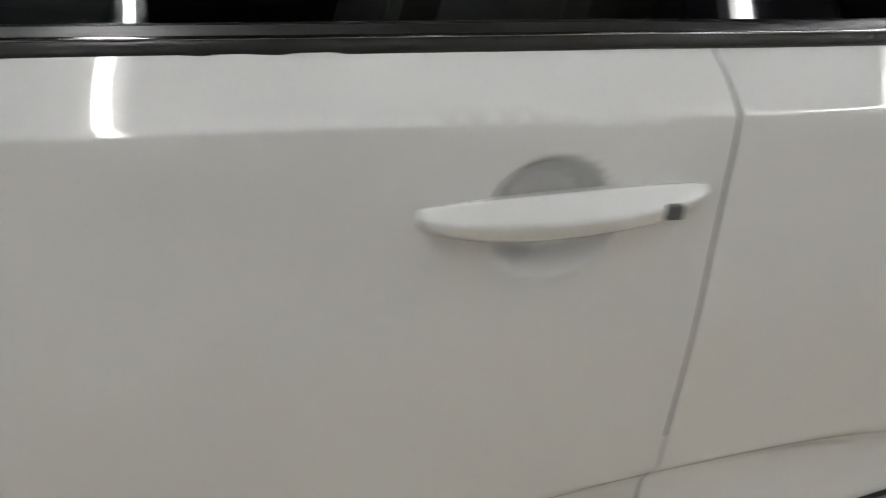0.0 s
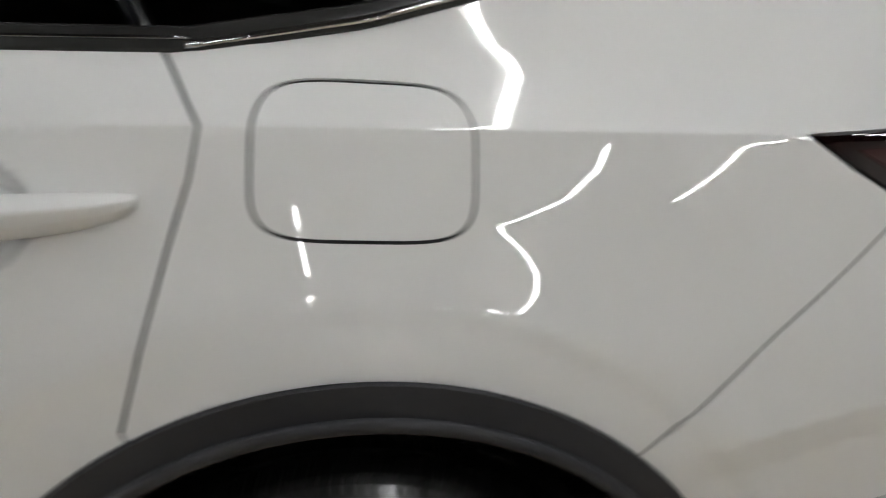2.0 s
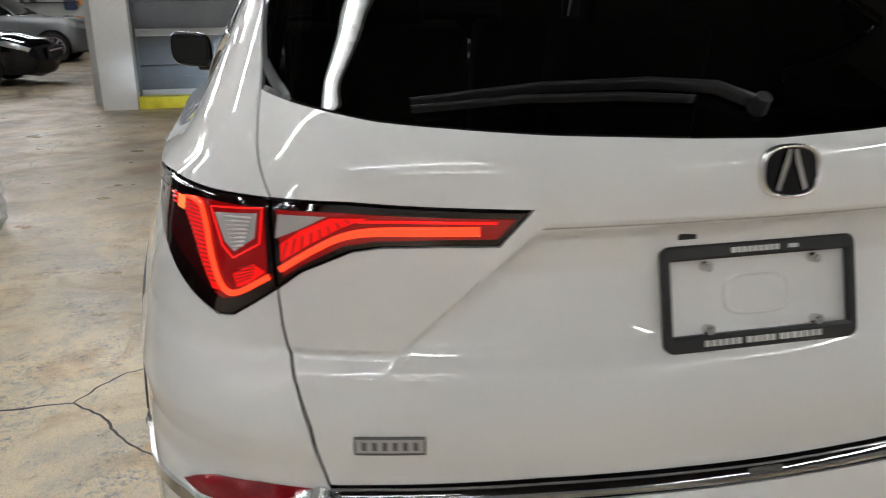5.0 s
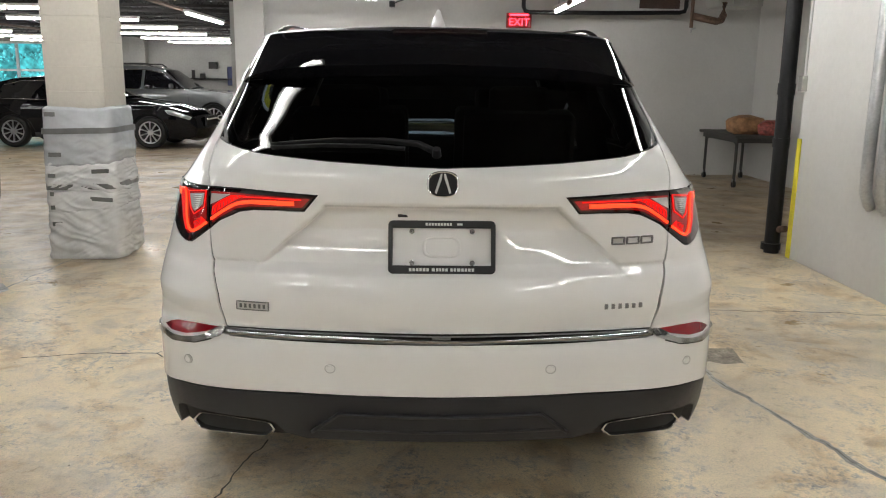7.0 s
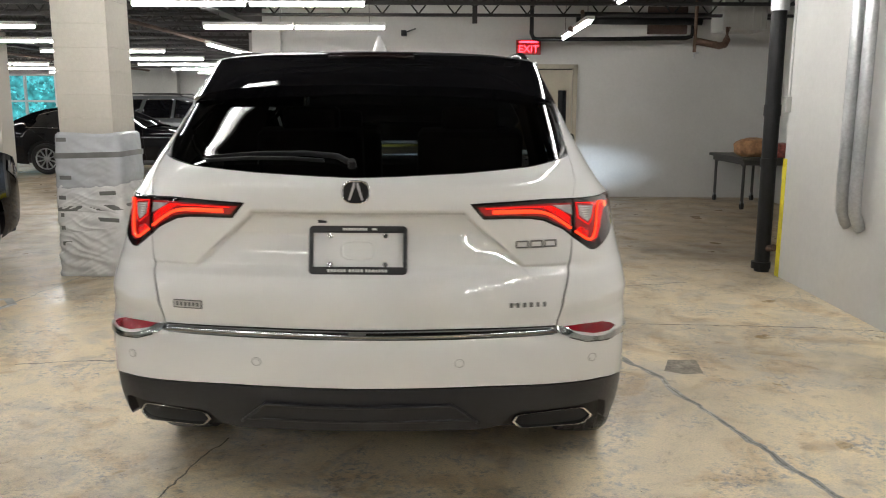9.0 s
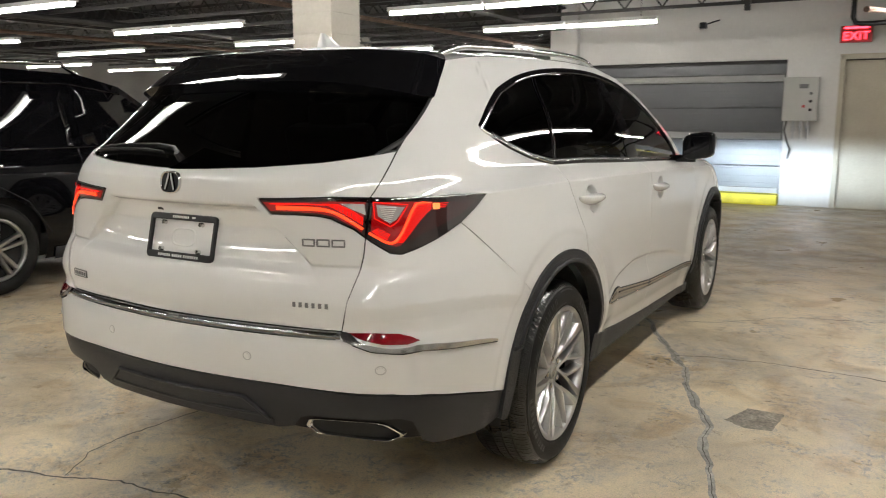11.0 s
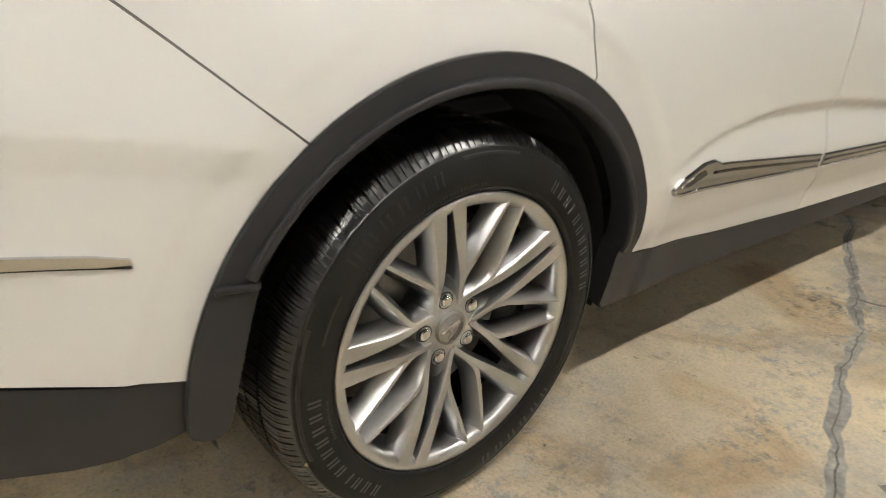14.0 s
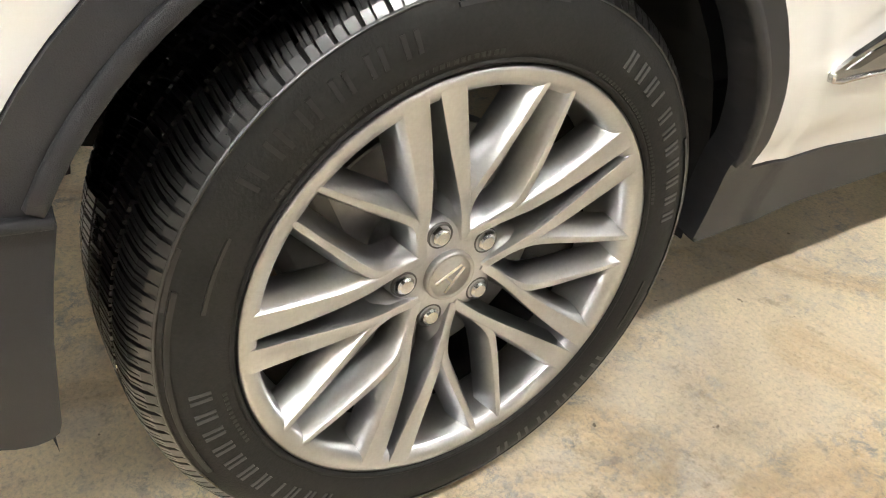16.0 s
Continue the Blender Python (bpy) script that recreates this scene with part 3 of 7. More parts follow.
def flipped(data):
    """The mirror image of verts, faces and corner normals."""
    verts, faces, normals = data
    out, k = [], 0
    for f in faces:
        out += [(-n[0], n[1], n[2]) for n in reversed(normals[k:k + len(f)])]
        k += len(f)
    return [(-x, y, z) for x, y, z in verts], [tuple(reversed(f)) for f in faces], out


def both(a, b):
    n = len(a[0])
    return a[0] + b[0], a[1] + [tuple(i + n for i in f) for f in b[1]], a[2] + b[2]


def band(path, width, off=0.0, high=0.004, sink=0.004, closed=False, step=0.02, flat=False):
    """A raised strip along a path of (u, z) on the shell. width: one value or one for each point."""
    pts = dense(path, step, closed)
    u, z = np.array([p[0] for p in pts]), np.array([p[1] for p in pts])
    place, norm = raised(u, z, off)
    if closed:
        t = np.roll(place, -1, 0) - np.roll(place, 1, 0)
    else:
        t = np.gradient(place, axis=0)
    t /= np.linalg.norm(t, axis=1, keepdims=True)
    side = np.cross(norm, t)
    side /= np.linalg.norm(side, axis=1, keepdims=True)
    n = len(pts)
    w = np.full(n, width) if isinstance(width, (int, float)) else np.interp(np.linspace(0, 1, n), np.linspace(0, 1, len(width)), width)
    sec = ((-0.5, -sink), (-0.5, high * 0.4), (-0.36, high), (0.36, high), (0.5, high * 0.4), (0.5, -sink))
    verts = [tuple(place[k] + side[k] * w[k] * a + norm[k] * b) for k in range(n) for a, b in sec]
    m = len(sec)
    faces = []
    for k in range(n if closed else n - 1):
        k2 = (k + 1) % n
        for j in range(m - 1):
            faces.append((k * m + j, k2 * m + j, k2 * m + j + 1, k * m + j + 1))
    if not closed:
        faces += [tuple(range(m)), tuple((n - 1) * m + j for j in reversed(range(m)))]
    return verts, [tuple(reversed(f)) for f in faces]


def mirror_vf(verts, faces):
    return [(-x, y, z) for x, y, z in verts], [tuple(reversed(f)) for f in faces]

M_FAR_ORANGE = material("orange_plastic", (0.75, 0.26, 0.03), 0.5, stain=0.2)
M_BROWN = material("brown_board", (0.07, 0.042, 0.032), 0.7, grain=0.25, stain=0.4, stain_size=3)
M_FAR_BLUE = material("dark_blue_cloth", (0.04, 0.05, 0.12), 0.8, grain=0.2, stain=0.3, stain_size=8)

# ---- structure: floor, walls, ceiling ----


def structure(name, bm, mat, label):
    return tagged(part(name, bm, mat), label, "structure", kind="structure")


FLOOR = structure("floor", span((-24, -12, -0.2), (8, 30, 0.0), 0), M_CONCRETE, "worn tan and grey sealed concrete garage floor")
structure("wall_right", span((3.18, 0.2, 0), (5.4, 3.42, 3.1), 0.006), M_WALL, "white painted wall block beside the white car")
structure("wall_alcove", span((4.95, -1.31, 0), (5.4, 0.2, 3.1), 0.004), M_WALL_BRIGHT, "white painted wall behind the leaning board")
structure("wall_service", span((5.75, -9.0, 0), (5.95, -1.31, 3.1), 0), M_WALL_BRIGHT, "white painted wall with a steel door")
structure("wall_service_end", span((5.4, -1.31, 0), (5.95, -1.15, 3.1), 0), M_WALL_BRIGHT, "white painted return wall")
structure("wall_front_right", span((5.4, 3.0, 0), (5.6, 9.8, 3.1), 0), M_WALL, "white painted side wall by the table")
structure("wall_back", span((-22, -9.2, 0), (5.95, -9.0, 3.1), 0), M_WALL, "plain white rear wall")
structure("wall_left", span((-22.2, -9.2, 0), (-22, 24.2, 3.1), 0), M_WALL_DIM, "plain white side wall")
# front wall with the shutter opening and the exit door
front = joined(
    span((-2.98, 9.62, 0), (-2.52, 10.3, 3.1), 0.004),
    span((-2.52, 9.75, 2.12), (0.64, 10.05, 3.1), 0),
    span((0.64, 9.75, 0), (1.34, 10.05, 3.1), 0.003),
    span((1.34, 9.75, 2.16), (2.30, 10.05, 3.1), 0),
    span((2.30, 9.75, 0), (5.6, 10.05, 3.1), 0),
)
structure("wall_front", front, M_WALL, "white painted front wall with shutter and exit door openings")
structure("wall_behind_shutter", span((-2.98, 10.3, 0), (2.6, 10.4, 3.1), 0), M_STEEL_DARK, "dark wall behind the shutter")
structure("wall_far_right", span((-3.2, 10.3, 0), (-2.98, 24.0, 3.1), 0), M_WALL_DIM, "white side wall of the far bay")
far = joined(
    span((-22, 24.0, 0), (-15.6, 24.2, 3.1), 0),
    span((-15.6, 24.0, 2.55), (-12.3, 24.2, 3.1), 0),
    span((-12.3, 24.0, 0), (-2.98, 24.2, 3.1), 0),
    span((-9.6, 23.7, 0), (-9.1, 24.0, 3.1), 0.004),
)
structure("wall_far", far, M_WALL_DIM, "white far wall with a large window opening")
structure("ceiling", span((-22.2, -9.2, 3.1), (6, 24.2, 3.25), 0), M_CEILING, "dark steel deck ceiling")

# window, with leaves and a backdrop that glow in place of the light outside
win = empty("window_1", (-13.95, 24.1, 1.27))
tagged(win, "large white-framed garage window onto green leaves", "window", kind="structure")
for x in (-1.62, -0.55, 0.52, 1.62):
    part("window_frame", box_bm((0.07, 0.10, 2.54), (x, 0, 0), 0.005), M_FRAME_WHITE, win)
for z in (-1.24, 0.35, 1.24):
    part("window_frame", box_bm((3.2, 0.08, 0.07), (0, 0, z), 0.005), M_FRAME_WHITE, win)
bm = bmesh.new()
for k in range(900):
    at = Vector((random.uniform(-18.5, -9.5), random.uniform(26.0, 28.0), random.uniform(-0.2, 4.2)))
    r = random.uniform(0.08, 0.22)
    m = Matrix.Translation(at) @ Euler([random.uniform(0, 6.3) for _ in range(3)]).to_matrix().to_4x4()
    vs = [bm.verts.new(m @ Vector(p)) for p in ((0, -r, 0), (r * 0.5, 0, 0.03), (0, r, 0), (-r * 0.5, 0, 0.03))]
    bm.faces.new(vs)
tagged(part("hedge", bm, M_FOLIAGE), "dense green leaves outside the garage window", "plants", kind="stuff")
structure("backdrop", span((-20, 28.4, -0.2), (-8, 28.6, 6), 0), material("glowing_backdrop", (0.10, 0.50, 0.50), 0.8, grain=0.7, grain_size=3.5, stain=0.6, stain_size=0.9, glow=(0.10, 0.62, 0.50), power=0.7, lit=True), "green backdrop that glows in place of daylight")

# floor joints, cracks and a patch
MAIN_CRACK = ((0.70, 2.40), (0.85, 2.06), (1.07, 1.64), (1.24, 1.22), (1.34, 0.92), (1.45, 0.65), (1.48, 0.42), (1.57, 0.10), (1.63, -0.15), (1.75, -0.58), (1.90, -1.0), (2.05, -1.6))
CRACKS = (
    (0.046, M_CRACK, MAIN_CRACK),
    (0.005, M_CRACK_DARK, MAIN_CRACK),
    (0.012, M_CRACK_DARK, ((1.07, 1.65), (1.21, 1.70), (1.39, 1.75), (1.59, 1.76), (1.80, 1.77), (2.04, 1.75), (2.6, 1.71), (3.18, 1.62))),
    (0.010, M_CRACK_DARK, ((0.9, 2.42), (1.16, 2.53), (1.51, 2.87), (2.3, 3.1))),
    (0.012, M_CRACK_DARK, ((-2.2, 0.79), (-1.9, 0.85), (-1.64, 0.87), (-1.5, 0.86), (-1.41, 0.98), (-1.34, 1.08), (-1.1, 1.25))),
    (0.014, M_CRACK_DARK, ((-1.5, 0.86), (-1.36, 0.72), (-1.31, 0.61), (-1.22, 0.48), (-1.0, 0.2))),
    (0.012, M_CRACK_DARK, ((-1.6, -1.32), (-1.0, -1.19), (-0.7, -1.10), (-0.48, -1.04), (-0.2, -0.99), (0.13, -0.98))),
    (0.008, M_CRACK_DARK, ((-0.7, -1.10), (-0.78, -0.91), (-0.81, -0.70), (-0.7, -0.2))),
    (0.018, M_CRACK, ((-3.02, 0.5), (-3.02, 2.0), (-2.96, 2.75), (-2.82, 3.91), (-2.94, 6.0), (-2.9, 9.6))),
)
for wide, mat, line in CRACKS:
    pts = [Vector((x, y, 0)) for x, y in line]
    fine = []
    for a, b in zip(pts, pts[1:]):
        n = max(2, int((b - a).length / 0.03))
        fine += [a.lerp(b, k / n) for k in range(n)]
    fine.append(pts[-1])
    verts, faces = [], []
    for k, p in enumerate(fine):
        t = (fine[min(k + 1, len(fine) - 1)] - fine[max(k - 1, 0)]).normalized()
        s = Vector((-t.y, t.x, 0))
        jog = 0.03 * noise.noise((p.x * 6, p.y * 6, 3.0)) + 0.012 * noise.noise((p.x * 30, p.y * 30, 2))
        w = wide * (0.55 + 0.9 * abs(noise.noise((p.x * 5, p.y * 5, wide * 50)))) * 0.5
        verts += [p + s * (jog - w) + Vector((0, 0, 0.0010 if wide > 0.03 else 0.0018)), p + s * (jog + w) + Vector((0, 0, 0.0010 if wide > 0.03 else 0.0018))]
    faces = [(2 * k, 2 * k + 2, 2 * k + 3, 2 * k + 1) for k in range(len(fine) - 1)]
    faces = [tuple(reversed(f)) for f in faces]
    solid("crack", verts, faces, mat, FLOOR)
ring = [(1.502, 0.775), (1.575, 0.975), (1.742, 0.975), (1.71, 0.735), (1.60, 0.715)]
ring = [(x + 0.006 * noise.noise((x * 60, y * 60, 1)), y + 0.006 * noise.noise((x * 40, y * 40, 7))) for x, y in dense(ring, 0.015)]
bm = bmesh.new()
f = bm.faces.new([bm.verts.new((x, y, 0.0016)) for x, y in ring])
bmesh.ops.recalc_face_normals(bm, faces=[f])
if f.normal.z < 0:
    f.normal_flip()
part("patch", bm, M_PATCH, FLOOR, "rough grey cement patch")
M_FLOOR_MARK = material("worn_white_paint", (0.62, 0.61, 0.58), 0.6, grain=0.3, grain_size=30, stain=0.35, stain_size=6)
for ax, ay, bx, by, wide in ((-3.24, 2.06, -3.02, 2.02, 0.06), (-3.02, 2.02, -2.98, 2.16, 0.06), (-2.98, 2.16, -3.10, 2.32, 0.06), (-3.10, 2.32, -3.28, 2.30, 0.06)):
    d = Vector((bx - ax, by - ay, 0))
    n = Vector((-d.y, d.x, 0)).normalized() * wide / 2
    ends = (Vector((ax, ay, 0.0014)) - d.normalized() * 0.02, Vector((bx, by, 0.0014)) + d.normalized() * 0.02)
    solid("paint_mark", [ends[0] - n, ends[1] - n, ends[1] + n, ends[0] + n], [(0, 1, 2, 3)], M_FLOOR_MARK, FLOOR, "worn white painted mark")

# ---- raised platform, steel door, board and bin ----
plat = structure("platform", span((3.56, -9.0, 0), (5.75, -1.32, 0.10), 0.012), M_CONCRETE, "low concrete platform along the service wall")
solid("painted_edge", *(lambda v: (v, [(0, 1, 3, 2), (2, 3, 5, 4)]))([(3.557, -9, 0.004), (3.557, -1.316, 0.004), (3.557, -9, 0.088), (3.557, -1.316, 0.088), (3.60, -9, 0.1015), (3.60, -1.33, 0.1015)]), M_ORANGE, plat, "worn orange painted edge")
solid("painted_end", [(3.56, -1.317, 0.003), (4.94, -1.317, 0.003), (4.94, -1.317, 0.09), (3.56, -1.317, 0.09)], [(3, 2, 1, 0)], M_ORANGE, plat, "worn orange painted edge")

door = empty("door_1", (5.745, -2.33, 0.10))
tagged(door, "scuffed grey steel service door with a push bar", "door", kind="structure")
part("leaf", box_bm((0.045, 0.92, 2.05), (-0.022, 0, 1.03), 0.004), M_STEEL_DOOR, door)
for y in (-0.50, 0.50):
    part("door_frame", box_bm((0.09, 0.07, 2.14), (-0.045, y, 1.07), 0.006), M_WALL, door)
part("door_frame", box_bm((0.09, 1.07, 0.08), (-0.045, 0, 2.13), 0.006), M_WALL, door)
part("push_bar", joined(box_bm((0.05, 0.78, 0.055), (-0.105, 0, 0.97), 0.012), box_bm((0.09, 0.06, 0.10), (-0.085, 0.36, 0.97), 0.01), box_bm((0.09, 0.06, 0.10), (-0.085, -0.36, 0.97), 0.01)), M_GALV, door)

board = part("leaning_board", box_bm((0.018, 0.55, 0.78), (0, 0, 0.39), 0.008), M_BOARD)
board.matrix_basis = pose(4.76, -0.88, 0.004, 0, 10, 0)
tagged(board, "pale grey flat board leaning on the white wall", "board")

bin_ = empty("waste_bin", (5.25, -4.02, 0.10))
tagged(bin_, "tall black plastic waste bin on the platform", "bin")
v, f = lathe([(0.0, 0.0), (0.19, 0.0), (0.205, 0.02), (0.235, 0.66), (0.25, 0.67), (0.25, 0.70), (0.23, 0.70), (0.20, 0.03)], 40)
solid("body", [(y, z, x) for x, y, z in v], [tuple(reversed(q)) for q in f], M_PIPE_BLACK, bin_, smooth=True)
part("handle", box_bm((0.04, 0.16, 0.03), (-0.25, 0, 0.58), 0.008), M_PIPE_BLACK, bin_)

# ---- roller shutter and fittings of the front wall ----
shut = empty("roller_shutter", (-0.94, 9.9, 0.0))
tagged(shut, "closed grey sectional roller shutter with pale rails", "shutter", kind="structure")
for z0, z1 in ((0.24, 0.565), (0.575, 0.96), (1.07, 1.425), (1.435, 1.80), (1.92, 2.10)):
    bms = [box_bm((3.10, 0.03, z1 - z0), (0, 0, (z0 + z1) / 2), 0.004)]
    n = int((z1 - z0) / 0.09)
    bms += [box_bm((3.10, 0.004, 0.030), (0, -0.0165, z0 + (k + 0.5) * (z1 - z0) / n), 0.0015) for k in range(n)]
    part("panel", joined(*bms), M_SHUTTER, shut)
for z, h in ((1.015, 0.10), (1.86, 0.10)):
    part("rail", joined(box_bm((3.10, 0.05, h), (0, -0.005, z), 0.006), box_bm((3.10, 0.02, 0.02), (0, -0.035, z + h * 0.35), 0.004), box_bm((3.10, 0.02, 0.02), (0, -0.035, z - h * 0.35), 0.004)), M_SHUTTER_LIGHT, shut)
part("bottom_rail", box_bm((3.10, 0.06, 0.08), (0, 0, 0.20), 0.008), M_SHUTTER_LIGHT, shut)
part("sill", box_bm((3.14, 0.34, 0.16), (0, -0.10, 0.08), 0.02), M_YELLOW, shut, "bright yellow painted sill")
for x in (-1.57, 1.57):
    part("guide", box_bm((0.05, 0.09, 2.1), (x, -0.01, 1.05), 0.004), M_SHUTTER, shut)
part("head", box_bm((3.16, 0.10, 0.06), (0, -0.01, 2.10), 0.006), M_STEEL_DARK, shut)

box = empty("control_box", (0.86, 9.74, 1.55))
tagged(box, "grey wall control cabinet with switches and conduits", "control box")
part("case", box_bm((0.46, 0.16, 0.62), (0, -0.08, 0), 0.012), M_BOX_GREY, box)
part("cover", box_bm((0.42, 0.012, 0.56), (0, -0.166, 0), 0.006), M_BOX_GREY, box)
part("label_plate", box_bm((0.12, 0.004, 0.06), (0.04, -0.174, 0.18), 0.001), M_BADGE_DARK, box)
for x, z, mat in ((0.05, -0.10, M_EXIT_BODY), (0.14, -0.03, M_PIPE_BLACK), (0.14, -0.15, M_PIPE_BLACK), (0.14, 0.08, M_BADGE_DARK)):
    part("knob", rod_bm((x, -0.172, z), (x, -0.20, z), 0.022), mat, box)
for x in (-0.08, 0.02, 0.12):
    part("conduit", rod_bm((x, -0.08, -0.31), (x, -0.08, -0.56), 0.018), M_GALV, box)
    part("fitting", rod_bm((x, -0.08, -0.38), (x, -0.08, -0.46), 0.030), M_GALV, box)
v, f = tube([(-0.17, -0.08, -0.30), (-0.19, -0.10, -0.45), (-0.15, -0.10, -0.60), (-0.10, -0.10, -0.72), (-0.13, -0.09, -0.85)], 0.012)
solid("cable", v, f, M_PIPE_BLACK, box, smooth=True)

exit_door = empty("door_2", (1.82, 9.78, 0))
tagged(exit_door, "beige painted exit door with a small window", "door", kind="structure")
part("leaf", box_bm((0.84, 0.05, 2.08), (0, 0.02, 1.04), 0.004), M_DOOR, exit_door)
for x in (-0.455, 0.455):
    part("door_frame", box_bm((0.07, 0.16, 2.16), (x, -0.03, 1.08), 0.006), M_DOOR, exit_door)
part("door_frame", box_bm((0.98, 0.16, 0.07), (0, -0.03, 2.13), 0.006), M_DOOR, exit_door)
part("pane", box_bm((0.14, 0.012, 0.60), (0.26, -0.012, 1.45), 0.004), M_GLOSS_BLACK, exit_door)
part("handle", joined(rod_bm((0.34, -0.005, 1.0), (0.34, -0.06, 1.0), 0.014), rod_bm((0.34, -0.055, 1.0), (0.22, -0.055, 1.0), 0.012)), M_GALV, exit_door)

sign = empty("exit_sign", (1.50, 9.70, 2.43))
tagged(sign, "glowing red exit sign on the front wall", "exit sign")
part("case", box_bm((0.40, 0.05, 0.23), (0, 0, 0), 0.01), M_EXIT_BODY, sign)
part("light_strip", box_bm((0.30, 0.012, 0.028), (0, -0.028, 0.085), 0.003), M_EXIT, sign)
tx = bpy.data.curves.new("lettering", "FONT")
tx.body, tx.size, tx.extrude, tx.align_x, tx.align_y = "EXIT", 0.16, 0.004, "CENTER", "CENTER"
tx_ob = new("tmp_text", tx)
bpy.context.view_layer.update()
me = bpy.data.meshes.new_from_object(tx_ob.evaluated_get(bpy.context.evaluated_depsgraph_get()))
bpy.data.objects.remove(tx_ob)
me.materials.clear()
me.materials.append(M_EXIT)
letters = new("lettering", me)
letters.parent, letters.matrix_basis = sign, pose(0, -0.030, -0.03, 90, 0, 0)

# ---- table with bags ----
table = empty("folding_table", (4.85, 8.75, 0))
tagged(table, "dark wheeled table standing by the wall", "table")
part("tabletop", box_bm((0.75, 1.55, 0.045), (0, 0, 0.745), 0.012), M_TABLE, table)
part("apron", box_bm((0.66, 1.40, 0.07), (0, 0, 0.69), 0.006), M_TABLE, table)
for x in (-0.30, 0.30):
    for y in (-0.62, 0.62):
        part("leg", joined(rod_bm((x, y, 0.10), (x, y, 0.72), 0.022), rod_bm((x, y, 0.62), (x, y - 0.22 * (1 if y > 0 else -1), 0.70), 0.014)), M_TABLE, table)
        wheel = part("caster", rod_bm((x - 0.02, y, 0.05), (x + 0.02, y, 0.05), 0.05, sides=20), M_PIPE_BLACK, table)
        part("fork", box_bm((0.06, 0.03, 0.05), (x, y, 0.10), 0.006), M_GALV, table)


def lump(name, mat, at, size, label, category, seed):
    bm = bmesh.new()
    bmesh.ops.create_icosphere(bm, subdivisions=4, radius=1.0)
    for v in bm.verts:
        d = 1 + 0.10 * noise.noise(v.co * 2.2 + Vector((seed, 0, 0))) + 0.05 * noise.noise(v.co * 7 + Vector((0, seed, 0)))
        p = Vector((math.copysign(abs(v.co.x) ** 0.7, v.co.x), math.copysign(abs(v.co.y) ** 0.7, v.co.y), math.copysign(abs(v.co.z) ** 0.75, v.co.z))) * d
        v.co = Vector((p.x * size[0], p.y * size[1], max(p.z * size[2], -size[2] * 0.82)))
    ob = part(name, bm, mat, smooth=True)
    ob.location = at
    return tagged(ob, label, category)


lump("paper_bag", M_BAG, (4.78, 8.45, 0.766 + 0.82 * 0.15), (0.25, 0.26, 0.15), "crumpled tan paper bag on the table", "bag", 1.0)
lump("red_package", M_BAG_RED, (5.02, 8.10, 0.766 + 0.82 * 0.12), (0.19, 0.10, 0.12), "red and white wrapped package on the table", "package", 4.0)

# ---- pipes at the wall's end ----
post = empty("standpipe", (3.13, 3.62, 0))
tagged(post, "thick black standpipe with couplings beside the wall", "pipe")
part("pipe", rod_bm((0, 0, 0.0), (-0.02, 0, 3.1), 0.066, sides=24), M_PIPE_BLACK, post)
for z, h, r in ((0.03, 0.06, 0.085), (1.40, 0.10, 0.073), (2.30, 0.12, 0.078), (0.95, 0.08, 0.072)):
    part("coupling", rod_bm((-0.01, 0, z), (-0.01, 0, z + h), r, sides=24), M_PIPE_BLACK if z < 2 else M_GALV, post)
part("branch", rod_bm((0.02, -0.05, 0.22), (0.05, -0.13, 0.24), 0.03), M_RUST, post)
guard = part("corner_guard", joined(span((3.184, 3.425, 0), (3.30, 3.432, 1.04), 0.002), span((3.172, 3.36, 0), (3.179, 3.432, 1.04), 0.002)), M_YELLOW)
tagged(guard, "yellow painted corner guard on the wall edge", "corner guard")
for k, (y, r) in enumerate(((2.21, 0.042), (2.02, 0.042))):
    v, f = tube([(3.175, y, 0.63), (3.15, y, 0.66), (3.118, y, 0.74), (3.11, y, 0.9), (3.11, y + 0.01, 2.2), (3.11, y + 0.015, 3.1)], r, 16)
    tagged(solid("wall_pipe", v, f, M_GALV, smooth=True), "galvanised metal pipe running down the white wall", "pipe", "wall pipes")
cond = empty("wall_conduit", (3.17, 3.40, 0))
tagged(cond, "thin painted conduit with a switch box", "conduit")
part("tube", rod_bm((0, 0.01, 1.55), (0, 0.01, 3.1), 0.012), M_WALL, cond)
part("switch_box", box_bm((0.05, 0.07, 0.13), (-0.01, 0.01, 1.50), 0.005), M_BOX_GREY, cond)

# ---- ceiling steel, pipes and lamps ----


def joist():
    bms = [box_bm((15.0, 0.05, 0.04), (0, 0, 3.05), 0), box_bm((15.0, 0.05, 0.04), (0, 0, 2.72), 0)]
    n = 30
    for k in range(n):
        x = -7.5 + k * 0.5
        bms.append(rod_bm((x, 0, 2.73), (x + 0.25, 0, 3.04), 0.011, sides=6))
        bms.append(rod_bm((x + 0.25, 0, 3.04), (x + 0.5, 0, 2.73), 0.011, sides=6))
    return joined(*bms)


first = part("roof_joist", joist(), M_STEEL_DARK)
first.matrix_basis = pose(-10.5, -7.2, 0)
tagged(first, "dark open-web steel roof joist", "joist", "roof joists", "structure")
for k in range(1, 25):
    copy_thing(first, pose(-10.5, -7.2 + 1.25 * k, 0))
for k in range(13):
    copy_thing(first, pose(-2.2 if k < 13 else 0, -7.2 + 1.25 * k, 0.002))
for x in (-2.82, -9.0, -15.2):
    g = part("roof_girder", joined(box_bm((0.18, 33, 0.03), (x, 7.5, 2.70), 0), box_bm((0.03, 33, 0.34), (x, 7.5, 2.86), 0), box_bm((0.18, 33, 0.03), (x, 7.5, 3.03), 0)), M_STEEL_DARK)
    tagged(g, "dark painted steel roof girder", "girder", "roof girders", "structure")


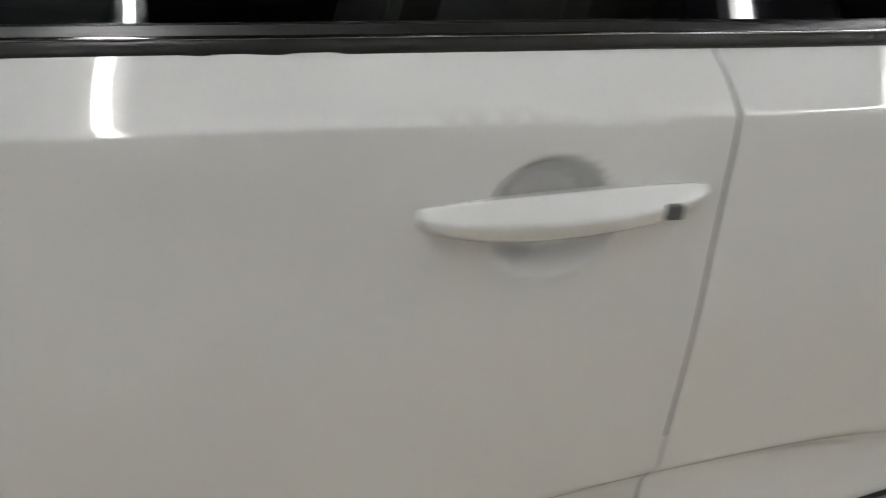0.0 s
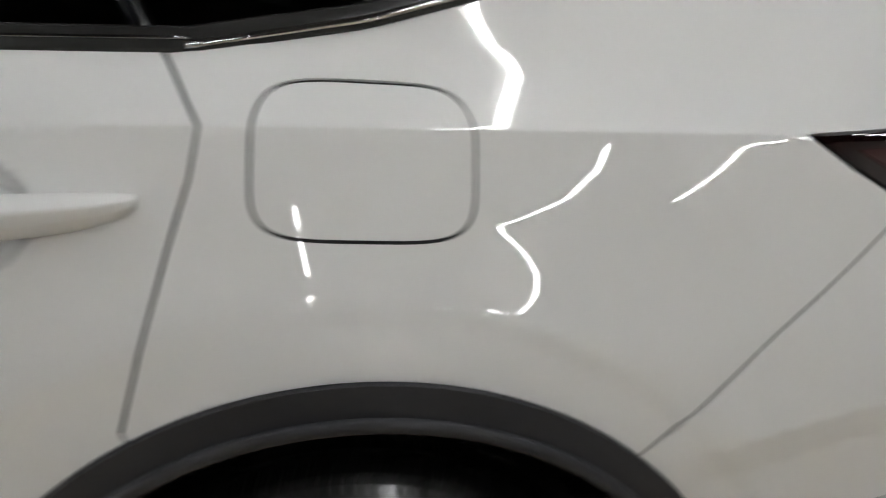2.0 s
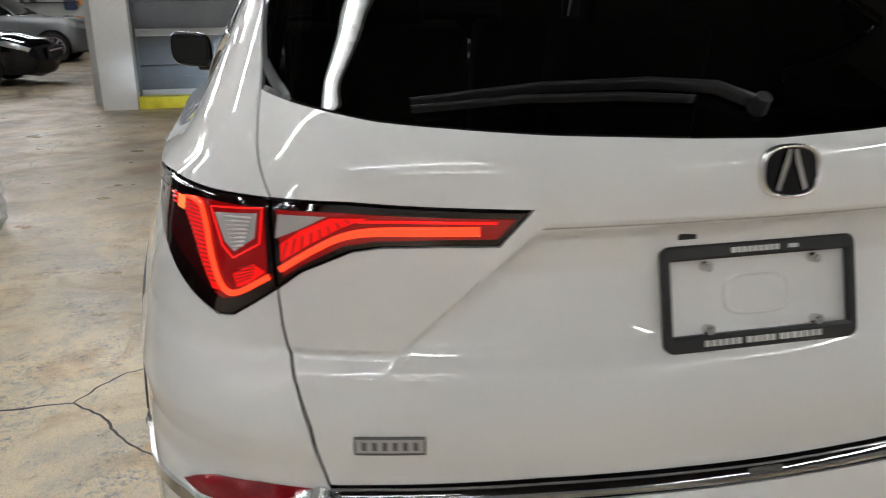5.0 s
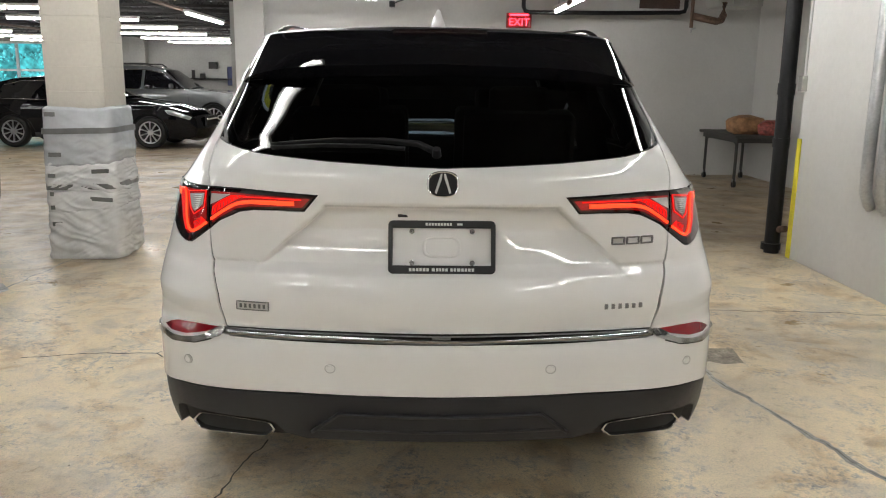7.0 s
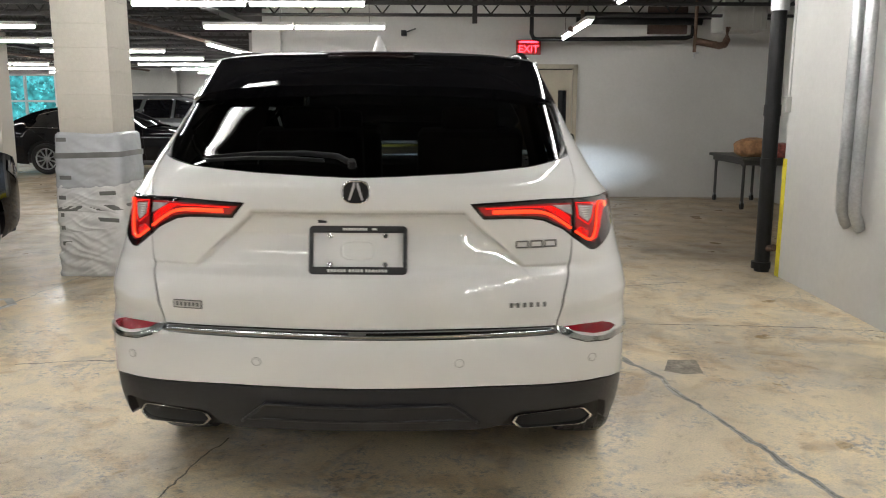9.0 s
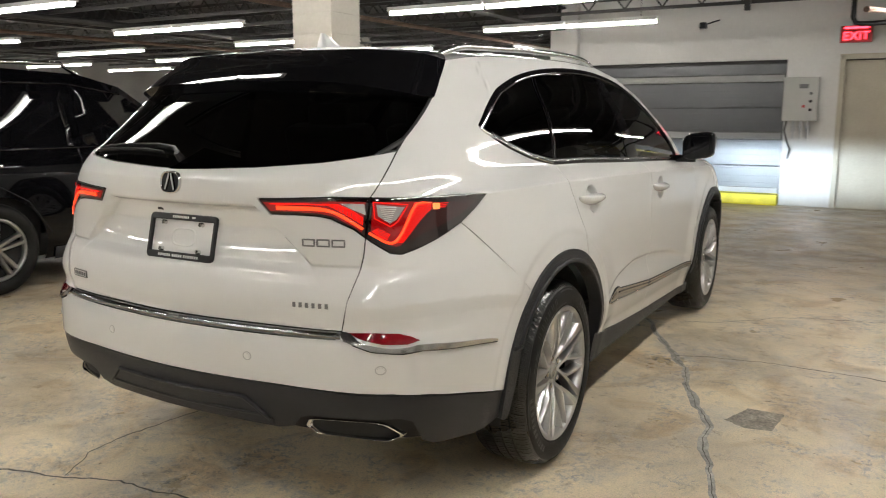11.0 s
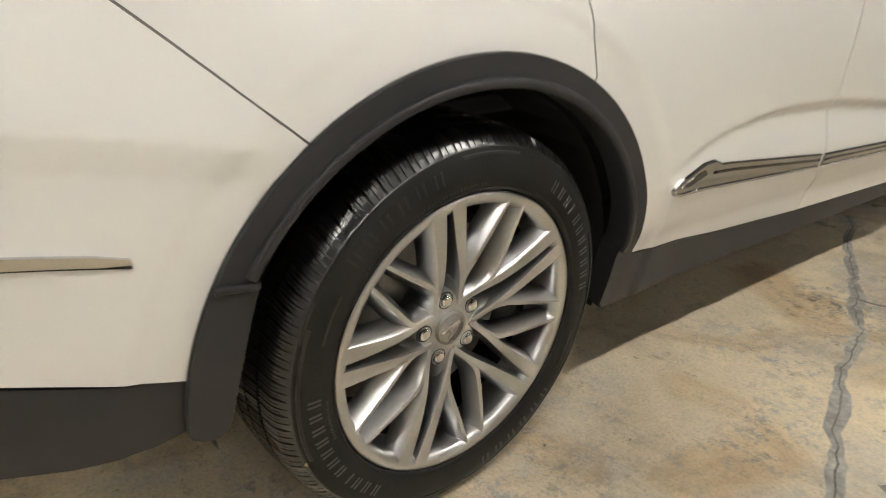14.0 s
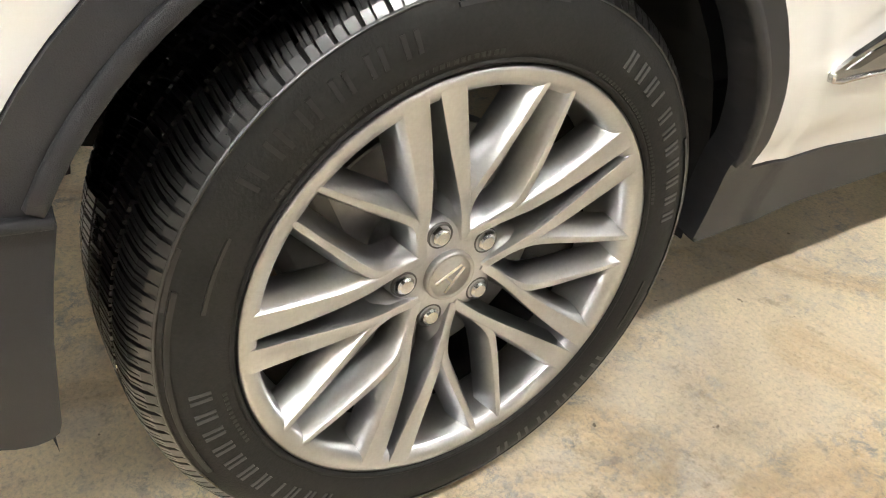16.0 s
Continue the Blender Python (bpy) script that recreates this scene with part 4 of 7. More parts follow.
def pipe_run(name, mat, r, pts, label):
    v, f = tube(pts, r, 12)
    return tagged(solid(name, v, f, mat, smooth=True), label, "pipe")


pipe_run("ceiling_pipe", M_PIPE_BLACK, 0.032, [(1.48, 9.0, 3.1), (1.48, 9.0, 2.58), (1.51, 9.0, 2.52), (1.58, 9.0, 2.50), (2.8, 9.0, 2.51), (3.84, 9.0, 2.53), (3.92, 9.0, 2.55), (3.94, 9.0, 2.62), (3.94, 9.0, 2.78)], "black pipe running under the ceiling")
pipe_run("ceiling_pipe", M_PIPE_BLACK, 0.05, [(2.3, 9.15, 2.88), (3.4, 9.15, 2.87), (5.4, 9.15, 2.86)], "thick black pipe under the ceiling")
pipe_run("ceiling_pipe", M_PIPE_BLACK, 0.055, [(2.1, 8.6, 2.74), (3.0, 8.6, 2.735), (3.95, 8.6, 2.73)], "thick black pipe under the ceiling")
pipe_run("drain_pipe", M_RUST, 0.048, [(3.58, 7.6, 2.37), (3.78, 7.62, 2.335), (3.92, 7.64, 2.31), (4.0, 7.68, 2.33), (4.04, 7.72, 2.40), (4.05, 7.75, 2.56)], "rusty drain pipe with a bend")
for x, r, z, mat in ((-4.3, 0.03, 2.66, M_RUST), (-7.7, 0.045, 2.64, M_STEEL_DARK), (-10.1, 0.03, 2.66, M_RUST), (-12.9, 0.04, 2.62, M_STEEL_DARK)):
    pipe_run("ceiling_pipe", mat, r, [(x, -8.9, z), (x + 0.02, 6.0, z - 0.015), (x, 23.9, z)], "long sprinkler pipe hung under the roof joists")
drop_pipe = pipe_run("sprinkler_pipe", M_RUST, 0.024, [(3.57, 7.6, 3.1), (3.57, 7.6, 2.6), (3.57, 7.6, 2.22)], "thin rusty sprinkler drop pipe")
part("sprinkler_head", joined(rod_bm((3.57, 7.6, 2.22), (3.57, 7.6, 2.15), 0.012), rod_bm((3.57, 7.6, 2.20), (3.63, 7.6, 2.215), 0.012)), M_GALV, drop_pipe)
board_up = part("ceiling_board", box_bm((0.62, 0.05, 0.42), (3.65, 9.40, 2.83), 0.004), M_BROWN)
tagged(board_up, "brown board fixed high on the front wall", "board")
tank = empty("ceiling_heater", (4.28, 8.0, 2.78))
tagged(tank, "pale ribbed ceiling heater unit", "heater")
part("case", box_bm((0.60, 0.55, 0.52), (0, 0, 0), 0.03), M_BOX_GREY, tank)
for k in range(5):
    part("rib", box_bm((0.016, 0.566, 0.48), (-0.22 + 0.11 * k, -0.004, 0), 0.003), M_BOX_GREY, tank)
brace = part("ceiling_brace", joined(rod_bm((1.72, 6.5, 2.42), (2.12, 8.9, 2.60), 0.03), rod_bm((1.86, 6.5, 2.62), (2.24, 8.9, 2.76), 0.025)), M_RUST)
tagged(brace, "rusty angled ceiling brace", "brace")
drop = part("ceiling_bracket", joined(box_bm((0.06, 0.06, 0.62), (0.55, 6.6, 2.80), 0.004), rod_bm((0.55, 6.6, 2.7), (-0.2, 6.6, 3.1), 0.018), rod_bm((0.55, 6.6, 2.7), (1.3, 6.6, 3.1), 0.018)), M_STEEL_DARK)
tagged(drop, "dark steel hanger bracket under the ceiling", "bracket")
cam_ob = empty("security_camera", (-0.5, 9.4, 2.62))
tagged(cam_ob, "small dark security camera on a bracket", "security camera")
part("body", box_bm((0.09, 0.14, 0.09), (0, 0, 0), 0.02), M_PIPE_BLACK, cam_ob)
part("arm", rod_bm((0.02, 0.05, 0.02), (0.16, 0.33, 0.10), 0.012), M_PIPE_BLACK, cam_ob)


def lamp():
    e = empty("ceiling_lamp")
    tagged(e, "lit twin fluorescent strip lamp hung under the ceiling", "lamp", "ceiling lamps")
    for x in (-0.61, 0.61):
        part("tray", box_bm((1.20, 0.11, 0.045), (x, 0, 0.045), 0.006), M_FIXTURE, e)
        part("tube", rod_bm((x - 0.585, 0, 0), (x + 0.585, 0, 0), 0.021, sides=12), M_TUBE, e)
    for x in (-1.0, 1.0):
        part("hanger", rod_bm((x, 0, 0.06), (x, 0, 0.55), 0.004, sides=6), M_STEEL_DARK, e)
    return e


one = lamp()
one.matrix_basis = pose(-1.83, 4.9, 2.5)
for y in (-5.2, -2.8, -0.42, 2.05, 7.3):
    copy_thing(one, pose(-1.83, y, 2.5))
for x in (-6.5, -11.2, -15.9):
    for y in (-4.7, -2.3, 0.1, 2.5, 4.9, 7.3, 9.7, 12.1, 14.5, 16.9, 19.3, 21.7):
        copy_thing(one, pose(x, y, 2.5))
copy_thing(one, pose(1.95, 7.65, 2.5, 0, 0, 90))
for y in (3.45, 0.95, -1.55, -4.05, -6.55):
    copy_thing(one, pose(1.93, y, 2.5, 0, 0, 90))
copy_thing(one, pose(-3.9, 11.5, 2.5, 0, 0, 90))


# ---- columns ----
def column(x, y, wrapped):
    c = empty("column", (x, y, 0))
    tagged(c, "cream painted block column wrapped in white plastic film" if wrapped else "cream painted concrete block column", "column", "columns", "structure")
    for k in range(16):
        part("block", box_bm((0.46, 0.46, 0.1938), (0, 0, 0.098 + 0.1945 * k), 0.0025, segments=1), M_BLOCK, c)
    if not wrapped:
        return
    ridged = lambda p: 1.0 - 2.0 * abs(noise.noise(p))
    # layers of film, each hanging over the one below: lower and upper edge, half width there, depth of its folds, slope of its lower edge
    layers = (
        (0.004, 0.50, 1, 0.292, 0.268, 0.018, 0.0, M_PLASTIC_FILM),
        (0.40, 0.62, 5, 0.282, 0.272, 0.012, 0.10, M_PLASTIC_FILM),
        (0.56, 0.82, 7, 0.281, 0.270, 0.013, -0.04, M_PLASTIC_FILM),
        (0.77, 1.24, 9, 0.283, 0.266, 0.007, 0.09, M_FILM_GREY),
    )
    for z0, z1, seed, w0, w1, deep, slope, film in layers:
        bm = bmesh.new()
        n, rows = 176, 52
        grid = []
        for r in range(rows):
            t = r / (rows - 1)
            bulge = w0 + (w1 - w0) * t + 0.010 * math.sin(math.pi * t) ** 0.5 - 0.008 * (t > 0.97) - 0.006 * (t < 0.03)
            line = []
            for j in range(n):
                a = 2 * math.pi * j / n
                ca, sa = math.cos(a), math.sin(a)
                q = bulge / (abs(ca) ** 9 + abs(sa) ** 9) ** (1 / 9)
                px, py = q * ca, q * sa
                z = z0 + (z1 - z0) * t + (slope * px * (1 - t) + 0.014 * noise.noise((px * 5, py * 5, seed)) if z0 > 0.1 or r else 0.0)
                lean = z + 0.42 * px + 0.25 * py + 0.05 * noise.noise((px * 6, py * 6 + seed, z * 5))
                q += 0.006 * noise.noise((px * 6 + seed, py * 6, z * 5))
                q += deep * ridged((px * 2.6 + seed, py * 2.6, lean * 13)) * (1.2 - 0.6 * t)
                q += 0.45 * deep * ridged((px * 4 - seed, py * 4, (z - 0.5 * px) * 30))
                line.append(bm.verts.new((q * ca, q * sa, z)))
            grid.append(line)
        for r in range(rows - 1):
            for j in range(n):
                bm.faces.new((grid[r][j], grid[r][(j + 1) % n], grid[r + 1][(j + 1) % n], grid[r + 1][j]))
        part("plastic_wrap", bm, film, c, "wrinkled grey plastic film" if film is M_FILM_GREY else "wrinkled white plastic film", smooth=True)
    for z in (1.05, 0.60):
        v, f = [], []
        n = 96
        for j in range(n):
            a = 2 * math.pi * j / n
            ca, sa = math.cos(a), math.sin(a)
            q = 0.298 / (abs(ca) ** 8 + abs(sa) ** 8) ** 0.125 + 0.003 * noise.noise((ca * 6, sa * 6, z))
            for dz in (-0.023, 0.023):
                v.append((q * ca, q * sa, z + dz + 0.010 * ca))
        f = [(2 * j, 2 * ((j + 1) % n), 2 * ((j + 1) % n) + 1, 2 * j + 1) for j in range(n)]
        solid("tape", v, f, M_TAPE, c, "dark grey tape band", smooth=True)
    for x0, z, w in ((-0.19, 1.18, 0.085), (-0.175, 0.86, 0.10), (0.175, 0.73, 0.14), (0.17, 0.50, 0.18), (-0.215, 0.69, 0.06), (-0.225, 0.54, 0.03), (-0.225, 0.43, 0.035), (-0.20, 0.295, 0.08)):
        part("tape", box_bm((w, 0.004, 0.034), (x0, -0.299, z), 0.001, Matrix.Rotation(0.06 * math.sin(40 * z), 4, "Y")), M_TAPE, c, "short strip of grey tape")


column(-2.82, 3.45, True)
column(-9.0, 3.45, False)
column(-15.2, 3.45, False)
column(-9.0, 12.6, False)

# ---- things on the far wall ----
rack = part("wall_box", box_bm((0.22, 0.10, 0.55), (-6.0, 23.95, 1.62), 0.02), M_FAR_ORANGE)
tagged(rack, "bright orange box hung on the far wall", "box")
coat = part("hanging_cloth", box_bm((0.34, 0.12, 0.62), (-6.32, 23.94, 1.52), 0.05, segments=3), M_FAR_BLUE)
tagged(coat, "dark blue cloth hanging on the far wall", "cloth")
shelf = part("wall_shelf", joined(box_bm((1.9, 0.22, 0.04), (-7.0, 23.89, 1.42), 0.005), box_bm((0.10, 0.10, 0.26), (-7.6, 23.88, 1.57), 0.02), box_bm((0.16, 0.10, 0.16), (-7.3, 23.88, 1.51), 0.02)), M_STEEL_DARK)
tagged(shelf, "dark narrow wall shelf with small tools", "shelf")
panel_box = part("breaker_box", box_bm((0.30, 0.08, 0.22), (-6.95, 23.96, 1.86), 0.01), M_STEEL_DARK)
tagged(panel_box, "small dark electrical box on the far wall", "electrical box")

# ---- the white car ----
MID = -0.5 * math.pi
CAR = empty("white_suv", (0, 0, 0))
tagged(CAR, "clean pearl white family SUV parked with its tail lamps lit", "car")

TIP = (-0.372, 1.366)
DLO_LOW = [TIP, (-0.324, 1.344), (-0.187, 1.301), (0.023, 1.249), (0.202, 1.216), (0.512, 1.205), (1.30, 1.166), (1.375, 1.163), (2.14, 1.120), (2.22, 1.125)]
DLO_TOP = [(2.22, 1.125), (2.20, 1.19), (2.09, 1.30), (1.92, 1.465), (1.706, 1.557), (1.41, 1.606), (1.07, 1.623), (0.69, 1.614), (0.343, 1.580), (0.06, 1.520), (-0.208, 1.446), TIP]
B_SEAM = [(1.298, 1.166), (1.300, 1.100), (1.300, 0.95), (1.299, 0.80), (1.299, 0.66), (1.316, 0.52), (1.342, 0.40), (1.345, 0.325)]
D_SEAM = [(0.230, 1.209), (0.179, 1.140), (0.187, 1.088), (0.208, 1.015), (0.233, 0.917), (0.255, 0.826)]
LAMP_TOP = [(-0.515, 1.152), (-0.665, 1.161), (-0.798, 1.163), (-0.921, 1.168)]
LAMP_LOW = [(-0.936, 1.045), (-0.905, 1.021), (-0.872, 0.997), (-0.843, 0.993), (-0.809, 1.004), (-0.738, 1.031), (-0.646, 1.071), (-0.573, 1.113), (-0.515, 1.152)]
INNER_LAMP = [(-0.922, 1.168), (-1.027, 1.171), (-1.241, 1.161), (-1.203, 1.112), (-1.134, 1.113), (-1.065, 1.111), (-1.029, 1.104), (-0.967, 1.072), (-0.936, 1.045)]
GATE_UP = [(-0.921, 1.168), (-0.879, 1.232), (-0.832, 1.302), (-0.796, 1.343), (-0.680, 1.44), (-0.565, 1.54), (-0.472, 1.613)]
GATE_DOWN = [(-0.936, 1.045), (-0.942, 0.992), (-0.951, 0.949), (-0.968, 0.905), (-0.987, 0.853), (-1.003, 0.758)]
GLASS_LOW = [(MID, 1.243), (-1.448, 1.247), (-1.255, 1.257), (-1.05, 1.274), (-0.90, 1.294), (-0.832, 1.304)]
ROOF_EDGE = [(-0.472, 1.613), (-0.25, 1.632), (0.0, 1.645), (0.5, 1.662), (1.0, 1.667), (1.4, 1.655), (1.7, 1.606), (1.95, 1.505), (2.14, 1.34), (2.30, 1.19), (2.37, 1.115)]


def arch(hub, radius, a0, a1, n=26):
    out = []
    for k in range(n + 1):
        a = radians(a0 + (a1 - a0) * k / n)
        y = hub - 0.01 + radius * math.cos(a)
        out.append((station(0.985, y), 0.372 + radius * math.sin(a)))
    return out


def pocket(u, z, yc, zc):
    """The hand recess behind a door handle."""
    q = np.hypot((u - yc) / 0.072, (z - zc + 0.005) / 0.063)
    return -0.028 * step01((1.0 - q) / 0.36)


def scoop(u, z):
    """The hollow over the sill strip: sharp along its arched top edge, running out to the strip."""
    arc = spline((0.45, 0.58, 0.79, 1.03, 1.28, 1.65, 2.23, 2.5), (0.56, 0.585, 0.636, 0.656, 0.645, 0.602, 0.488, 0.44), u)
    strip = spline((0.45, 0.66, 0.80, 1.31, 2.3, 2.5), (0.56, 0.575, 0.565, 0.515, 0.45, 0.44), u)
    d = np.maximum(arc - strip, 0.0)
    above = step01(1 - (z - arc) / 0.030)
    below = step01((z - strip) / np.maximum(d, 0.01))
    return -0.16 * d * np.where(z > arc, above, below)


def door_off(yc, zc):
    return lambda u, z: pocket(u, z, yc, zc) + scoop(u, z)


def bumper_off(u, z):
    line = spline((-1.6, -0.9, -0.80, -0.61, -0.38), (0.80, 0.835, 0.846, 0.829, 0.785), u)
    side = step01((u + 1.15) / 0.25)
    return side * 0.009 * np.where(z > line, np.clip(1 - (z - line) / 0.17, 0, 1) ** 1.2, np.clip(1 - (line - z) / 0.045, 0, 1)) * step01((-0.30 - u) / 0.1)


def panel(name, outline, mat=M_PAINT, off=0.0, parent=CAR, sides=(1, -1), label="", **kw):
    """One panel, or its two mirror images, as separate parts."""
    data = sheet(outline, off, **kw)
    made = []
    for s in sides:
        v, f, n = data if s > 0 else flipped(data)
        made.append(solid(name, v, f, mat, parent, label, normals=n))
    return made


def centre_panel(name, outline, mat=M_PAINT, off=0.0, parent=CAR, label="", **kw):
    """A panel that runs across the car's middle."""
    data = sheet(outline, off, **kw)
    v, f, n = both(data, flipped(data))
    return solid(name, v, f, mat, parent, label, normals=n)


def strip(name, path, width, mat, parent=CAR, sides=(1, -1), label="", **kw):
    v, f = band(path, width, **kw)
    for s in sides:
        a, b = (v, f) if s > 0 else mirror_vf(v, f)
        solid(name, a, b, mat, parent, label, smooth=True)


def centre_strip(name, path, width, mat, parent=CAR, label="", **kw):
    """A strip across the car's middle, from a path that starts there."""
    v, f = band(path, width, **kw)
    f = f[:-2] + f[-1:]
    a, b = mirror_vf(v, f)
    n = len(v)
    bm = bmesh.new()
    vs = [bm.verts.new(q) for q in v + a]
    for q in f + [tuple(i + n for i in r) for r in b]:
        bm.faces.new([vs[i] for i in q])
    bmesh.ops.remove_doubles(bm, verts=bm.verts, dist=0.002)
    return part(name, bm, mat, parent, label, smooth=True)


# painted panels
rear_arch_top = arch(0, 0.513, 59.7, 126.8)
FUEL = [(0.006 + 0.122 * math.copysign(abs(math.cos(a)) ** 0.45, math.cos(a)), 1.107 + 0.078 * math.copysign(abs(math.sin(a)) ** 0.45, math.sin(a))) for a in (2 * math.pi * (k + 0.5) / 56 for k in range(56))]
side_line = D_SEAM + rear_arch_top + [(-0.646, 1.071), (-0.573, 1.113)] + LAMP_TOP + GATE_UP[1:] + ROOF_EDGE[1:] + [(2.29, 1.118)] + DLO_TOP[:-1] + DLO_LOW[:4]
for s in (1, -1):
    data = sheet(side_line, holes=[FUEL] if s < 0 else (), fine=((-0.64, 0.26, 0.76, 1.06, 0.009),))
    v, f, n = data if s > 0 else flipped(data)
    solid("side_panel", v, f, M_PAINT, CAR, normals=n)
panel("fuel_door", FUEL, sides=(-1,), gap=0.002, grid=0.02)
panel("rear_door", DLO_LOW[5:7][::-1] + [D_SEAM[0]] + D_SEAM[1:] + arch(0, 0.513, 59.7, 3.5) + [(0.893, 0.360), (1.345, 0.325)] + B_SEAM[::-1][1:-1], off=door_off(0.400, 1.052), gap=0.0025, fine=((0.30, 0.50, 0.97, 1.13, 0.007), (0.20, 0.70, 0.34, 0.965, 0.010), (0.70, 1.3, 0.50, 0.70, 0.010)))
panel("front_door", B_SEAM + [(2.078, 0.288), (2.33, 0.285), (2.36, 0.5), (2.385, 0.8), (2.375, 1.05), (2.31, 1.113)] + [(2.14, 1.120), (1.375, 1.163)], off=door_off(1.492, 1.008), gap=0.0025, fine=((1.39, 1.60, 0.92, 1.09, 0.007), (1.3, 2.3, 0.44, 0.70, 0.012)))
front_arch = arch(2.89, 0.513, 12, 176)
panel("front_fender", [(2.37, 1.115), (2.6, 1.098), (2.9, 1.070), (3.2, 1.035), (3.45, 0.985), (3.56, 0.90), (3.52, 0.70), (3.44, 0.52)] + front_arch + [(2.36, 0.5), (2.385, 0.8), (2.375, 1.05)])
centre_panel("rear_bumper", [(MID, 0.572), (-1.19, 0.575), (-0.88, 0.566), (-0.78, 0.550), (-0.60, 0.497)] + arch(0, 0.513, 170, 126.8)[:-1] + [arch(0, 0.513, 126.8, 126.8, 1)[0], (-0.646, 1.071)] + LAMP_LOW[:6][::-1] + GATE_DOWN[1:] + [(-1.02, 0.735), (-1.27, 0.732), (MID, 0.731)], off=bumper_off, fine=((-1.1, -0.36, 0.74, 0.90, 0.009), (-0.66, -0.36, 0.50, 0.735, 0.010), (-0.66, -0.36, 0.905, 1.06, 0.010)))
centre_panel("tailgate", GLASS_LOW + [(-0.879, 1.232), (-0.921, 1.168)] + INNER_LAMP[1:] + GATE_DOWN[1:] + [(-1.26, 0.760), (MID, 0.757)], grid=0.024, fine=((-1.57, -0.94, 0.90, 1.16, 0.007),))
centre_panel("front_bumper", [(3.44, 0.52), (3.52, 0.70), (2.9 - MID, 0.70), (2.9 - MID, 0.24), (3.5, 0.24)] + arch(2.89, 0.513, -8, 12, 6), grid=0.05)
centre_panel("grille", [(3.9, 0.72), (3.78, 0.93), (2.9 - MID, 0.96), (2.9 - MID, 0.72)], M_GLOSS_BLACK, off=-0.01, grid=0.06)
panel("headlamp", [(3.45, 0.90), (3.44, 0.945), (3.78, 0.93), (3.88, 0.80), (3.6, 0.80)], M_HEADLAMP, off=0.004, grid=0.04)
strip("turn_lamp", [(3.33, 0.955), (3.42, 0.948)], 0.02, M_TURN, high=0.006)

# roof, hood, windscreen
edge_pts = dense(ROOF_EDGE, 0.05, False)


def roof_grid(name, y0, y1, mat, crown, rows=40, cols=24, lift=0.0):
    ys, zs = np.array([p[0] for p in edge_pts]), np.array([p[1] for p in edge_pts])
    real = shell(ys, zs)
    order = np.argsort(real[:, 1])
    verts, faces = [], []
    for r in range(rows + 1):
        y = y0 + (y1 - y0) * r / rows
        xe = float(np.interp(y, real[order, 1], real[order, 0])) - 0.003
        ze = float(np.interp(y, real[order, 1], real[order, 2]))
        for c in range(cols + 1):
            t = -1 + 2 * c / cols
            verts.append((xe * t, y, ze + lift + crown * (1 - abs(t) ** 2.6)))
    for r in range(rows):
        for c in range(cols):
            a = r * (cols + 1) + c
            faces.append((a, a + 1, a + cols + 2, a + cols + 1))
    return solid(name, verts, faces, mat, CAR, smooth=True)


roof_grid("roof", -0.345, 1.42, M_PAINT, 0.040)
roof_grid("windscreen", 1.425, 2.34, M_GLASS, 0.075)
hood_v, hood_f = [], []
for r in range(25):
    u = 2.37 + (3.47 - 2.37) * r / 24
    zz = float(np.interp(u, (2.37, 2.6, 2.9, 3.2, 3.45), (1.115, 1.098, 1.070, 1.035, 0.985)))
    e = shell(u, zz)
    for c in range(21):
        t = -1 + 2 * c / 20
        hood_v.append((float(e[0]) * t, float(e[1]) + 0.10 * (1 - t * t) * r / 24 * 2.0, zz + 0.085 * (1 - abs(t) ** 2.2) * (1 - 0.25 * r / 24) + 0.004))
for r in range(24):
    for c in range(20):
        a = r * 21 + c
        hood_f.append((a, a + 1, a + 22, a + 21))
solid("hood", hood_v, hood_f, M_PAINT, CAR, smooth=True)

# glass
panel("quarter_glass", [TIP] + DLO_LOW[1:5] + [(0.237, 1.218), (0.436, 1.578), (0.343, 1.572), (0.06, 1.512), (-0.208, 1.438)], M_GLASS_DARK, off=-0.005, gap=0.006, depth=0.0)
panel("rear_door_glass", [(0.252, 1.218), (0.512, 1.204), (1.127, 1.184), (1.284, 1.60), (1.07, 1.613), (0.69, 1.605), (0.456, 1.585)], M_GLASS_DARK, off=-0.005, gap=0.004, depth=0.0)
panel("front_door_glass", [(1.325, 1.168), (2.14, 1.130), (2.17, 1.20), (2.07, 1.30), (1.90, 1.455), (1.70, 1.545), (1.41, 1.592), (1.388, 1.590)], M_GLASS, off=-0.005, gap=0.004, depth=0.0)
panel("pillar_cover", [(1.127, 1.18), (1.325, 1.168), (1.388, 1.596), (1.284, 1.603)], M_GLOSS_BLACK, off=-0.002, gap=0.002, depth=0.01)
strip("pillar_cover", [(0.243, 1.214), (0.446, 1.584)], 0.016, M_GLOSS_BLACK, high=0.002)
strip("window_trim", chaikin(DLO_TOP, 2), 0.030, M_GLOSS_BLACK, high=0.004, sink=0.012)
strip("window_trim", [(-0.30, 1.342)] + DLO_LOW[2:], 0.030, M_BELT, high=0.007, sink=0.012)
strip("window_trim", DLO_LOW[4:], 0.004, M_STRIP, off=0.006, high=0.003, label="thin bright window strip")
strip("window_trim", [(-0.20, 1.443), (-0.30, 1.40), (-0.352, 1.378), (-0.376, 1.366), (-0.352, 1.352), (-0.30, 1.333), (-0.187, 1.296), (0.023, 1.244), (0.202, 1.209)], 0.010, M_CHROME, high=0.008, sink=0.01, label="bright chrome window strip")
centre_panel("rear_window", GLASS_LOW + [(-0.796, 1.343), (-0.680, 1.44), (-0.636, 1.478), (-0.79, 1.486), (-1.13, 1.502), (MID, 1.510)], M_GLASS_DARK, off=-0.004, gap=0.003, depth=0.0)
